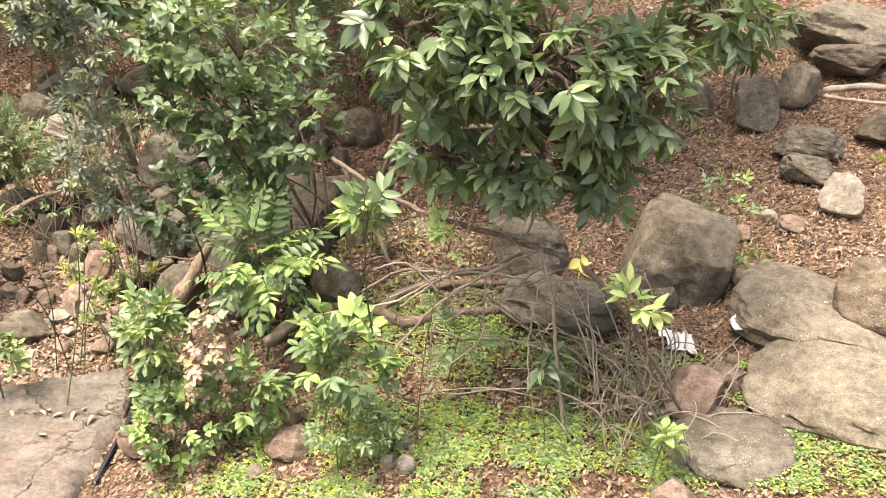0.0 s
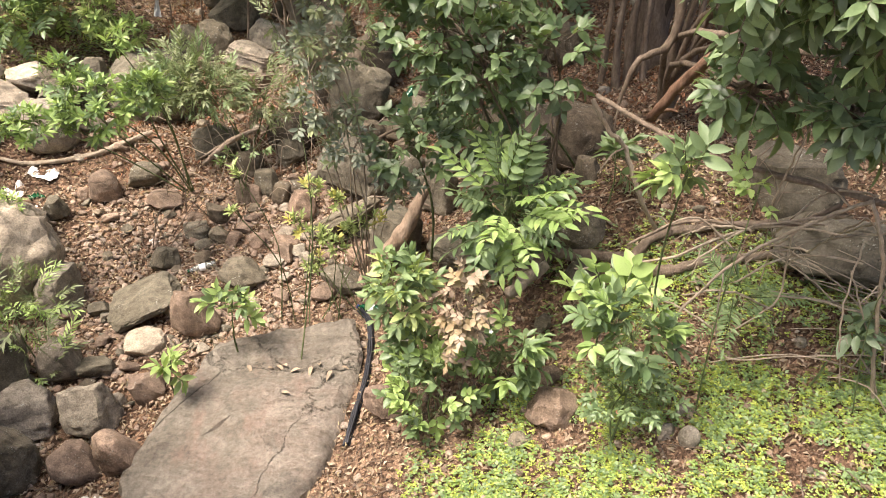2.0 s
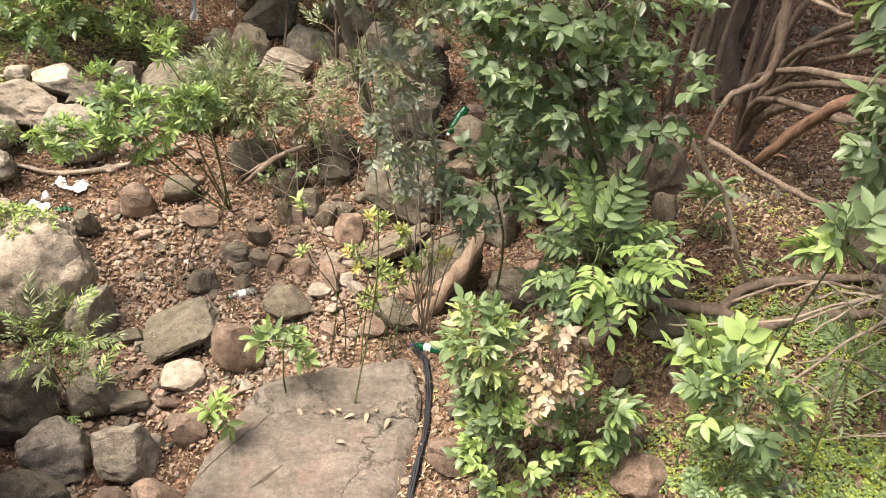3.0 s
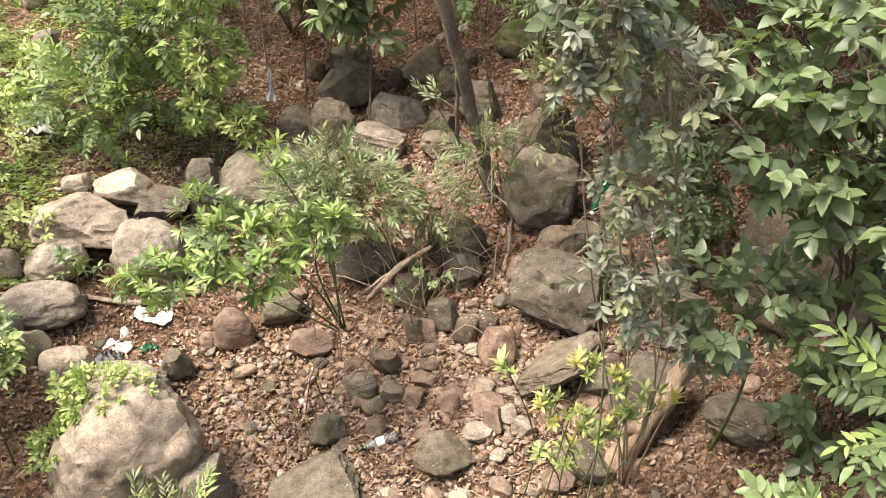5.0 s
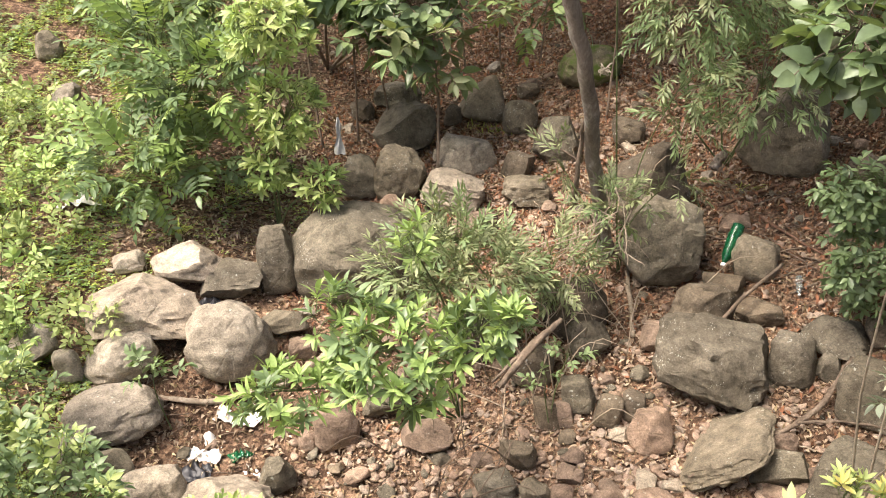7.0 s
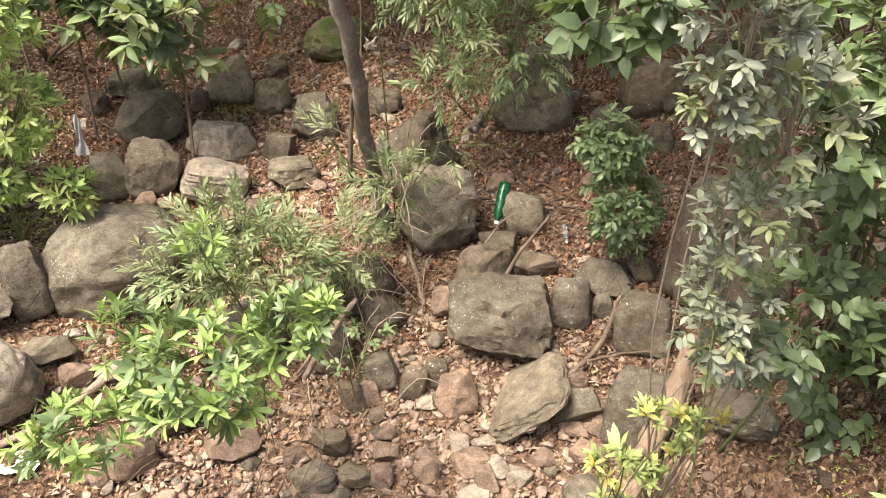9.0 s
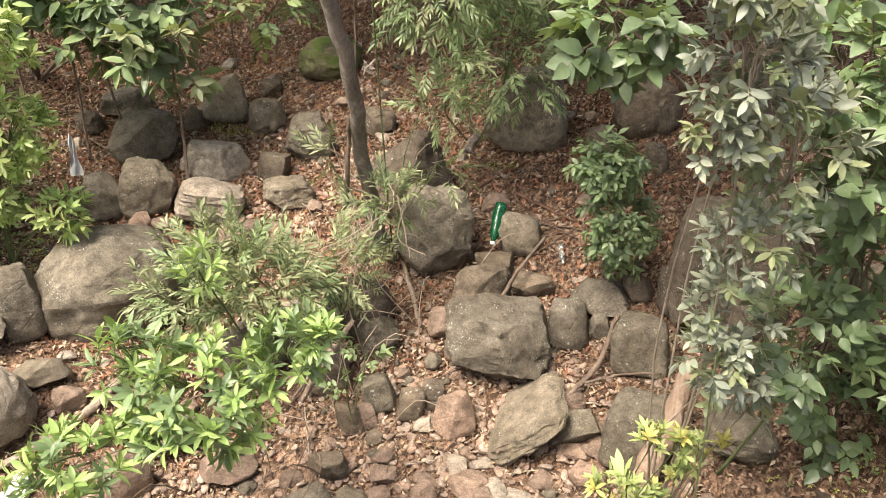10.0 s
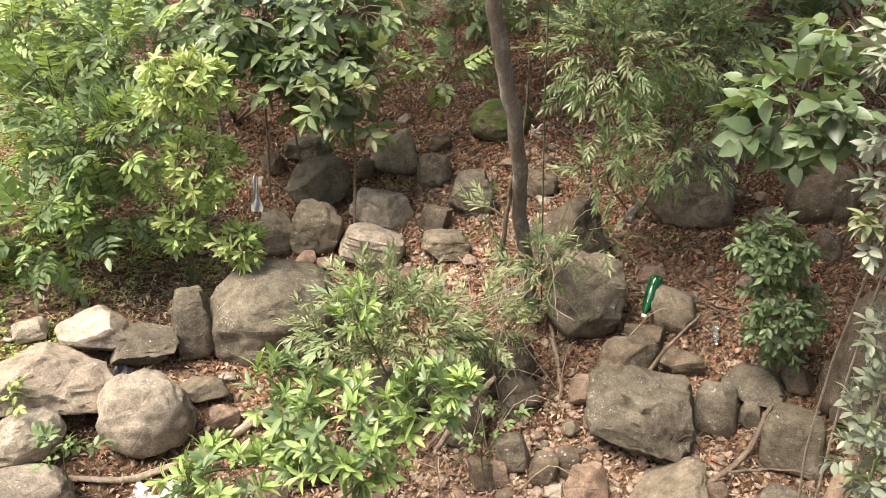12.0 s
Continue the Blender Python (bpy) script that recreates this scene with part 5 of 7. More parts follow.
# the drooping tree over the herb slope
plant("tree", "drooping tree with long glossy dark green leaves", "tree", (0.05, 6.6), [
       (-0.39, 3.08, 1.36, 0.35, 0.27, 0.24, 81),
       (0.14, 3.00, 1.30, 0.41, 0.31, 0.26, 110),
       (0.75, 3.24, 1.21, 0.23, 0.20, 0.26, 68),
       (-0.26, 3.50, 0.93, 0.17, 0.13, 0.17, 28),
       (0.41, 3.31, 0.89, 0.30, 0.22, 0.14, 60),
       (1.26, 3.55, 1.64, 0.26, 0.20, 0.16, 44),
       (-0.22, 3.57, 0.65, 0.18, 0.13, 0.06, 28),
       (0.19, 3.27, 0.64, 0.17, 0.12, 0.05, 28),
       (0.67, 3.37, 0.68, 0.11, 0.08, 0.08, 24),
       # last two masses hang above the view, added for their shade
       (-0.14, 3.13, 2.00, 0.82, 0.61, 0.27, 101),
       (1.02, 3.53, 2.13, 0.54, 0.40, 0.22, 40)],
      "lance", 0.15, "mid", "brown", 0.035, -0.05, 101, extra=("deep", 0.4), trunk_part="trunk")

# the big trees behind; crowns above the view, added to shade the back
plant("tree", "big tree with furrowed brown trunk and roots, crown added for shade", "tree", (0.0, 7.5), [
       (-0.09, 5.55, 3.84, 1.90, 1.40, 0.70, 240),
       (-1.70, 6.94, 3.96, 1.70, 1.50, 0.60, 250),
       (1.44, 5.84, 4.39, 1.50, 1.20, 0.70, 90),
       (-3.14, 8.27, 4.31, 1.70, 1.50, 0.60, 180),
       (-0.19, 7.98, 4.86, 1.90, 1.60, 0.70, 260),
       (-1.43, 9.31, 5.22, 1.80, 1.20, 0.60, 180)],
      "lance", 0.26, "deep", "dark", 0.05, -0.1, 102, extra=("mid", 0.3), trunk_part="limb", bole=([(0.02, 7.55, -0.4), (0.0, 7.55, 0.3), (-0.04, 7.5, 1.3), (0.05, 7.3, 3.6)], (0.26, 0.19, 0.16, 0.13), "brown"))
# unseen tree, added only as canopy over the back slope
plant("tree", "unseen dark-leaved tree on the slope behind, added for shade", "tree", (-4.77, 12.29), [
       (-5.32, 10.10, 4.25, 1.60, 1.20, 0.70, 120),
       (-3.38, 10.41, 4.81, 1.60, 1.20, 0.70, 110),
       (-7.06, 11.05, 5.29, 1.40, 1.20, 0.70, 60)],
      "lance", 0.28, "deep", "brown", 0.06, -0.1, 103, extra=("mid", 0.3), trunk_part="trunk")

# broad-leaved shrubs beside it
plant("shrub", "tall shrub with broad dull green leaves over a dark boulder", "shrub", (-1.16, 5.39), [
       (-1.63, 4.39, 0.53, 0.32, 0.22, 0.25, 46),
       (-1.14, 4.40, 0.56, 0.23, 0.16, 0.2, 32),
       (-1.91, 4.56, 0.66, 0.28, 0.20, 0.25, 36),
       (-1.62, 4.36, 1.07, 0.52, 0.38, 0.24, 62),
       (-2.04, 4.60, 0.91, 0.23, 0.16, 0.2, 38),
       (-1.59, 4.32, 0.43, 0.16, 0.12, 0.12, 20)],
      "broad", 0.112, "mid", "brown", 0.012, 0.1, 104, extra=("deep", 0.35))
plant("shrub", "low shrub with dull dark green leaves among stones", "shrub", (-1.85, 5.30), [
       (-1.99, 4.73, -0.21, 0.24, 0.18, 0.17, 44)],
      "broad", 0.1, "deep", "green", 0.012, 0.2, 105, extra=("mid", 0.4))
plant("sapling", "bright sapling with long feathered leaves beside the roots", "sapling", (-1.22, 4.57), [
       (-1.35, 4.21, -0.36, 0.14, 0.13, 0.17, 49)],
      "pinnate", 0.27, "mid", "green", 0.012, 0.3, 106, extra=("bright", 0.4))

# herbs below the tree
plant("leafy_plant", "leafy plant with glossy variegated green leaves", "plant", (-1.89, 4.02), [
       (-1.94, 3.92, -0.90, 0.17, 0.14, 0.22, 50),
       (-1.84, 3.92, -1.31, 0.15, 0.1, 0.12, 26)],
      "lance", 0.115, "mid", "green", 0.008, 0.4, 107, extra=("lime", 0.25))
plant("leafy_plant", "low plant with rounded pale green leaves", "plant", (-1.71, 3.81), [
       (-1.71, 3.71, -1.47, 0.25, 0.18, 0.23, 64)],
      "broad", 0.085, "bright", "green", 0.008, 0.4, 108, extra=("mid", 0.4))
plant("leafy_plant", "leafy green plant with a small white flower", "plant", (-1.29, 3.89), [
       (-1.29, 3.79, -1.18, 0.2, 0.14, 0.2, 40)],
      "lance", 0.12, "mid", "green", 0.008, 0.4, 109, extra=("bright", 0.3))
plant("withered_plant", "withered plant with hanging brown leaves", "plant", (-1.57, 3.88), [
       (-1.57, 3.78, -0.93, 0.09, 0.2, 0.33, 60)],
      "broad", 0.07, "dry", "brown", 0.006, -0.6, 110, extra=("straw", 0.3))
plant("leafy_plant", "plant with long shining leaves in the clover", "plant", (-0.63, 3.47), [
       (-0.63, 3.37, -0.68, 0.22, 0.14, 0.13, 40)],
      "lance", 0.12, "mid", "green", 0.008, 0.35, 111, extra=("bright", 0.4))
plant("leafy_plant", "plant with large soft pale green leaves", "plant", (-0.74, 3.77), [
       (-0.74, 3.67, -0.66, 0.14, 0.1, 0.12, 10)],
      "broad", 0.14, "bright", "green", 0.008, 0.4, 112, extra=("mid", 0.5))
plant("leafy_plant", "low bushy plant with small leaves in the clover", "plant", (-0.61, 3.47), [
       (-0.61, 3.37, -1.09, 0.27, 0.18, 0.14, 70)],
      "herb", 0.06, "mid", "green", 0.006, 0.4, 113)
plant("sapling", "thin sapling with a tuft of pale green leaves", "sapling", (-0.33, 4.05), [
       (-0.64, 3.00, 0.35, 0.06, 0.05, 0.07, 12)],
      "lance", 0.13, "bright", "green", 0.008, 0.3, 114, extra=("mid", 0.4))
plant("sapling", "thin sapling with few bright leaves among dry stalks", "sapling", (0.98, 3.37), [
       (0.86, 2.90, 0.07, 0.08, 0.06, 0.04, 8)],
      "lance", 0.13, "bright", "green", 0.007, 0.3, 115, extra=("lime", 0.3))
plant("leafy_plant", "young plant with three wide leaves at the rock", "plant", (1.22, 2.95), [
       (1.22, 2.85, -0.73, 0.03, 0.02, 0.03, 4)],
      "broad", 0.11, "bright", "green", 0.006, 0.4, 116)
plant("sapling", "thin sapling with young leaves between bare branches", "sapling", (-0.11, 3.58), [
       (-0.11, 3.48, 0.19, 0.05, 0.10, 0.14, 6)],
      "broad", 0.09, "bright", "green", 0.006, 0.5, 117)
plant("leafy_plant", "dark glossy plant in the shade of the branches", "plant", (0.55, 3.64), [
       (0.55, 3.54, -0.64, 0.05, 0.04, 0.05, 6)],
      "lance", 0.15, "deep", "green", 0.008, 0.3, 118)
plant("leafy_plant", "dark glossy plant at the foot of the boulder", "plant", (-0.58, 5.13), [
       (-0.58, 5.03, -0.27, 0.06, 0.05, 0.04, 8)],
      "lance", 0.15, "mid", "green", 0.008, 0.3, 119)
plant("leafy_plant", "bright leafy plant at the edge of the great slab", "plant", (-3.22, 4.62), [
       (-3.22, 4.52, -1.50, 0.11, 0.08, 0.09, 12)],
      "lance", 0.14, "mid", "green", 0.008, 0.5, 120, extra=("bright", 0.4))
plant("leafy_plant", "small bright plant growing beside the great slab", "plant", (-3.54, 4.21), [
       (-3.54, 4.11, -1.77, 0.04, 0.03, 0.03, 6)],
      "lance", 0.13, "bright", "green", 0.008, 0.5, 121)
plant("leafy_plant", "fine fern-like plant in the shade", "plant", (0.09, 4.00), [
       (0.09, 3.90, -0.66, 0.07, 0.07, 0.10, 13)],
      "fern", 0.28, "mid", "green", 0.006, 0.3, 122)
plant("leafy_plant", "small herb at the large boulder", "plant", (2.28, 4.92), [
       (2.18, 4.94, 0.25, 0.15, 0.19, 0.25, 18),
       (2.39, 4.70, -0.01, 0.08, 0.06, 0.08, 6)],
      "herb", 0.07, "mid", "green", 0.006, 0.3, 123, extra=("bright", 0.3))

# young trees with yellow leaf tufts
plant("sapling", "slender sapling with a tuft of yellow-green leaves", "sapling", (-2.96, 5.02), [
       (-3.11, 4.36, -0.36, 0.03, 0.03, 0.03, 2)],
      "rosette", 0.078, "lime", "green", 0.005, 1.2, 124, group="yellow-leaved saplings")
plant("sapling", "slender sapling with a tuft of yellow-green leaves", "sapling", (-2.89, 5.07), [
       (-2.98, 3.85, -0.41, 0.03, 0.03, 0.03, 2)],
      "rosette", 0.078, "lime", "green", 0.005, 1.2, 125, group="yellow-leaved saplings")
plant("sapling", "slender sapling with a tuft of yellow-green leaves", "sapling", (-2.82, 5.12), [
       (-2.70, 4.78, -0.60, 0.08, 0.06, 0.07, 9)],
      "rosette", 0.066, "lime", "green", 0.005, 1.2, 126, extra=("yellow", 0.25), group="yellow-leaved saplings")
plant("sapling", "slender sapling with a tuft of yellow-green leaves", "sapling", (-2.75, 5.03), [
       (-2.52, 4.82, -0.69, 0.08, 0.06, 0.07, 9)],
      "rosette", 0.066, "lime", "green", 0.005, 1.2, 127, extra=("yellow", 0.25), group="yellow-leaved saplings")
plant("sapling", "slender sapling with a tuft of yellow-green leaves", "sapling", (-2.68, 5.08), [
       (-2.31, 4.88, -0.86, 0.14, 0.10, 0.12, 9)],
      "rosette", 0.066, "lime", "green", 0.005, 1.2, 128, extra=("yellow", 0.25), group="yellow-leaved saplings")
plant("sapling", "slender sapling with a tuft of yellow-green leaves", "sapling", (-2.61, 5.12), [
       (-2.54, 4.94, -1.10, 0.06, 0.04, 0.06, 8)],
      "rosette", 0.07, "lime", "green", 0.005, 1.2, 129, extra=("yellow", 0.25), group="yellow-leaved saplings")
plant("sapling", "slender sapling with a tuft of yellow-green leaves", "sapling", (-2.54, 5.03), [
       (-2.44, 4.91, -0.94, 0.06, 0.04, 0.06, 8)],
      "rosette", 0.07, "lime", "green", 0.005, 1.2, 130, extra=("yellow", 0.25), group="yellow-leaved saplings")
plant("sapling", "slender sapling with a tuft of yellow-green leaves", "sapling", (-2.47, 5.07), [
       (-2.82, 4.92, -0.94, 0.10, 0.08, 0.09, 9)],
      "rosette", 0.066, "lime", "green", 0.005, 1.2, 131, extra=("yellow", 0.25), group="yellow-leaved saplings")
plant("sapling", "slender sapling with a tuft of yellow-green leaves", "sapling", (-2.40, 5.11), [
       (-2.70, 5.02, -1.31, 0.10, 0.08, 0.09, 9)],
      "rosette", 0.066, "lime", "green", 0.005, 1.2, 132, extra=("yellow", 0.25), group="yellow-leaved saplings")
plant("sapling", "slender sapling with a tuft of yellow-green leaves", "sapling", (-2.33, 5.01), [
       (-2.65, 4.97, -1.05, 0.08, 0.06, 0.07, 9)],
      "rosette", 0.066, "lime", "green", 0.005, 1.2, 133, extra=("yellow", 0.25), group="yellow-leaved saplings")

# silvery shrub
plant("shrub", "tall sparse shrub with drooping silver-green leaves", "shrub", (-2.32, 5.25), [
       (-2.86, 4.33, 1.14, 0.14, 0.12, 0.14, 48),
       (-2.93, 4.37, 0.95, 0.08, 0.06, 0.1, 22),
       (-2.57, 4.40, 0.86, 0.15, 0.12, 0.16, 42),
       (-2.61, 4.50, 0.44, 0.16, 0.13, 0.13, 40),
       (-2.57, 4.59, 0.06, 0.16, 0.13, 0.14, 34),
       (-2.42, 4.70, -0.25, 0.14, 0.1, 0.12, 22),
       (-2.11, 4.80, -0.49, 0.12, 0.08, 0.12, 24),
       (-2.91, 4.24, 1.48, 0.2, 0.14, 0.12, 60)],
      "oval", 0.074, "silver", "pale", 0.007, 0.1, 134, extra=("olive", 0.3))

# bright shrub in the stream bed
plant("shrub", "bright green shrub with tufts of oval leaves", "shrub", (-4.23, 6.69), [
       (-4.55, 5.50, -0.39, 0.36, 0.28, 0.26, 84),
       (-4.14, 5.46, -0.21, 0.22, 0.16, 0.16, 36),
       (-5.09, 5.54, -0.59, 0.30, 0.2, 0.16, 46),
       (-4.48, 5.80, 0.07, 0.09, 0.10, 0.13, 10),
       (-4.80, 5.55, -0.20, 0.2, 0.15, 0.2, 28),
       (-4.04, 5.34, -0.11, 0.08, 0.06, 0.08, 10)],
      "rosette", 0.09, "bright", "green", 0.008, 0.5, 135, extra=("mid", 0.35))
plant("shrub", "feathery olive-green shrub round the thin tree", "shrub", (-3.81, 7.23), [
       (-4.50, 6.89, -0.57, 0.2, 0.19, 0.13, 66),
       (-4.14, 6.89, -0.56, 0.36, 0.27, 0.17, 128),
       (-3.60, 7.01, -0.60, 0.23, 0.17, 0.16, 71),
       (-4.28, 6.94, -0.34, 0.29, 0.22, 0.08, 55),
       (-3.21, 7.14, -0.26, 0.16, 0.12, 0.12, 31)],
      "willow", 0.075, "olive", "green", 0.008, 0.2, 136, extra=("mid", 0.25))

# thin tree
plant("tree", "thin straight tree with grey spotted bark and fine leaves", "tree", (-3.05, 7.67), [
       (-2.89, 7.11, -0.09, 0.20, 0.15, 0.12, 12),
       (-3.57, 7.16, 0.05, 0.10, 0.07, 0.10, 6),
       (-2.78, 7.25, 0.59, 0.23, 0.17, 0.16, 13),
       # unseen high crown, made wide and dense to shade the right side
       (-3.6, 5.6, 3.3, 1.3, 1.0, 0.5, 190)],
      "willow", 0.08, "olive", "green", 0.006, -0.1, 137, trunk_part="branch", bole=([(-3.13, 7.60, -0.78), (-3.32, 7.29, -0.03), (-3.48, 6.86, 0.64), (-3.63, 6.64, 1.10), (-3.77, 6.36, 1.62), (-3.86, 6.06, 2.38)], (0.058, 0.048, 0.044, 0.042, 0.04, 0.038), "grey"))

# shrubs on the left bank
plant("shrub", "yellow-green shrub with tufts of narrow leaves in the light", "shrub", (-5.66, 8.49), [
       (-5.43, 7.66, 0.82, 0.31, 0.23, 0.23, 81),
       (-5.39, 7.80, 0.27, 0.28, 0.23, 0.30, 87),
       (-5.61, 8.03, -0.24, 0.20, 0.15, 0.20, 36),
       (-5.20, 7.84, -0.31, 0.17, 0.13, 0.17, 28)],
      "rosette", 0.09, "lime", "green", 0.01, 0.3, 138, extra=("bright", 0.45))
plant("shrub", "dense green shrub with feathered leaves", "shrub", (-6.71, 8.90), [
       (-6.11, 8.17, 0.38, 0.35, 0.26, 0.27, 68),
       (-6.49, 8.53, 0.55, 0.38, 0.29, 0.34, 68),
       (-6.66, 8.11, -0.26, 0.28, 0.21, 0.24, 54),
       (-6.16, 8.30, -0.15, 0.19, 0.15, 0.19, 36),
       (-6.77, 8.93, 1.02, 0.41, 0.31, 0.22, 54),
       (-6.01, 8.65, 0.94, 0.33, 0.25, 0.20, 49)],
      "pinnate", 0.26, "mid", "green", 0.014, 0.25, 139, extra=("bright", 0.4))
plant("shrub", "dark shrub with long hanging leaves under the trees", "shrub", (-5.5, 11.1), [
       (-4.66, 9.22, 0.81, 0.36, 0.27, 0.16, 55),
       (-4.53, 9.09, 0.53, 0.11, 0.08, 0.06, 16),
       (-5.07, 9.46, 1.05, 0.37, 0.28, 0.17, 43),
       (-5.38, 9.27, 0.97, 0.26, 0.20, 0.17, 29),
       (-4.37, 9.34, 1.17, 0.46, 0.34, 0.12, 47)],
      "lance", 0.19, "mid", "brown", 0.018, -0.25, 140, extra=("deep", 0.5))
plant("shrub", "small shrub with feathered leaves at the slope's foot", "shrub", (-3.51, 11.00), [
       (-3.42, 10.13, 0.55, 0.25, 0.19, 0.11, 13),
       (-3.17, 10.39, 0.79, 0.21, 0.16, 0.12, 10)],
      "pinnate", 0.3, "mid", "green", 0.01, 0.2, 141, extra=("bright", 0.3))

# shrubs behind on the right
plant("shrub", "thin-leaved green shrub arching over a boulder", "shrub", (-1.98, 8.65), [
       (-2.59, 7.76, 1.03, 0.42, 0.3, 0.32, 120),
       (-2.12, 7.71, 0.45, 0.34, 0.25, 0.3, 95),
       (-2.62, 7.65, 0.21, 0.21, 0.16, 0.13, 25),
       (-1.87, 7.97, 1.05, 0.36, 0.26, 0.3, 95)],
      "willow", 0.085, "mid", "green", 0.008, -0.1, 142, extra=("olive", 0.3))
plant("shrub", "hanging bush of small green leaves on a rock", "shrub", (-1.33, 6.96), [
       (-1.92, 6.58, 0.03, 0.18, 0.13, 0.12, 90),
       (-1.80, 6.59, -0.42, 0.17, 0.2, 0.26, 96)],
      "herb", 0.075, "mid", "green", 0.01, -0.5, 143, extra=("deep", 0.3))
plant("shrub", "tall shrub with wide oval light green leaves", "shrub", (-0.9, 5.5), [
       (-2.71, 5.26, 1.12, 0.18, 0.13, 0.10, 31),
       (-2.43, 5.40, 1.40, 0.14, 0.11, 0.06, 17),
       (-2.43, 5.71, 1.01, 0.13, 0.09, 0.10, 17),
       (-1.41, 5.45, 0.86, 0.21, 0.18, 0.24, 27),
       # two extra masses over the view, added to darken what lies below
       (-2.36, 6.40, 1.95, 0.65, 0.48, 0.32, 94),
       (-1.91, 6.00, 1.93, 0.57, 0.43, 0.31, 94)],
      "broad", 0.13, "deep", "brown", 0.012, 0.0, 144, extra=("mid", 0.45))
plant("shrub", "dark green shrub filling the shade below the trees", "shrub", (-0.70, 5.73), [
       (-1.54, 5.02, 0.09, 0.18, 0.22, 0.30, 44),
       (-1.28, 5.08, -0.93, 0.25, 0.19, 0.25, 40)],
      "broad", 0.12, "mid", "green", 0.012, 0.1, 145, extra=("deep", 0.4))
plant("shrub", "green shrub on the back slope", "shrub", (-0.95, 9.73), [
       (-0.53, 9.12, 1.08, 0.69, 0.52, 0.25, 35),
       (-0.86, 8.84, 0.53, 0.29, 0.22, 0.18, 16)],
      "pinnate", 0.3, "mid", "green", 0.014, 0.2, 146, extra=("olive", 0.4))

# green cover of the back slope
plant("shrub", "shrub of the wooded slope behind", "shrub", (-3.75, 12.09), [
       (-3.75, 11.99, 1.35, 0.94, 0.71, 0.27, 32)],
      "lance", 0.2, "deep", "brown", 0.016, 0.1, 147, extra=("olive", 0.3), group="shrubs of the back slope")
plant("shrub", "shrub of the wooded slope behind", "shrub", (-2.31, 12.64), [
       (-2.31, 12.54, 1.31, 0.73, 0.55, 0.30, 24)],
      "pinnate", 0.3, "mid", "brown", 0.016, 0.1, 148, extra=("olive", 0.3), group="shrubs of the back slope")
plant("shrub", "shrub of the wooded slope behind", "shrub", (-6.94, 11.51), [
       (-6.94, 11.41, 1.39, 1.18, 0.89, 0.34, 35)],
      "broad", 0.2, "mid", "brown", 0.016, 0.1, 149, extra=("olive", 0.3), group="shrubs of the back slope")
plant("shrub", "shrub of the wooded slope behind", "shrub", (-1.17, 11.05), [
       (-1.17, 10.95, 1.58, 1.15, 0.86, 0.32, 35)],
      "lance", 0.2, "mid", "brown", 0.016, 0.1, 150, extra=("olive", 0.3), group="shrubs of the back slope")
plant("shrub", "shrub of the wooded slope behind", "shrub", (-4.38, 9.18), [
       (-4.38, 9.08, 0.58, 0.70, 0.52, 0.32, 27)],
      "lance", 0.2, "mid", "brown", 0.016, 0.1, 151, extra=("olive", 0.3), group="shrubs of the back slope")
plant("shrub", "shrub of the wooded slope behind", "shrub", (2.90, 6.94), [
       (2.90, 6.84, 1.80, 0.29, 0.22, 0.17, 13)],
      "lance", 0.2, "mid", "brown", 0.016, 0.1, 154, extra=("olive", 0.3), group="shrubs of the back slope")
plant("shrub", "leafy shrub on the wooded slope behind", "shrub", (-8.09, 11.27), [
       (-8.09, 11.17, 1.19, 0.44, 0.33, 0.33, 22)],
      "feather", 0.17, "olive", "brown", 0.012, 0.1, 155, extra=("olive", 0.3), group="shrubs of the back slope")
plant("shrub", "leafy shrub on the wooded slope behind", "shrub", (-7.69, 10.99), [
       (-7.69, 10.89, 0.95, 0.35, 0.26, 0.24, 22)],
      "broad", 0.17, "bright", "brown", 0.012, 0.1, 156, extra=("olive", 0.3), group="shrubs of the back slope")
plant("shrub", "leafy shrub on the wooded slope behind", "shrub", (-7.33, 11.05), [
       (-7.33, 10.95, 1.21, 0.45, 0.33, 0.24, 22)],
      "lance", 0.17, "mid", "brown", 0.012, 0.1, 157, extra=("olive", 0.3), group="shrubs of the back slope")
plant("shrub", "leafy shrub on the wooded slope behind", "shrub", (-6.79, 10.27), [
       (-6.79, 10.17, 1.12, 0.38, 0.29, 0.22, 22)],
      "broad", 0.17, "bright", "brown", 0.012, 0.1, 158, extra=("olive", 0.3), group="shrubs of the back slope")
plant("shrub", "leafy shrub on the wooded slope behind", "shrub", (-6.46, 10.28), [
       (-6.46, 10.18, 1.26, 0.28, 0.21, 0.14, 22)],
      "broad", 0.17, "mid", "brown", 0.012, 0.1, 159, extra=("olive", 0.3), group="shrubs of the back slope")
plant("shrub", "leafy shrub on the wooded slope behind", "shrub", (-6.29, 11.05), [
       (-6.29, 10.95, 1.01, 0.48, 0.36, 0.24, 22)],
      "lance", 0.17, "mid", "brown", 0.012, 0.1, 160, extra=("olive", 0.3), group="shrubs of the back slope")
plant("shrub", "leafy shrub on the wooded slope behind", "shrub", (-5.78, 10.08), [
       (-5.78, 9.98, 1.17, 0.21, 0.16, 0.19, 22)],
      "lance", 0.17, "mid", "brown", 0.012, 0.1, 161, extra=("olive", 0.3), group="shrubs of the back slope")
plant("shrub", "leafy shrub on the wooded slope behind", "shrub", (-5.41, 9.70), [
       (-5.41, 9.60, 1.24, 0.35, 0.26, 0.09, 22)],
      "pinnate", 0.27, "deep", "brown", 0.012, 0.1, 162, extra=("olive", 0.3), group="shrubs of the back slope")
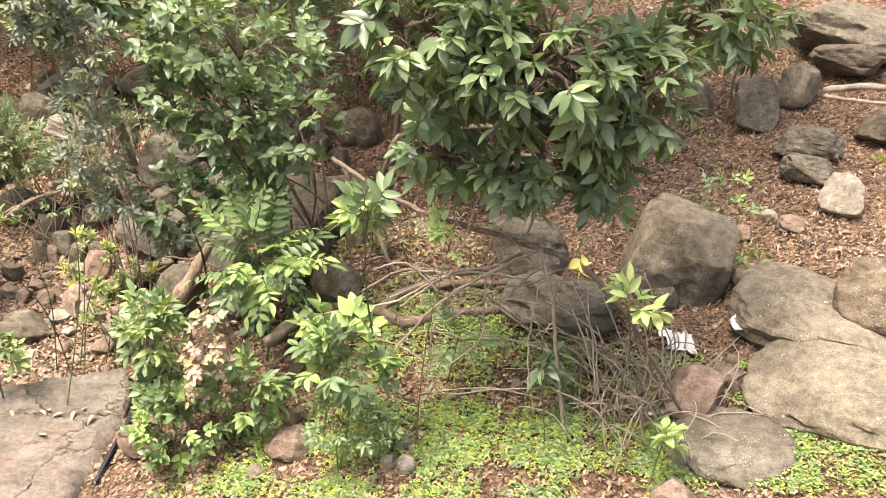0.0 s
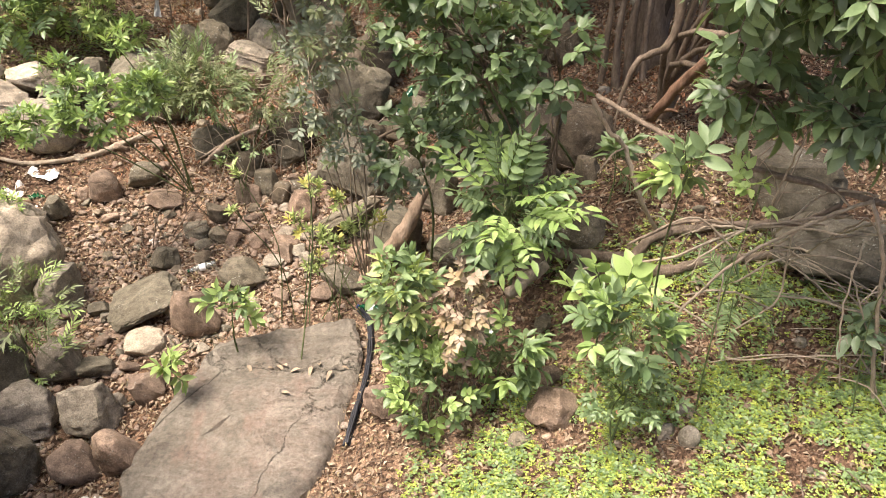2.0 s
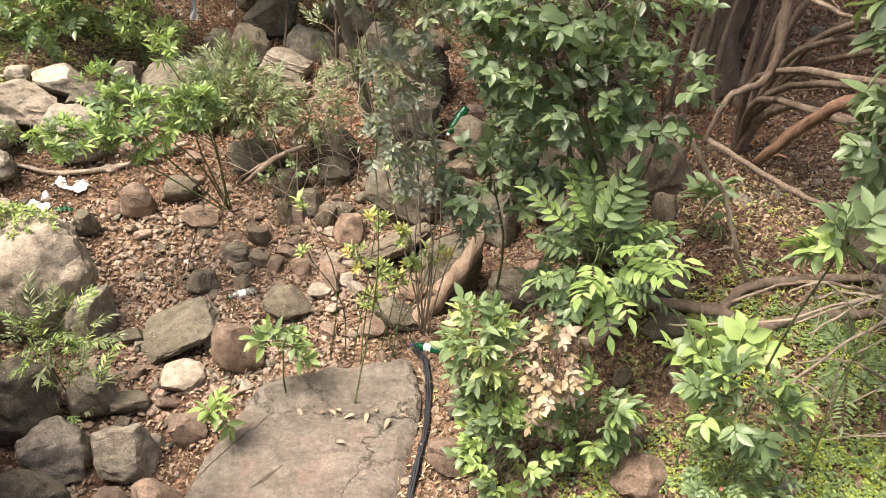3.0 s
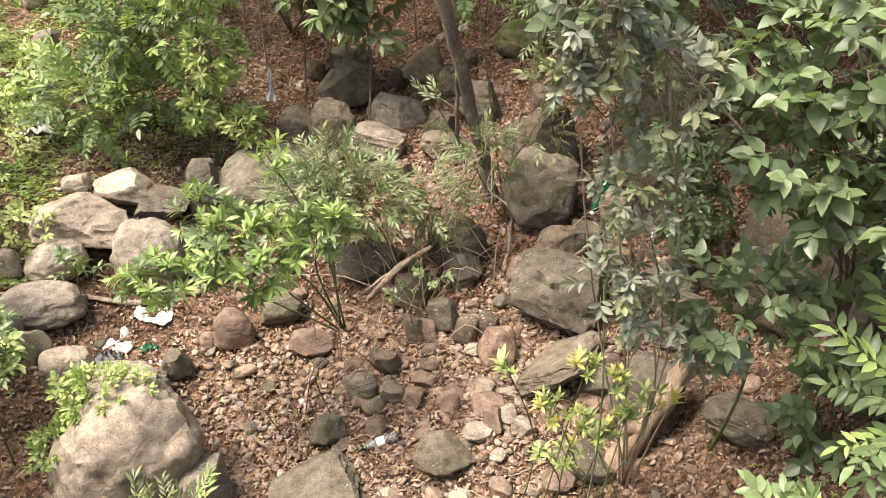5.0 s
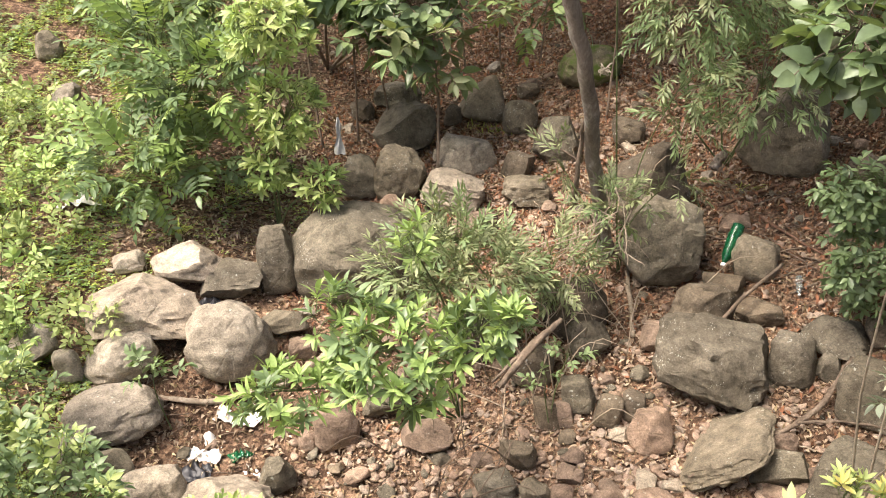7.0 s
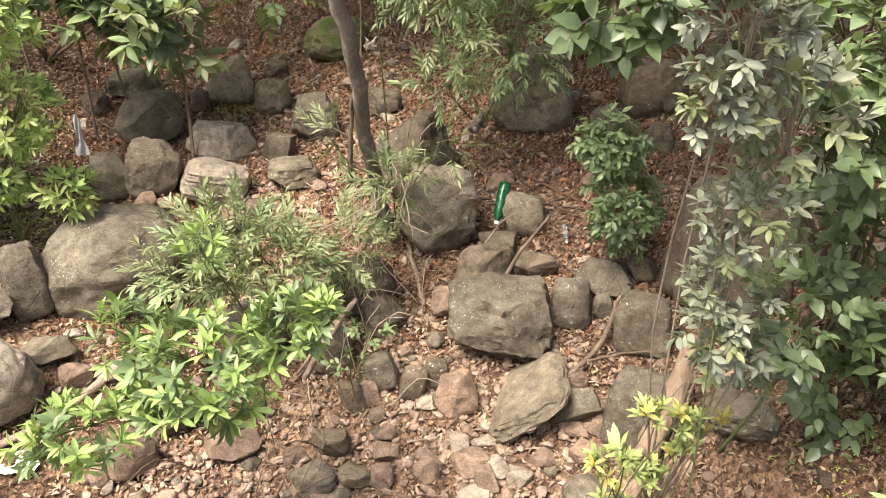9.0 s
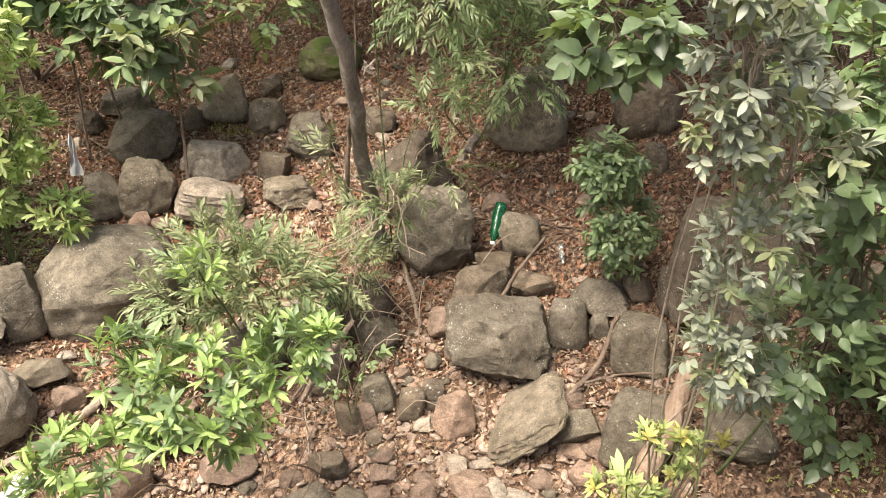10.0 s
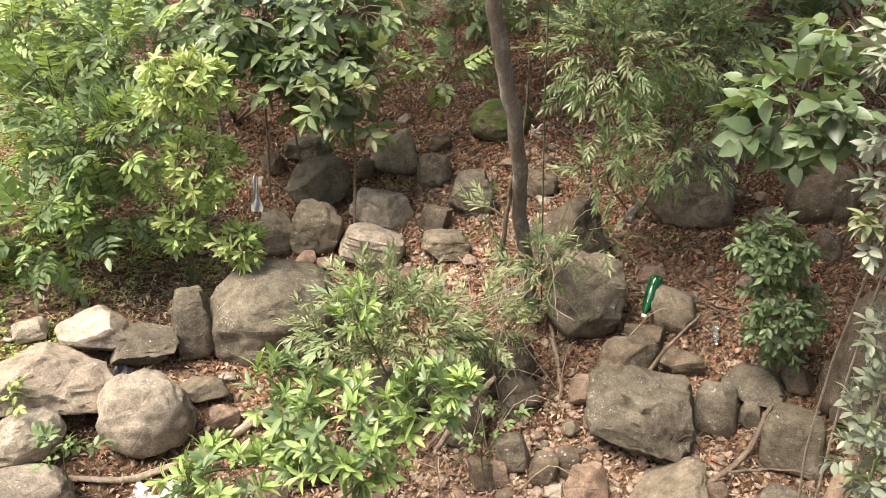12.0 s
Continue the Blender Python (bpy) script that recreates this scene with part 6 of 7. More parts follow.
plant("shrub", "leafy shrub on the wooded slope behind", "shrub", (-5.12, 9.89), [
       (-5.12, 9.79, 1.06, 0.37, 0.27, 0.13, 22)],
      "broad", 0.17, "mid", "brown", 0.012, 0.1, 163, extra=("olive", 0.3), group="shrubs of the back slope")
plant("shrub", "leafy shrub on the wooded slope behind", "shrub", (-4.78, 9.87), [
       (-4.78, 9.77, 1.25, 0.41, 0.30, 0.13, 22)],
      "feather", 0.17, "mid", "brown", 0.012, 0.1, 164, extra=("olive", 0.3), group="shrubs of the back slope")
plant("shrub", "leafy shrub on the wooded slope behind", "shrub", (-4.43, 10.66), [
       (-4.43, 10.56, 1.19, 0.28, 0.21, 0.23, 22)],
      "lance", 0.17, "mid", "brown", 0.012, 0.1, 165, extra=("olive", 0.3), group="shrubs of the back slope")
plant("shrub", "leafy shrub on the wooded slope behind", "shrub", (-4.03, 11.06), [
       (-4.03, 10.96, 1.02, 0.39, 0.29, 0.29, 22)],
      "feather", 0.17, "mid", "brown", 0.012, 0.1, 166, extra=("olive", 0.3), group="shrubs of the back slope")
plant("shrub", "leafy shrub on the wooded slope behind", "shrub", (-3.66, 10.84), [
       (-3.66, 10.74, 1.12, 0.30, 0.23, 0.15, 22)],
      "feather", 0.17, "mid", "brown", 0.012, 0.1, 167, extra=("olive", 0.3), group="shrubs of the back slope")
plant("shrub", "leafy shrub on the wooded slope behind", "shrub", (-3.26, 10.88), [
       (-3.26, 10.78, 1.11, 0.44, 0.33, 0.14, 22)],
      "pinnate", 0.27, "mid", "brown", 0.012, 0.1, 168, extra=("olive", 0.3), group="shrubs of the back slope")
plant("shrub", "leafy shrub on the wooded slope behind", "shrub", (-2.88, 10.83), [
       (-2.88, 10.73, 1.12, 0.47, 0.35, 0.17, 22)],
      "lance", 0.17, "mid", "brown", 0.012, 0.1, 169, extra=("olive", 0.3), group="shrubs of the back slope")
plant("shrub", "leafy shrub on the wooded slope behind", "shrub", (-2.77, 9.72), [
       (-2.77, 9.62, 1.26, 0.41, 0.31, 0.15, 22)],
      "broad", 0.17, "mid", "brown", 0.012, 0.1, 170, extra=("olive", 0.3), group="shrubs of the back slope")
plant("shrub", "leafy shrub on the wooded slope behind", "shrub", (-2.21, 10.40), [
       (-2.21, 10.30, 1.24, 0.33, 0.25, 0.17, 22)],
      "pinnate", 0.27, "olive", "brown", 0.012, 0.1, 171, extra=("olive", 0.3), group="shrubs of the back slope")
plant("shrub", "leafy shrub on the wooded slope behind", "shrub", (-1.67, 10.77), [
       (-1.67, 10.67, 1.12, 0.33, 0.25, 0.25, 22)],
      "lance", 0.17, "olive", "brown", 0.012, 0.1, 172, extra=("olive", 0.3), group="shrubs of the back slope")
plant("shrub", "leafy shrub on the wooded slope behind", "shrub", (-1.72, 9.64), [
       (-1.72, 9.54, 1.25, 0.27, 0.21, 0.19, 22)],
      "broad", 0.17, "mid", "brown", 0.012, 0.1, 173, extra=("olive", 0.3), group="shrubs of the back slope")
plant("shrub", "leafy shrub on the wooded slope behind", "shrub", (-1.51, 9.36), [
       (-1.51, 9.26, 1.44, 0.28, 0.21, 0.17, 22)],
      "lance", 0.17, "mid", "brown", 0.012, 0.1, 174, extra=("olive", 0.3), group="shrubs of the back slope")
plant("shrub", "leafy shrub on the wooded slope behind", "shrub", (-0.52, 10.58), [
       (-0.52, 10.48, 1.20, 0.31, 0.23, 0.21, 22)],
      "broad", 0.17, "mid", "brown", 0.012, 0.1, 175, extra=("olive", 0.3), group="shrubs of the back slope")
plant("shrub", "leafy shrub on the wooded slope behind", "shrub", (-0.30, 10.20), [
       (-0.30, 10.10, 1.23, 0.40, 0.30, 0.19, 22)],
      "broad", 0.17, "olive", "brown", 0.012, 0.1, 176, extra=("olive", 0.3), group="shrubs of the back slope")
plant("shrub", "leafy shrub on the wooded slope behind", "shrub", (0.42, 10.79), [
       (0.42, 10.69, 1.45, 0.36, 0.27, 0.20, 22)],
      "broad", 0.17, "deep", "brown", 0.012, 0.1, 177, extra=("olive", 0.3), group="shrubs of the back slope")
plant("shrub", "leafy shrub on the wooded slope behind", "shrub", (0.05, 9.56), [
       (0.05, 9.46, 1.50, 0.32, 0.24, 0.17, 22)],
      "pinnate", 0.27, "mid", "brown", 0.012, 0.1, 178, extra=("olive", 0.3), group="shrubs of the back slope")
plant("shrub", "leafy shrub on the wooded slope behind", "shrub", (1.34, 10.82), [
       (1.34, 10.72, 1.42, 0.40, 0.30, 0.32, 22)],
      "feather", 0.17, "mid", "brown", 0.012, 0.1, 179, extra=("olive", 0.3), group="shrubs of the back slope")
plant("shrub", "leafy shrub on the wooded slope behind", "shrub", (1.63, 10.60), [
       (1.63, 10.50, 1.43, 0.53, 0.39, 0.21, 22)],
      "feather", 0.17, "mid", "brown", 0.012, 0.1, 180, extra=("olive", 0.3), group="shrubs of the back slope")

# herbs of the sunny bank
plant("herb_clump", "clump of light green herbs on the stony bank", "herbs", (-7.17, 7.05), [
       (-7.17, 6.95, -0.59, 0.22, 0.20, 0.26, 49)],
      "herb", 0.075, "bright", "green", 0.005, 0.5, 181, extra=("lime", 0.3), group="herbs of the bank")
plant("herb_clump", "clump of light green herbs on the stony bank", "herbs", (-6.94, 6.69), [
       (-6.94, 6.59, -0.79, 0.12, 0.09, 0.12, 17)],
      "herb", 0.075, "bright", "green", 0.005, 0.5, 182, extra=("lime", 0.3), group="herbs of the bank")
plant("herb_clump", "clump of light green herbs on the stony bank", "herbs", (-6.75, 6.12), [
       (-6.75, 6.02, -0.94, 0.22, 0.17, 0.22, 54)],
      "herb", 0.075, "mid", "green", 0.005, 0.5, 183, extra=("lime", 0.3), group="herbs of the bank")
plant("herb_clump", "clump of light green herbs on the stony bank", "herbs", (-6.32, 5.51), [
       (-6.32, 5.41, -0.97, 0.26, 0.19, 0.16, 59)],
      "herb", 0.075, "mid", "green", 0.005, 0.5, 184, extra=("lime", 0.3), group="herbs of the bank")
plant("herb_clump", "clump of light green herbs on the stony bank", "herbs", (-7.40, 7.79), [
       (-7.40, 7.69, -0.26, 0.38, 0.29, 0.24, 49)],
      "herb", 0.075, "bright", "green", 0.005, 0.5, 185, extra=("lime", 0.3), group="herbs of the bank")
plant("herb_clump", "clump of light green herbs on the stony bank", "herbs", (-7.88, 8.55), [
       (-7.88, 8.45, -0.02, 0.28, 0.21, 0.28, 35)],
      "herb", 0.075, "lime", "green", 0.005, 0.5, 186, extra=("lime", 0.3), group="herbs of the bank")
plant("herb_clump", "clump of light green herbs on the stony bank", "herbs", (-7.44, 8.42), [
       (-7.44, 8.32, -0.32, 0.27, 0.20, 0.11, 22)],
      "herb", 0.075, "bright", "green", 0.005, 0.5, 187, extra=("lime", 0.3), group="herbs of the bank")
plant("herb_clump", "clump of light green herbs on the stony bank", "herbs", (-5.43, 5.40), [
       (-5.43, 5.30, -1.29, 0.26, 0.19, 0.14, 137)],
      "herb", 0.055, "bright", "green", 0.005, 0.5, 188, extra=("lime", 0.3), group="herbs of the bank")
plant("herb_clump", "clump of light green herbs on the stony bank", "herbs", (-5.65, 5.27), [
       (-5.65, 5.17, -1.59, 0.17, 0.12, 0.13, 76)],
      "herb", 0.055, "bright", "green", 0.005, 0.5, 189, extra=("lime", 0.3), group="herbs of the bank")
plant("herb_clump", "clump of light green herbs on the stony bank", "herbs", (-6.10, 6.56), [
       (-6.10, 6.46, -1.02, 0.11, 0.08, 0.02, 10)],
      "herb", 0.075, "mid", "green", 0.005, 0.5, 190, extra=("lime", 0.3), group="herbs of the bank")
plant("herb_clump", "clump of light green herbs on the stony bank", "herbs", (-6.65, 6.93), [
       (-6.65, 6.83, -0.90, 0.21, 0.16, 0.04, 17)],
      "herb", 0.075, "lime", "green", 0.005, 0.5, 191, extra=("lime", 0.3), group="herbs of the bank")
plant("herb_clump", "clump of light green herbs on the stony bank", "herbs", (-7.25, 7.79), [
       (-7.25, 7.69, -0.67, 0.29, 0.22, 0.15, 35)],
      "herb", 0.075, "lime", "green", 0.005, 0.5, 192, extra=("lime", 0.3), group="herbs of the bank")
plant("herb_clump", "clump of light green herbs on the stony bank", "herbs", (-7.20, 6.81), [
       (-7.20, 6.71, -0.86, 0.13, 0.16, 0.21, 35)],
      "herb", 0.075, "bright", "green", 0.005, 0.5, 193, extra=("lime", 0.3), group="herbs of the bank")
plant("herb_clump", "clump of light green herbs on the stony bank", "herbs", (-6.64, 5.71), [
       (-6.64, 5.61, -0.98, 0.14, 0.16, 0.21, 49)],
      "herb", 0.075, "mid", "green", 0.005, 0.5, 194, extra=("lime", 0.3), group="herbs of the bank")
plant("herb_clump", "clump of light green herbs on the stony bank", "herbs", (-6.07, 5.32), [
       (-6.07, 5.22, -1.03, 0.18, 0.14, 0.09, 40)],
      "herb", 0.075, "mid", "green", 0.005, 0.5, 195, extra=("lime", 0.3), group="herbs of the bank")
plant("herb_clump", "clump of light green herbs on the stony bank", "herbs", (-8.23, 9.16), [
       (-8.23, 9.06, 0.38, 0.30, 0.23, 0.30, 35)],
      "herb", 0.075, "lime", "green", 0.005, 0.5, 196, extra=("lime", 0.3), group="herbs of the bank")
plant("herb_clump", "clump of light green herbs on the stony bank", "herbs", (-7.63, 8.95), [
       (-7.63, 8.85, 0.03, 0.23, 0.17, 0.18, 27)],
      "herb", 0.075, "lime", "green", 0.005, 0.5, 197, extra=("lime", 0.3), group="herbs of the bank")
plant("herb_clump", "clump of light green herbs on the stony bank", "herbs", (-6.94, 8.16), [
       (-6.94, 8.06, -0.90, 0.26, 0.19, 0.11, 30)],
      "herb", 0.075, "lime", "green", 0.005, 0.5, 198, extra=("lime", 0.3), group="herbs of the bank")
plant("herb_clump", "clump of light green herbs on the stony bank", "herbs", (-7.20, 8.69), [
       (-7.20, 8.59, -0.14, 0.27, 0.20, 0.22, 35)],
      "herb", 0.075, "bright", "green", 0.005, 0.5, 199, extra=("lime", 0.3), group="herbs of the bank")
plant("shrub", "grey-green feathery bush leaning on the bank boulders", "shrub", (-4.73, 4.62), [
       (-4.71, 4.34, -1.53, 0.28, 0.21, 0.19, 25),
       (-4.74, 4.36, -2.02, 0.30, 0.22, 0.21, 28),
       (-4.86, 4.80, -1.73, 0.26, 0.19, 0.15, 21)],
      "willow", 0.075, "olive", "green", 0.006, 0.4, 200, extra=("bright", 0.4))
plant("sapling", "small plant growing between stream stones", "sapling", (-3.64, 6.49), [
       (-3.56, 6.49, -0.96, 0.05, 0.05, 0.07, 5),
       (-3.72, 6.29, -1.01, 0.05, 0.03, 0.05, 4)],
      "herb", 0.07, "mid", "green", 0.005, 0.4, 201)
plant("sapling", "small grey-green plant in front of the dark boulder", "sapling", (-2.72, 4.55), [
       (-2.72, 4.45, 0.03, 0.09, 0.07, 0.09, 9)],
      "oval", 0.07, "silver", "green", 0.006, 0.2, 202)

# trunks, branches and roots
for i, (ax, ay) in enumerate(((-.42, 7.3), (-.3, 7.15), (-.17, 7.3), (.14, 7.2), (.26, 7.35), (.38, 7.2), (-.05, 7.2))):
    az, lean = float(ground_z(ax, ay)) - .05, .05 * math.sin(5 * i)
    hung = wooden("aerial_root", [(ax, ay, az), (ax + lean, ay + .03, az + .7), (ax - lean, ay + .06, az + 1.6), (ax * .4, 7.35, 3.5)], (.035 + .01 * (i % 3), .026, .022, .02), "brown", "hanging brown aerial root beside the big trunk", "root", 8, .008)
    tagged(hung, group="aerial roots of the big tree")
branch([(-3.44, 7.38, -0.39), (-3.44, 7.23, -0.01), (-3.45, 7.09, 0.34)], (0.022, 0.016, 0.012,), "brown", "short dead shoot beside the thin tree", "stick")
root([(-0.29, 5.50, 1.19), (-0.24, 5.50, 0.83), (-0.25, 5.50, 0.50), (-0.47, 5.50, 0.33), (-0.54, 5.50, -0.01)], (0.04, 0.036, 0.03, 0.022, 0.012), "brown", "winding root at the foot of the tree", "root")
root([(-1.24, 4.69, -1.25), (-0.98, 4.84, -0.99), (-0.74, 4.71, -0.88), (-0.46, 4.61, -0.83), (-0.22, 4.50, -0.85), (0.06, 4.52, -0.74), (0.35, 4.55, -0.70), (0.89, 4.59, -0.60)], (0.05, 0.046, 0.043, 0.042, 0.042, 0.036, 0.03, 0.022), "brown", "thick bare root winding over the ground", "root")
root([(-0.43, 4.61, -0.82), (-0.27, 4.71, -0.68), (0.08, 4.74, -0.59), (0.51, 4.81, -0.55), (0.96, 4.82, -0.53)], (0.036, 0.034, 0.03, 0.026, 0.02), "brown", "bare root forking from the thick one", "root")
branch([(-0.85, 4.75, 0.23), (-0.73, 4.62, 0.06), (-0.61, 4.62, -0.04), (-0.46, 4.62, -0.36), (-0.27, 4.75, -0.65)], (0.016, 0.016, 0.016, 0.015, 0.015), "pale", "thin winding pale stem over roots", "branch")
branch([(-0.91, 4.24, 0.39), (-0.54, 3.96, 0.27), (-0.20, 3.78, 0.20), (0.35, 3.49, 0.18), (0.67, 3.30, 0.14), (0.89, 3.19, -0.03), (1.19, 3.22, -0.36), (1.50, 3.32, -0.74)], (0.016, 0.017, 0.018, 0.018, 0.017, 0.015, 0.013, 0.01,), "brown", "long bare branch arching over the herbs", "branch")
branch([(-0.60, 4.04, -0.47), (-0.33, 3.88, -0.21), (0.09, 3.66, -0.11), (0.33, 3.50, 0.11)], (0.008, 0.01, 0.012, 0.012,), "brown", "bare grey branch among the roots", "branch")
branch([(-0.89, 4.10, -0.70), (-0.41, 3.84, -0.44), (-0.05, 3.66, -0.13), (0.36, 3.46, 0.08)], (0.006, 0.008, 0.009, 0.01,), "pale", "bare thin branch over the herbs", "branch")
branch([(-0.37, 3.59, -0.70), (-0.11, 3.54, -0.28), (0.26, 3.46, 0.06), (0.43, 3.38, 0.19)], (0.008, 0.009, 0.011, 0.012,), "pale", "bare slanting branch over the herbs", "branch")
branch([(0.40, 3.33, 0.20), (0.53, 3.30, -0.10), (0.70, 3.40, -0.67), (0.87, 3.47, -1.16)], (0.01, 0.011, 0.012, 0.012,), "pale", "tall dry stalk standing in the herbs", "branch")
branch([(-0.02, 3.62, -0.79), (0.19, 3.60, -0.51), (0.15, 3.55, -0.10), (0.26, 3.51, 0.08)], (0.005, 0.006, 0.006, 0.006,), "pale", "thin dry tendril hanging over herbs", "branch")
branch([(0.09, 3.40, 0.91), (0.03, 3.36, 0.66), (-0.03, 3.40, 0.30), (-0.04, 3.46, 0.06)], (0.005, 0.005, 0.005, 0.005,), "pale", "yellowish stem climbing into the tree", "branch")
branch([(-0.14, 3.62, -0.40), (-0.04, 3.60, -0.91), (0.34, 3.47, -0.80), (0.73, 3.41, -0.71)], (0.004, 0.005, 0.005, 0.004,), "pale", "thin dry runner above the herbs", "branch")
branch([(0.16, 3.40, 0.94), (0.32, 3.39, 0.76), (0.40, 3.40, 0.53)], (0.007, 0.007, 0.006,), "brown", "thin brown twig hanging from the tree", "branch")
branch([(-0.90, 4.22, 1.30), (-0.63, 3.94, 1.17), (-0.45, 3.85, 1.14)], (0.012, 0.012, 0.01,), "brown", "bare brown twig in the shade", "branch")
branch([(-0.04, 4.07, 0.70), (-0.18, 4.17, 0.72), (-0.33, 4.30, 0.59), (-0.49, 4.61, 0.17)], (0.03, 0.035, 0.035, 0.03,), "red", "brown limb of the drooping tree", "branch")
branch([(0.20, 3.84, -0.29), (0.27, 3.59, -0.02), (0.38, 3.44, 0.08)], (0.005, 0.007, 0.006,), "pale", "thin bare twig of the tangle over the herbs", "branch")
branch([(-0.06, 3.63, -0.46), (0.22, 3.64, -0.26), (0.47, 3.37, -0.15)], (0.005, 0.007, 0.006,), "pale", "thin bare twig of the tangle over the herbs", "branch")
branch([(0.65, 3.56, -0.21), (0.98, 3.63, -0.13), (1.21, 3.39, 0.04)], (0.005, 0.007, 0.006,), "pale", "thin bare twig of the tangle over the herbs", "branch")
branch([(-0.52, 3.99, -0.77), (-0.30, 3.75, -0.71), (-0.08, 3.62, -0.78)], (0.005, 0.007, 0.006,), "pale", "thin bare twig of the tangle over the herbs", "branch")
branch([(-0.43, 3.59, -0.31), (-0.04, 3.60, -0.10), (0.33, 3.35, 0.01)], (0.005, 0.007, 0.006,), "pale", "thin bare twig of the tangle over the herbs", "branch")
branch([(-0.36, 3.58, -0.36), (-0.05, 3.60, -0.09), (0.27, 3.48, -0.00)], (0.005, 0.007, 0.006,), "pale", "thin bare twig of the tangle over the herbs", "branch")
branch([(-0.05, 3.58, -0.31), (0.16, 3.64, -0.23), (0.35, 3.45, -0.27)], (0.005, 0.007, 0.006,), "pale", "thin bare twig of the tangle over the herbs", "branch")
branch([(0.22, 3.65, -0.19), (0.57, 3.61, -0.08), (0.86, 3.37, 0.08)], (0.005, 0.007, 0.006,), "pale", "thin bare twig of the tangle over the herbs", "branch")
branch([(-0.32, 3.68, -0.59), (-0.05, 3.72, -0.56), (0.24, 3.74, -0.66)], (0.005, 0.007, 0.006,), "pale", "thin bare twig of the tangle over the herbs", "branch")
branch([(-0.55, 3.52, -0.11), (-0.35, 3.59, -0.07), (-0.12, 3.59, -0.24)], (0.005, 0.007, 0.006,), "pale", "thin bare twig of the tangle over the herbs", "branch")
branch([(0.11, 3.71, -0.18), (0.26, 3.54, 0.16), (0.45, 3.39, 0.22)], (0.005, 0.007, 0.006,), "pale", "thin bare twig of the tangle over the herbs", "branch")
branch([(0.51, 3.89, -0.23), (0.59, 3.59, -0.00), (0.70, 3.43, 0.11)], (0.005, 0.007, 0.006,), "pale", "thin bare twig of the tangle over the herbs", "branch")
branch([(0.32, 3.95, -0.48), (0.38, 3.62, -0.13), (0.48, 3.49, 0.06)], (0.005, 0.007, 0.006,), "pale", "thin bare twig of the tangle over the herbs", "branch")
branch([(0.17, 3.63, -0.51), (0.50, 3.73, -0.57), (0.75, 3.51, -0.54)], (0.005, 0.007, 0.006,), "pale", "thin bare twig of the tangle over the herbs", "branch")
branch([(-0.38, 3.55, -0.14), (-0.24, 3.60, -0.11), (-0.11, 3.45, -0.06)], (0.005, 0.007, 0.006,), "pale", "thin bare twig of the tangle over the herbs", "branch")
branch([(-0.09, 3.50, -0.22), (0.07, 3.63, -0.21), (0.17, 3.34, -0.09)], (0.005, 0.007, 0.006,), "pale", "thin bare twig of the tangle over the herbs", "branch")
branch([(0.63, 3.37, 0.03), (0.87, 3.37, -0.36), (0.99, 3.41, -0.90)], (0.005, 0.005, 0.004,), "pale", "dry brown stalk hanging to the ground", "branch")
branch([(0.81, 3.39, -0.00), (1.07, 3.38, -0.40), (1.28, 3.42, -0.94)], (0.005, 0.005, 0.004,), "pale", "dry brown stalk hanging to the ground", "branch")
branch([(1.06, 3.35, 0.14), (1.27, 3.35, -0.25), (1.36, 3.36, -0.70)], (0.005, 0.005, 0.004,), "pale", "dry brown stalk hanging to the ground", "branch")
branch([(0.59, 3.38, -0.01), (0.82, 3.38, -0.40), (1.11, 3.43, -1.01)], (0.005, 0.005, 0.004,), "pale", "dry brown stalk hanging to the ground", "branch")
branch([(0.45, 3.39, -0.04), (0.46, 3.39, -0.47), (0.59, 3.41, -0.94)], (0.005, 0.005, 0.004,), "pale", "dry brown stalk hanging to the ground", "branch")
branch([(0.46, 3.44, -0.23), (0.68, 3.44, -0.65), (0.94, 3.49, -1.22)], (0.005, 0.005, 0.004,), "pale", "dry brown stalk hanging to the ground", "branch")
branch([(0.74, 3.39, -0.01), (0.87, 3.39, -0.42), (0.94, 3.36, -0.71)], (0.005, 0.005, 0.004,), "pale", "dry brown stalk hanging to the ground", "branch")
branch([(0.92, 3.36, 0.12), (1.17, 3.35, -0.27), (1.24, 3.35, -0.65)], (0.005, 0.005, 0.004,), "pale", "dry brown stalk hanging to the ground", "branch")
branch([(1.07, 3.38, 0.03), (1.37, 3.38, -0.36), (1.31, 3.40, -0.85)], (0.005, 0.005, 0.004,), "pale", "dry brown stalk hanging to the ground", "branch")
branch([(1.11, 3.39, -0.00), (1.18, 3.39, -0.42), (1.64, 3.41, -0.88)], (0.005, 0.005, 0.004,), "pale", "dry brown stalk hanging to the ground", "branch")
log([(-3.58, 6.71, -0.84), (-3.77, 6.52, -0.91), (-4.00, 6.36, -1.11)], (0.012, 0.026, 0.02,), "brown", "broken splintered branch leaning on a stone", "log")
stick([(-3.63, 6.67, -0.88), (-3.83, 6.50, -0.94), (-4.04, 6.35, -1.07)], (0.006, 0.013, 0.008,), "brown", "thin splinter beside the broken branch", "stick")
stick([(-2.97, 7.62, -0.93), (-2.99, 7.36, -1.06), (-3.03, 7.06, -1.17)], (0.016, 0.018, 0.014,), "pale", "peeled pale stick on the ground", "stick")
stick([(-2.71, 6.61, -0.97), (-2.42, 6.89, -0.84), (-2.03, 7.17, -0.69)], (0.016, 0.014, 0.011,), "brown", "brown stick leaning over the boulder", "stick")
root([(-1.84, 6.46, -1.00), (-2.04, 6.27, -1.15), (-2.20, 6.17, -1.23), (-2.42, 6.11, -1.31), (-2.69, 6.03, -1.38), (-2.94, 5.92, -1.45)], (0.014, 0.018, 0.018, 0.015, 0.012, 0.007), "brown", "bare brown root creeping over stones", "root")
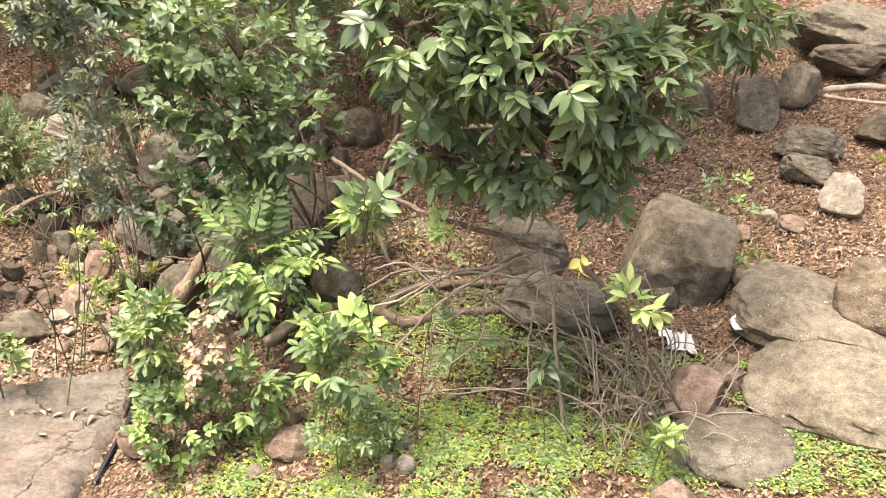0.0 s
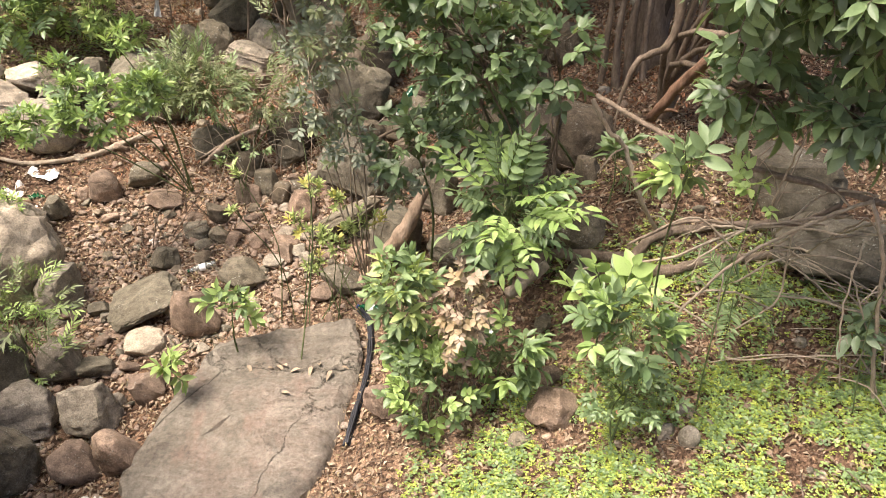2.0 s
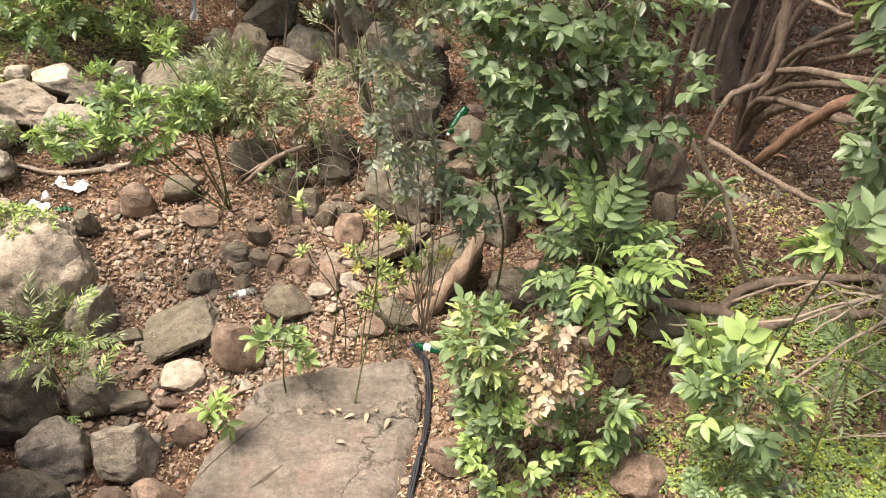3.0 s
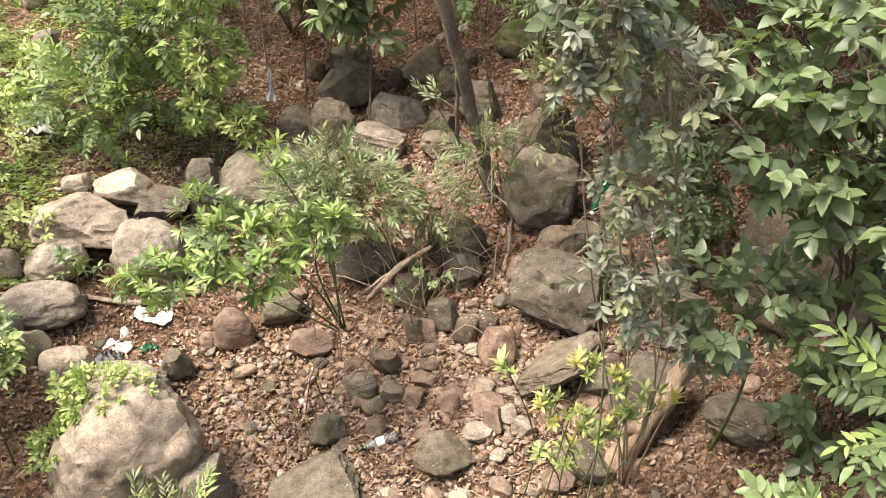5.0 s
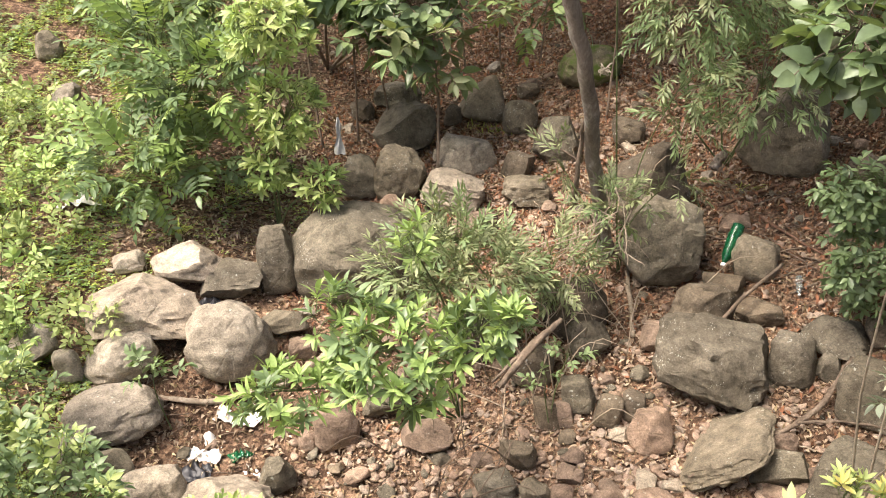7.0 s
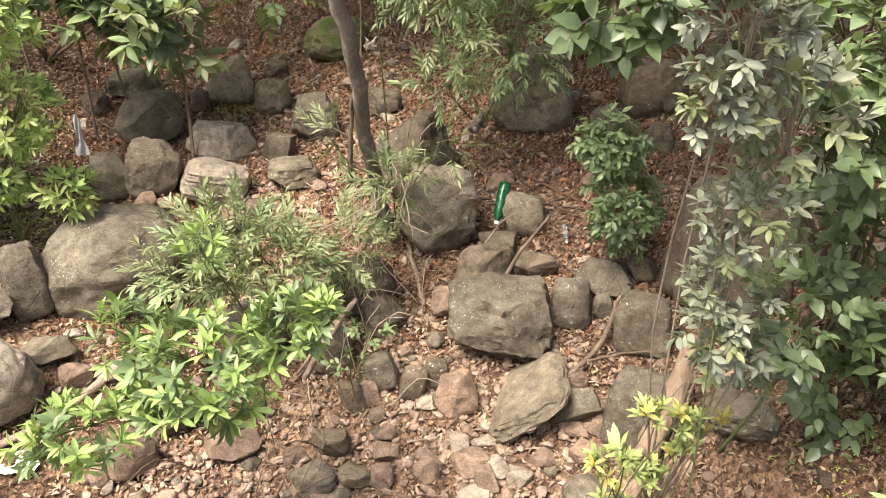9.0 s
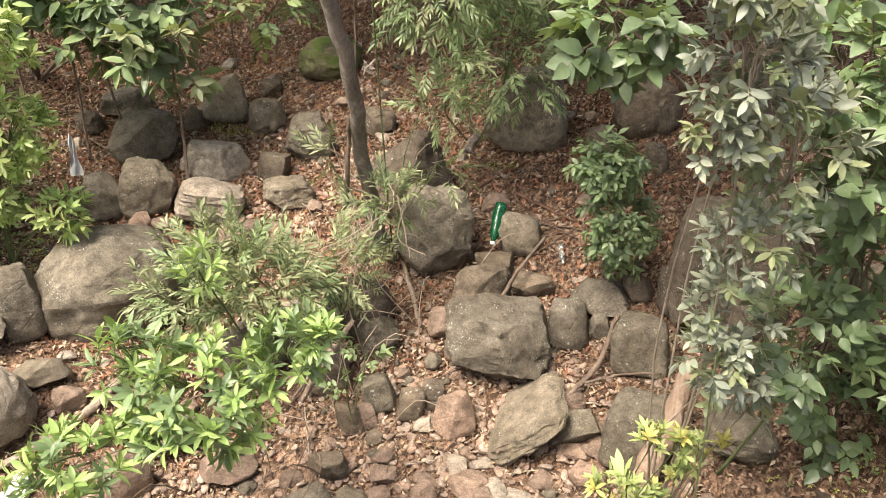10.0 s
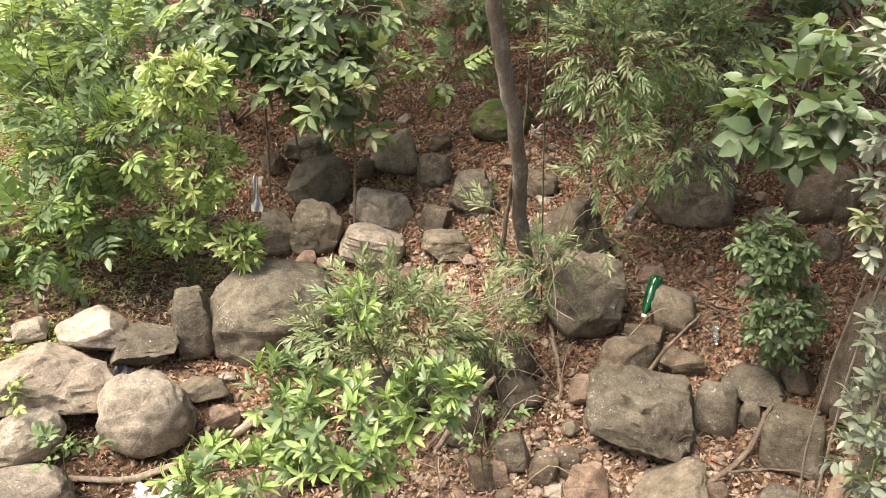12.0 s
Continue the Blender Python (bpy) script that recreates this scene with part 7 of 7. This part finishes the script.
root([(-2.38, 5.92, -1.09), (-2.12, 5.93, -1.09), (-1.86, 5.89, -1.12)], (0.009, 0.008, 0.006,), "brown", "side shoot of the creeping root", "root")
log([(-2.44, 5.36, -1.87), (-2.34, 5.40, -1.62), (-2.22, 5.44, -1.41), (-2.08, 5.48, -1.18), (-1.99, 5.52, -0.96), (-1.92, 5.56, -0.79)], (0.08, 0.072, 0.07, 0.066, 0.048, 0.03), "trunk", "pale weathered stump with a knot", "log")
log([(-6.19, 6.71, -1.37), (-5.90, 6.70, -1.41), (-5.62, 6.78, -1.40), (-5.30, 6.98, -1.36), (-5.08, 7.14, -1.28), (-4.85, 7.36, -1.20)], (0.014, 0.02, 0.022, 0.026, 0.03, 0.02), "pale", "long pale driftwood branch in the stream bed", "log")
log([(-1.26, 4.51, -1.15), (-1.12, 4.59, -1.04), (-0.99, 4.67, -0.96)], (0.04, 0.045, 0.03,), "pale", "short pale log under the root", "log")
stick([(-5.26, 10.38, -0.39), (-4.90, 9.91, -0.55), (-4.57, 10.03, -0.53), (-4.48, 9.61, -0.63)], (0.008, 0.008, 0.007, 0.006,), "brown", "thin dead twig between stones", "stick")
stick([(-4.50, 10.51, -0.31), (-4.20, 10.80, -0.17), (-3.94, 11.10, -0.05)], (0.012, 0.012, 0.01,), "brown", "grey stick under the bushes", "stick")
stick([(-2.20, 8.04, -0.59), (-1.75, 8.14, -0.47), (-1.37, 8.05, -0.35)], (0.014, 0.014, 0.01,), "red", "dead branch lying in red litter", "stick")
stick([(-2.22, 8.21, -0.34), (-2.12, 8.29, -0.25)], (0.04, 0.035,), "grey", "short grey branch stub", "log")
stick([(-1.95, 7.84, -0.61), (-1.78, 7.51, -0.67), (-1.67, 7.35, -0.71)], (0.012, 0.012, 0.008,), "red", "crooked stick in leaf litter", "stick")
stick([(3.49, 6.38, 1.20), (3.81, 6.36, 1.28), (4.20, 6.36, 1.31)], (0.03, 0.035, 0.03,), "pale", "pale log lying on the slope", "log")
stick([(3.40, 6.18, 1.16), (3.63, 6.08, 1.16), (3.90, 5.98, 1.18)], (0.018, 0.018, 0.015,), "pale", "pale stick lying on the slope", "stick")
hose([(-2.36, 5.08, -1.74), (-2.27, 4.95, -1.75), (-2.22, 4.71, -1.81), (-2.20, 4.36, -1.86), (-2.23, 4.03, -1.94), (-2.25, 3.77, -2.02)], (0.02, 0.02, 0.02, 0.02, 0.02, 0.02,), )
branch([(-3.12, 7.04, -0.24), (-3.19, 6.98, -0.45), (-3.05, 6.85, -0.54)], (0.005, 0.004, 0.003,), "pale", "dry hanging stem at the foot of the thin tree", "branch")
branch([(-3.44, 7.06, -0.35), (-3.46, 6.97, -0.41), (-3.52, 6.88, -0.69)], (0.005, 0.004, 0.003,), "pale", "dry hanging stem at the foot of the thin tree", "branch")
branch([(-3.37, 7.03, -0.22), (-3.37, 6.96, -0.35), (-3.54, 6.84, -0.51)], (0.005, 0.004, 0.003,), "pale", "dry hanging stem at the foot of the thin tree", "branch")
branch([(-3.46, 7.06, -0.36), (-3.53, 6.99, -0.50), (-3.70, 6.83, -0.50)], (0.005, 0.004, 0.003,), "pale", "dry hanging stem at the foot of the thin tree", "branch")
branch([(-3.48, 7.11, -0.56), (-3.47, 7.03, -0.66), (-3.58, 6.94, -0.94)], (0.005, 0.004, 0.003,), "pale", "dry hanging stem at the foot of the thin tree", "branch")
branch([(-3.45, 7.06, -0.36), (-3.54, 6.99, -0.48), (-4.03, 6.84, -0.56)], (0.005, 0.004, 0.003,), "pale", "dry hanging stem at the foot of the thin tree", "branch")
branch([(-3.24, 6.99, -0.07), (-3.26, 6.93, -0.23), (-3.75, 6.80, -0.38)], (0.005, 0.004, 0.003,), "pale", "dry hanging stem at the foot of the thin tree", "branch")
branch([(-3.17, 7.13, -0.61), (-3.35, 7.04, -0.70), (-3.09, 7.00, -1.11)], (0.005, 0.004, 0.003,), "pale", "dry hanging stem at the foot of the thin tree", "branch")
branch([(-3.45, 7.11, -0.54), (-3.46, 7.03, -0.67), (-3.35, 6.99, -1.09)], (0.005, 0.004, 0.003,), "pale", "dry hanging stem at the foot of the thin tree", "branch")
branch([(-3.26, 7.03, -0.21), (-3.41, 6.96, -0.36), (-3.72, 6.81, -0.40)], (0.005, 0.004, 0.003,), "pale", "dry hanging stem at the foot of the thin tree", "branch")
branch([(-3.35, 7.02, -0.21), (-3.29, 6.95, -0.32), (-3.80, 6.89, -0.72)], (0.005, 0.004, 0.003,), "pale", "dry hanging stem at the foot of the thin tree", "branch")
branch([(-3.25, 7.12, -0.60), (-3.27, 7.08, -0.82), (-3.65, 6.89, -0.74)], (0.005, 0.004, 0.003,), "pale", "dry hanging stem at the foot of the thin tree", "branch")
branch([(-3.18, 7.02, -0.17), (-3.17, 6.95, -0.32), (-3.16, 6.85, -0.54)], (0.005, 0.004, 0.003,), "pale", "dry hanging stem at the foot of the thin tree", "branch")
branch([(-3.39, 7.09, -0.49), (-3.38, 7.02, -0.61), (-3.64, 6.96, -1.02)], (0.005, 0.004, 0.003,), "pale", "dry hanging stem at the foot of the thin tree", "branch")
stick([(-4.91, 10.95, -0.16), (-4.61, 10.84, -0.19), (-4.27, 10.65, -0.23)], (0.006, 0.006, 0.004,), "brown", "thin fallen stick under the bushes", "stick")
stick([(-4.10, 10.59, -0.24), (-3.79, 10.70, -0.16), (-3.42, 10.86, -0.03)], (0.006, 0.006, 0.004,), "brown", "thin fallen stick under the bushes", "stick")
stick([(-4.09, 10.35, -0.34), (-3.79, 10.46, -0.27), (-3.43, 10.55, -0.14)], (0.006, 0.006, 0.004,), "brown", "thin fallen stick under the bushes", "stick")
stick([(-5.07, 10.98, -0.15), (-4.78, 10.78, -0.24), (-4.44, 10.42, -0.34)], (0.006, 0.006, 0.004,), "brown", "thin fallen stick under the bushes", "stick")
stick([(-3.96, 10.67, -0.19), (-3.68, 10.50, -0.22), (-3.36, 10.27, -0.26)], (0.006, 0.006, 0.004,), "brown", "thin fallen stick under the bushes", "stick")
stick([(-4.02, 11.07, -0.08), (-3.71, 11.08, -0.02), (-3.33, 11.15, 0.04)], (0.006, 0.006, 0.004,), "brown", "thin fallen stick under the bushes", "stick")
stick([(-4.28, 10.32, -0.38), (-3.99, 10.38, -0.33), (-3.64, 10.44, -0.25)], (0.006, 0.006, 0.004,), "brown", "thin fallen stick under the bushes", "stick")
stick([(-5.11, 10.61, -0.32), (-4.82, 10.66, -0.28), (-4.47, 10.71, -0.23)], (0.006, 0.006, 0.004,), "brown", "thin fallen stick under the bushes", "stick")
stick([(-4.96, 10.42, -0.38), (-4.68, 10.25, -0.43), (-4.35, 10.07, -0.51)], (0.006, 0.006, 0.004,), "brown", "thin fallen stick under the bushes", "stick")
stick([(-4.39, 10.81, -0.17), (-4.08, 10.95, -0.13), (-3.71, 11.02, -0.04)], (0.006, 0.006, 0.004,), "brown", "thin fallen stick under the bushes", "stick")
stick([(-4.61, 10.61, -0.28), (-4.32, 10.47, -0.30), (-3.99, 10.35, -0.34)], (0.006, 0.006, 0.004,), "brown", "thin fallen stick under the bushes", "stick")
stick([(-4.28, 10.70, -0.21), (-3.98, 10.69, -0.19), (-3.63, 10.64, -0.15)], (0.006, 0.006, 0.004,), "brown", "thin fallen stick under the bushes", "stick")
stick([(-1.97, 7.12, -0.89), (-1.79, 7.15, -0.83), (-1.57, 7.20, -0.73)], (0.007, 0.006, 0.004,), "brown", "fallen stick in red-brown litter", "stick")
stick([(-2.30, 7.82, -0.71), (-2.16, 7.70, -0.72), (-2.00, 7.53, -0.74)], (0.007, 0.006, 0.004,), "brown", "fallen stick in red-brown litter", "stick")
stick([(-1.95, 7.49, -0.74), (-1.79, 7.46, -0.70), (-1.59, 7.42, -0.63)], (0.007, 0.006, 0.004,), "brown", "fallen stick in red-brown litter", "stick")
stick([(-2.32, 7.71, -0.77), (-2.17, 7.66, -0.74), (-1.97, 7.61, -0.70)], (0.007, 0.006, 0.004,), "brown", "fallen stick in red-brown litter", "stick")
stick([(-1.98, 7.59, -0.71), (-1.87, 7.43, -0.73), (-1.74, 7.24, -0.78)], (0.007, 0.006, 0.004,), "brown", "fallen stick in red-brown litter", "stick")
stick([(-2.09, 7.26, -0.87), (-1.92, 7.28, -0.81), (-1.68, 7.33, -0.72)], (0.007, 0.006, 0.004,), "brown", "fallen stick in red-brown litter", "stick")
stick([(-1.43, 7.80, -0.43), (-1.27, 7.77, -0.38), (-1.06, 7.74, -0.32)], (0.007, 0.006, 0.004,), "brown", "fallen stick in red-brown litter", "stick")
stick([(-1.96, 7.97, -0.56), (-1.77, 8.00, -0.51), (-1.53, 8.01, -0.42)], (0.007, 0.006, 0.004,), "brown", "fallen stick in red-brown litter", "stick")
stick([(-2.14, 7.47, -0.81), (-2.01, 7.37, -0.81), (-1.86, 7.23, -0.81)], (0.007, 0.006, 0.004,), "brown", "fallen stick in red-brown litter", "stick")
stick([(-2.36, 7.81, -0.73), (-2.22, 7.70, -0.74), (-2.06, 7.53, -0.76)], (0.007, 0.006, 0.004,), "brown", "fallen stick in red-brown litter", "stick")
stick([(-1.81, 7.41, -0.73), (-1.69, 7.28, -0.74), (-1.56, 7.11, -0.77)], (0.007, 0.006, 0.004,), "brown", "fallen stick in red-brown litter", "stick")
stick([(-2.47, 7.32, -0.98), (-2.32, 7.26, -0.96), (-2.14, 7.18, -0.94)], (0.007, 0.006, 0.004,), "brown", "fallen stick in red-brown litter", "stick")
stick([(-2.43, 7.64, -0.84), (-2.29, 7.54, -0.85), (-2.13, 7.38, -0.84)], (0.007, 0.006, 0.004,), "brown", "fallen stick in red-brown litter", "stick")
stick([(-1.46, 7.80, -0.44), (-1.33, 7.70, -0.42), (-1.18, 7.57, -0.40)], (0.007, 0.006, 0.004,), "brown", "fallen stick in red-brown litter", "stick")
stick([(-2.39, 6.16, -1.38), (-2.24, 6.08, -1.37), (-2.09, 6.00, -1.37)], (0.006, 0.005, 0.004,), "pale", "small dry stick in the stream bed", "stick")
stick([(-3.44, 6.15, -1.57), (-3.27, 6.11, -1.55), (-3.11, 6.07, -1.53)], (0.006, 0.005, 0.004,), "pale", "small dry stick in the stream bed", "stick")
stick([(-2.32, 5.58, -1.57), (-2.18, 5.56, -1.52), (-2.04, 5.55, -1.48)], (0.006, 0.005, 0.004,), "pale", "small dry stick in the stream bed", "stick")
stick([(-4.19, 5.78, -1.91), (-4.03, 5.80, -1.87), (-3.88, 5.81, -1.81)], (0.006, 0.005, 0.004,), "pale", "small dry stick in the stream bed", "stick")
stick([(-2.83, 5.32, -1.77), (-2.68, 5.36, -1.75), (-2.54, 5.38, -1.70)], (0.006, 0.005, 0.004,), "pale", "small dry stick in the stream bed", "stick")
stick([(-2.91, 6.03, -1.52), (-2.75, 6.03, -1.51), (-2.59, 5.99, -1.48)], (0.006, 0.005, 0.004,), "pale", "small dry stick in the stream bed", "stick")
stick([(-4.16, 5.31, -2.03), (-4.00, 5.25, -2.01), (-3.84, 5.16, -1.99)], (0.006, 0.005, 0.004,), "pale", "small dry stick in the stream bed", "stick")
stick([(-2.89, 6.48, -1.36), (-2.72, 6.54, -1.31), (-2.55, 6.63, -1.26)], (0.006, 0.005, 0.004,), "pale", "small dry stick in the stream bed", "stick")
stick([(-2.95, 5.40, -1.77), (-2.81, 5.45, -1.73), (-2.66, 5.51, -1.69)], (0.006, 0.005, 0.004,), "pale", "small dry stick in the stream bed", "stick")
stick([(-3.90, 6.09, -1.73), (-3.73, 6.02, -1.73), (-3.56, 5.90, -1.71)], (0.006, 0.005, 0.004,), "pale", "small dry stick in the stream bed", "stick")
stick([(-3.02, 5.89, -1.59), (-2.87, 5.87, -1.58), (-2.71, 5.83, -1.57)], (0.006, 0.005, 0.004,), "pale", "small dry stick in the stream bed", "stick")
stick([(-3.30, 5.34, -1.85), (-3.15, 5.25, -1.83), (-3.00, 5.18, -1.83)], (0.006, 0.005, 0.004,), "pale", "small dry stick in the stream bed", "stick")
stick([(-3.17, 5.35, -1.81), (-3.03, 5.37, -1.78), (-2.89, 5.42, -1.76)], (0.006, 0.005, 0.004,), "pale", "small dry stick in the stream bed", "stick")
stick([(-4.12, 6.01, -1.82), (-3.95, 5.94, -1.80), (-3.78, 5.86, -1.78)], (0.006, 0.005, 0.004,), "pale", "small dry stick in the stream bed", "stick")

# small things
plant("sapling", "thin shoot ending in three yellow leaves", "sapling", (0.69, 3.39), [
       (0.46, 2.70, 0.44, 0.02, 0.01, 0.02, 1)],
      "broad", 0.1, "yellow", "green", 0.004, -0.8, 203)
flower(-1.39, 3.69, -0.97, .016, WHITE_PLASTIC, "small white flower")
flower(-0.63, 3.35, -1.22, .014, PINK, "small pink flower")
knot(-3.40, 6.77, 0.72, "knotted pale rope round the thin tree")
strip_of_plastic(-5.12, 8.41, -0.10, "torn white plastic strip caught in the bush")
dead_leaf(-3.36, 4.25, -2.52, 0)
dead_leaf(-3.33, 4.26, -2.57, 67)
dead_leaf(-2.79, 4.39, -1.82, 134)
dead_leaf(-2.69, 4.38, -1.77, 201)
dead_leaf(-2.61, 4.39, -1.80, 268)
dead_leaf(-2.87, 4.41, -1.89, 335)
dead_leaf(-2.93, 4.38, -1.78, 42)
dead_leaf(-2.55, 4.39, -1.77, 109)
dead_leaf(-2.71, 4.12, -1.97, 176)
dead_leaf(-2.45, 4.34, -1.59, 243)
dead_leaf(-3.09, 4.43, -1.99, 310)
dead_leaf(-2.39, 4.38, -1.73, 17)
grass_tuft(-3.83, 9.99, -0.50, 26, 715)
grass_tuft(-3.96, 10.08, -0.48, 18, 690)
grass_tuft(-3.70, 9.88, -0.50, 16, 740)
grass_tuft(2.59, 6.94, 0.58, 30, 1225)
grass_tuft(2.62, 6.72, 0.51, 24, 1240)
grass_tuft(2.55, 5.00, -0.11, 20, 1325)
grass_tuft(2.51, 3.47, -0.45, 14, 1460)
grass_tuft(3.90, 5.85, 0.69, 26, 1545)
grass_tuft(3.20, 5.91, 0.46, 26, 1400)
grass_tuft(-1.92, 8.19, -0.51, 18, 1170)
grass_tuft(-6.38, 8.12, -0.79, 24, 150)
grass_tuft(-6.10, 8.79, -0.69, 24, 250)
